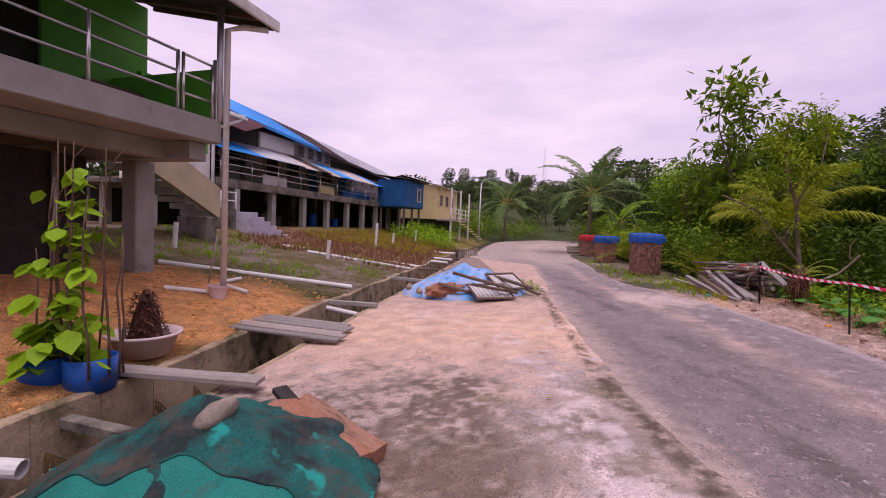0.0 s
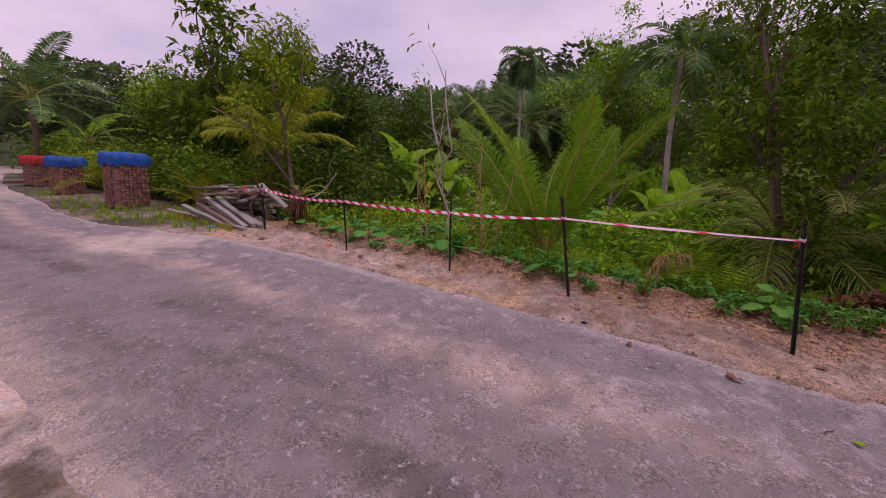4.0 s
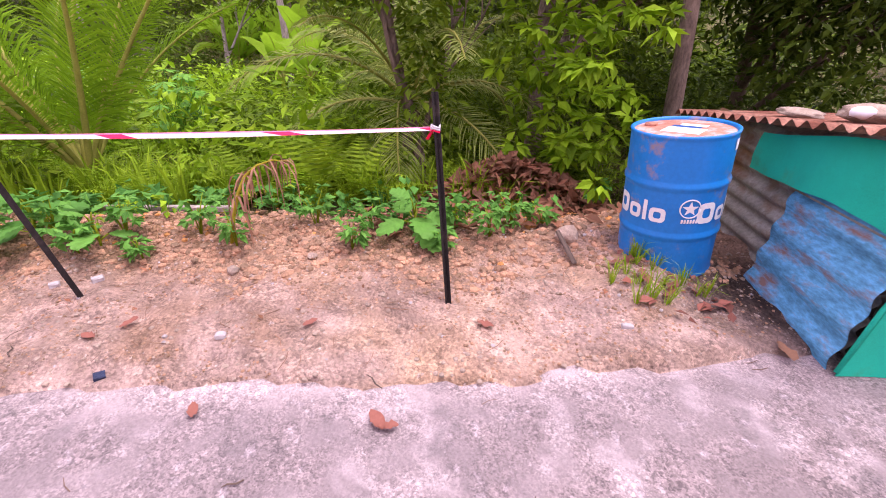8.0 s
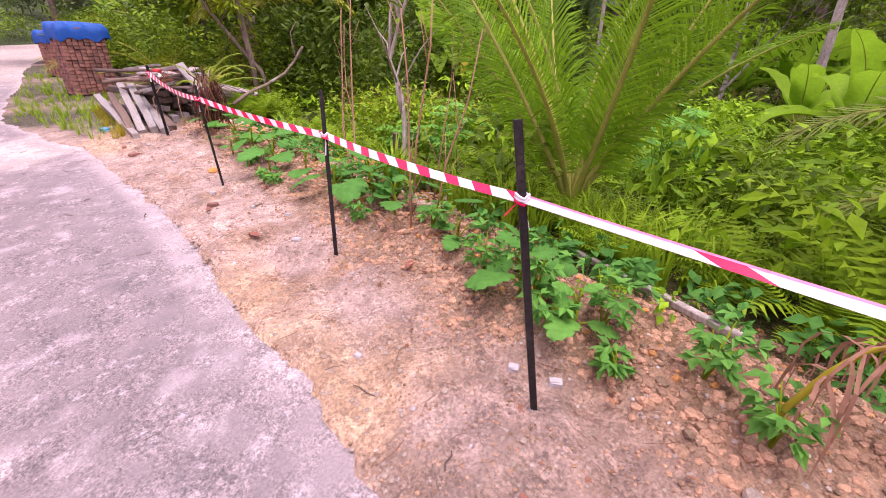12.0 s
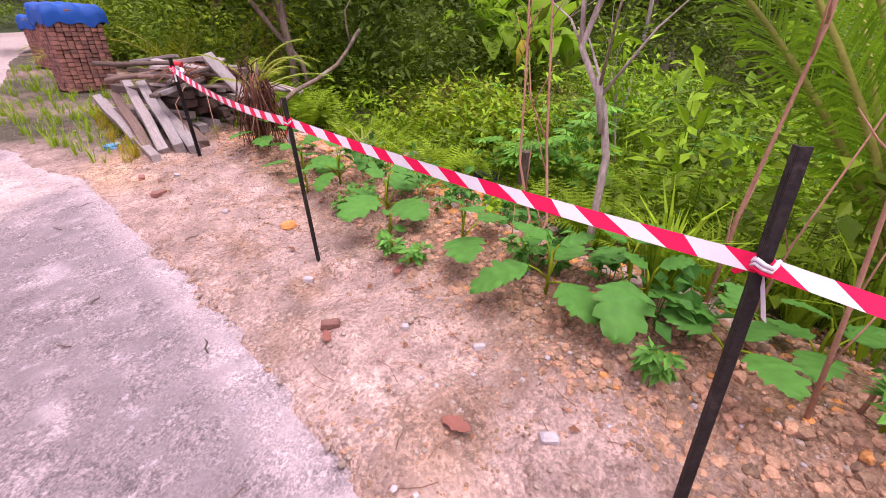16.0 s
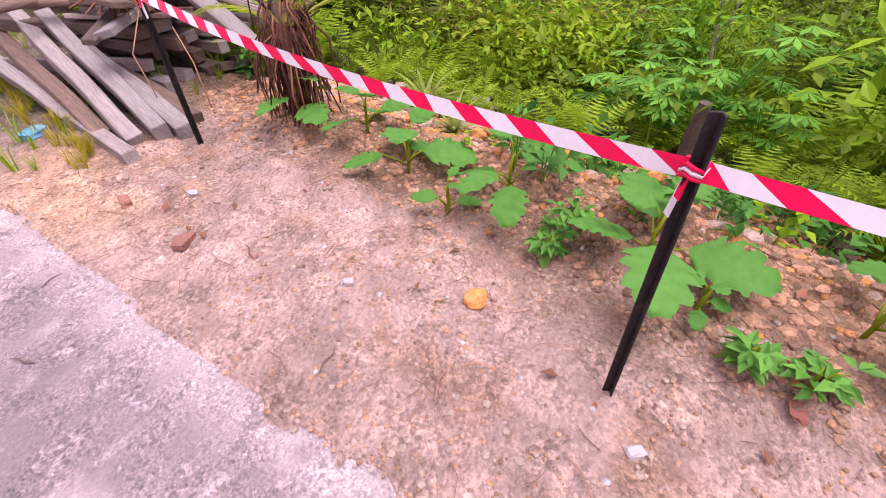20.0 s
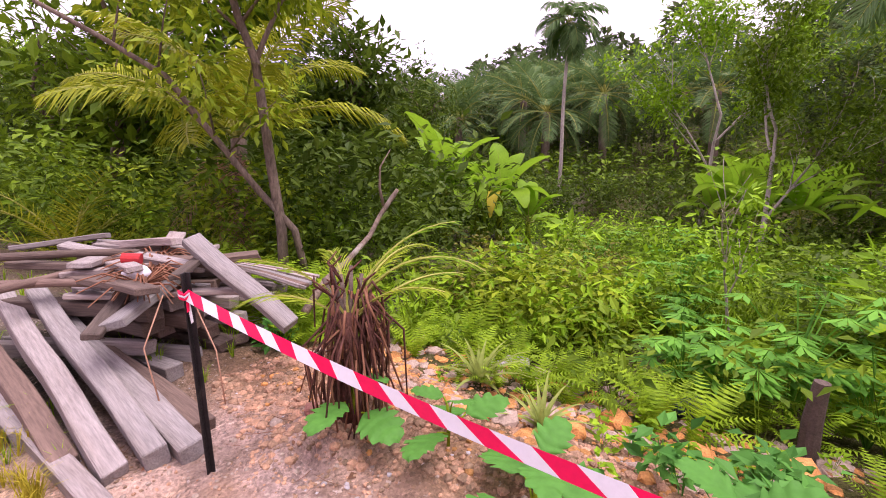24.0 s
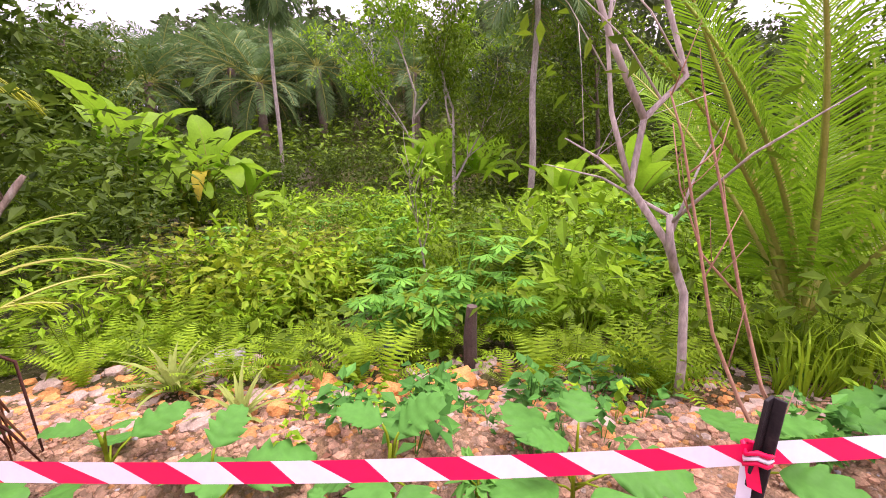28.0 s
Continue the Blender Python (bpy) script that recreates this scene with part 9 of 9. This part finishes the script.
def rosette(x, y, size, seed):
    """A spiky pineapple-like plant of stiff narrow arching blades."""
    rng = random.Random(seed)
    t = thing("spiky_plant", on_land(x, y), "spiky grey-green rosette of stiff pointed leaves", "plant", "spiky rosettes")
    for k in range(22):
        a, e = k * 2.4, radians(75 - 2.6 * k)
        L = size * rng.uniform(0.7, 1.1)
        d, side = Vector((math.cos(a), math.sin(a), 0)), Vector((-math.sin(a), math.cos(a), 0))
        p, v = Vector((0, 0, 0.02)), []
        for i in range(6):
            w = 0.022 * size / 0.4 * (1 - (i / 5) ** 1.6) + 0.0008
            v += [tuple(p - side * w + Vector((0, 0, w * 0.5))), tuple(p), tuple(p + side * w + Vector((0, 0, w * 0.5)))]
            g = e - 0.9 * (i / 5) ** 1.5
            p = p + (d * math.cos(g) + Vector((0, 0, math.sin(g)))) * L / 5
        f = [(3 * i + c, 3 * i + c + 1, 3 * i + c + 4, 3 * i + c + 3) for i in range(5) for c in range(2)]
        mesh_part("blade", v, f, M_PALMGREY, t)
    return t


rosette(8.35, 8.5, 0.42, 1)
rosette(7.83, 7.97, 0.30, 2)

# ---- oil palms and woods of the hills ----
rng = random.Random(44)
first = palm("oil_palm", pose(36.7, 15.3, ground_at(36.7, 15.3)), "oil palm with a full dark green crown", 201, 5.4, 0.3, 26, 3.7, 1.0, M_PALMDARK, (84, -40), 62, 30, droop=0.6, group="oil palms on the slope", dead=5, split=False, wide=2.2)
spots = [(37.6, 9.8), (41.7, 5.7), (45.4, 26.6), (47.6, 21.2), (33.0, 12.4), (34.5, 19.5), (36, 4), (38, 20), (40, 12), (43, 15), (45, 9), (39, -3), (46, 17), (50, 12), (50, 17), (40, 25), (42, 30), (50, 26), (36, 29), (53, 8), (55, 20), (50, 0), (44, -6), (58, 14), (56, 28), (48, 36), (60, 4), (48, 31), (62, 21)]
for x, y in spots:
    x, y = x + rng.uniform(-0.5, 0.5), y + rng.uniform(-0.5, 0.5)
    copy_thing(first, pose(x, y, ground_at(x, y) - 0.3 + rng.uniform(-0.6, 0.6), rng.uniform(-4, 4), rng.uniform(-4, 4), rng.uniform(0, 360)))


def wood_tree(rng, high, wide, clumps, leaf=(0.7, 1.3)):
    spots = []
    for k in range(clumps):
        a, z = rng.random() * 6.28, rng.random()
        r = wide * math.sqrt(max(0, 1 - (z * 1.7 - 0.9) ** 2)) * rng.uniform(0.6, 1.05)
        spots.append(((r * math.cos(a), r * math.sin(a), high * (0.3 + 0.7 * z)), (math.cos(a), math.sin(a), 0.4)))
    v, f = leaf_cloud(spots, rng, leaf, 0.6, 0.2)
    sv, sf = tube_data([(0, 0, -1), (0.1, 0, high * 0.6)], [0.2, 0.1], 5, False)
    k = len(v)
    return v + [list(p) for p in sv], f + [[i + k for i in q] for q in sf]


kinds = [wood_tree(rng, rng.uniform(8, 12), rng.uniform(2.6, 3.8), 420) for _ in range(4)]
places = field(rng, 120, 22, 110, -60, 70, lambda X, Y: (X > 60) | (Y < -8) | (Y > 34), (0.8, 1.3))
places += field(rng, 30, 24, 40, -16, -2, lambda X, Y: X > 24, (0.45, 0.75))
places += field(rng, 70, 30, 62, -12, 40, lambda X, Y: X > 36, (0.35, 0.6))
places += field(rng, 360, -90, 170, 80, 280, lambda X, Y: Y > 80, (0.55, 1.0))
places += field(rng, 60, 14, 70, 45, 90, lambda X, Y: X > 16 + 0.6 * (Y - 45), (0.7, 1.1))
places += field(rng, 25, -60, -5, 60, 95, lambda X, Y: X < 2, (0.7, 1.0))
close = lambda p: math.hypot(p[0], p[1]) < 62
stuff("far_woods", kinds, [p for p in places if not close(p)], M_WOODS, "dark wooded hills beyond the houses and jungle", "woods", 40)
fine_kinds = [wood_tree(rng, rng.uniform(8, 12), rng.uniform(2.6, 3.8), 1700, (0.30, 0.55)) for _ in range(3)]
stuff("edge_woods", fine_kinds, [p for p in places if close(p)], M_WOODS, "dark leafy woods round the clearing", "woods", 43)
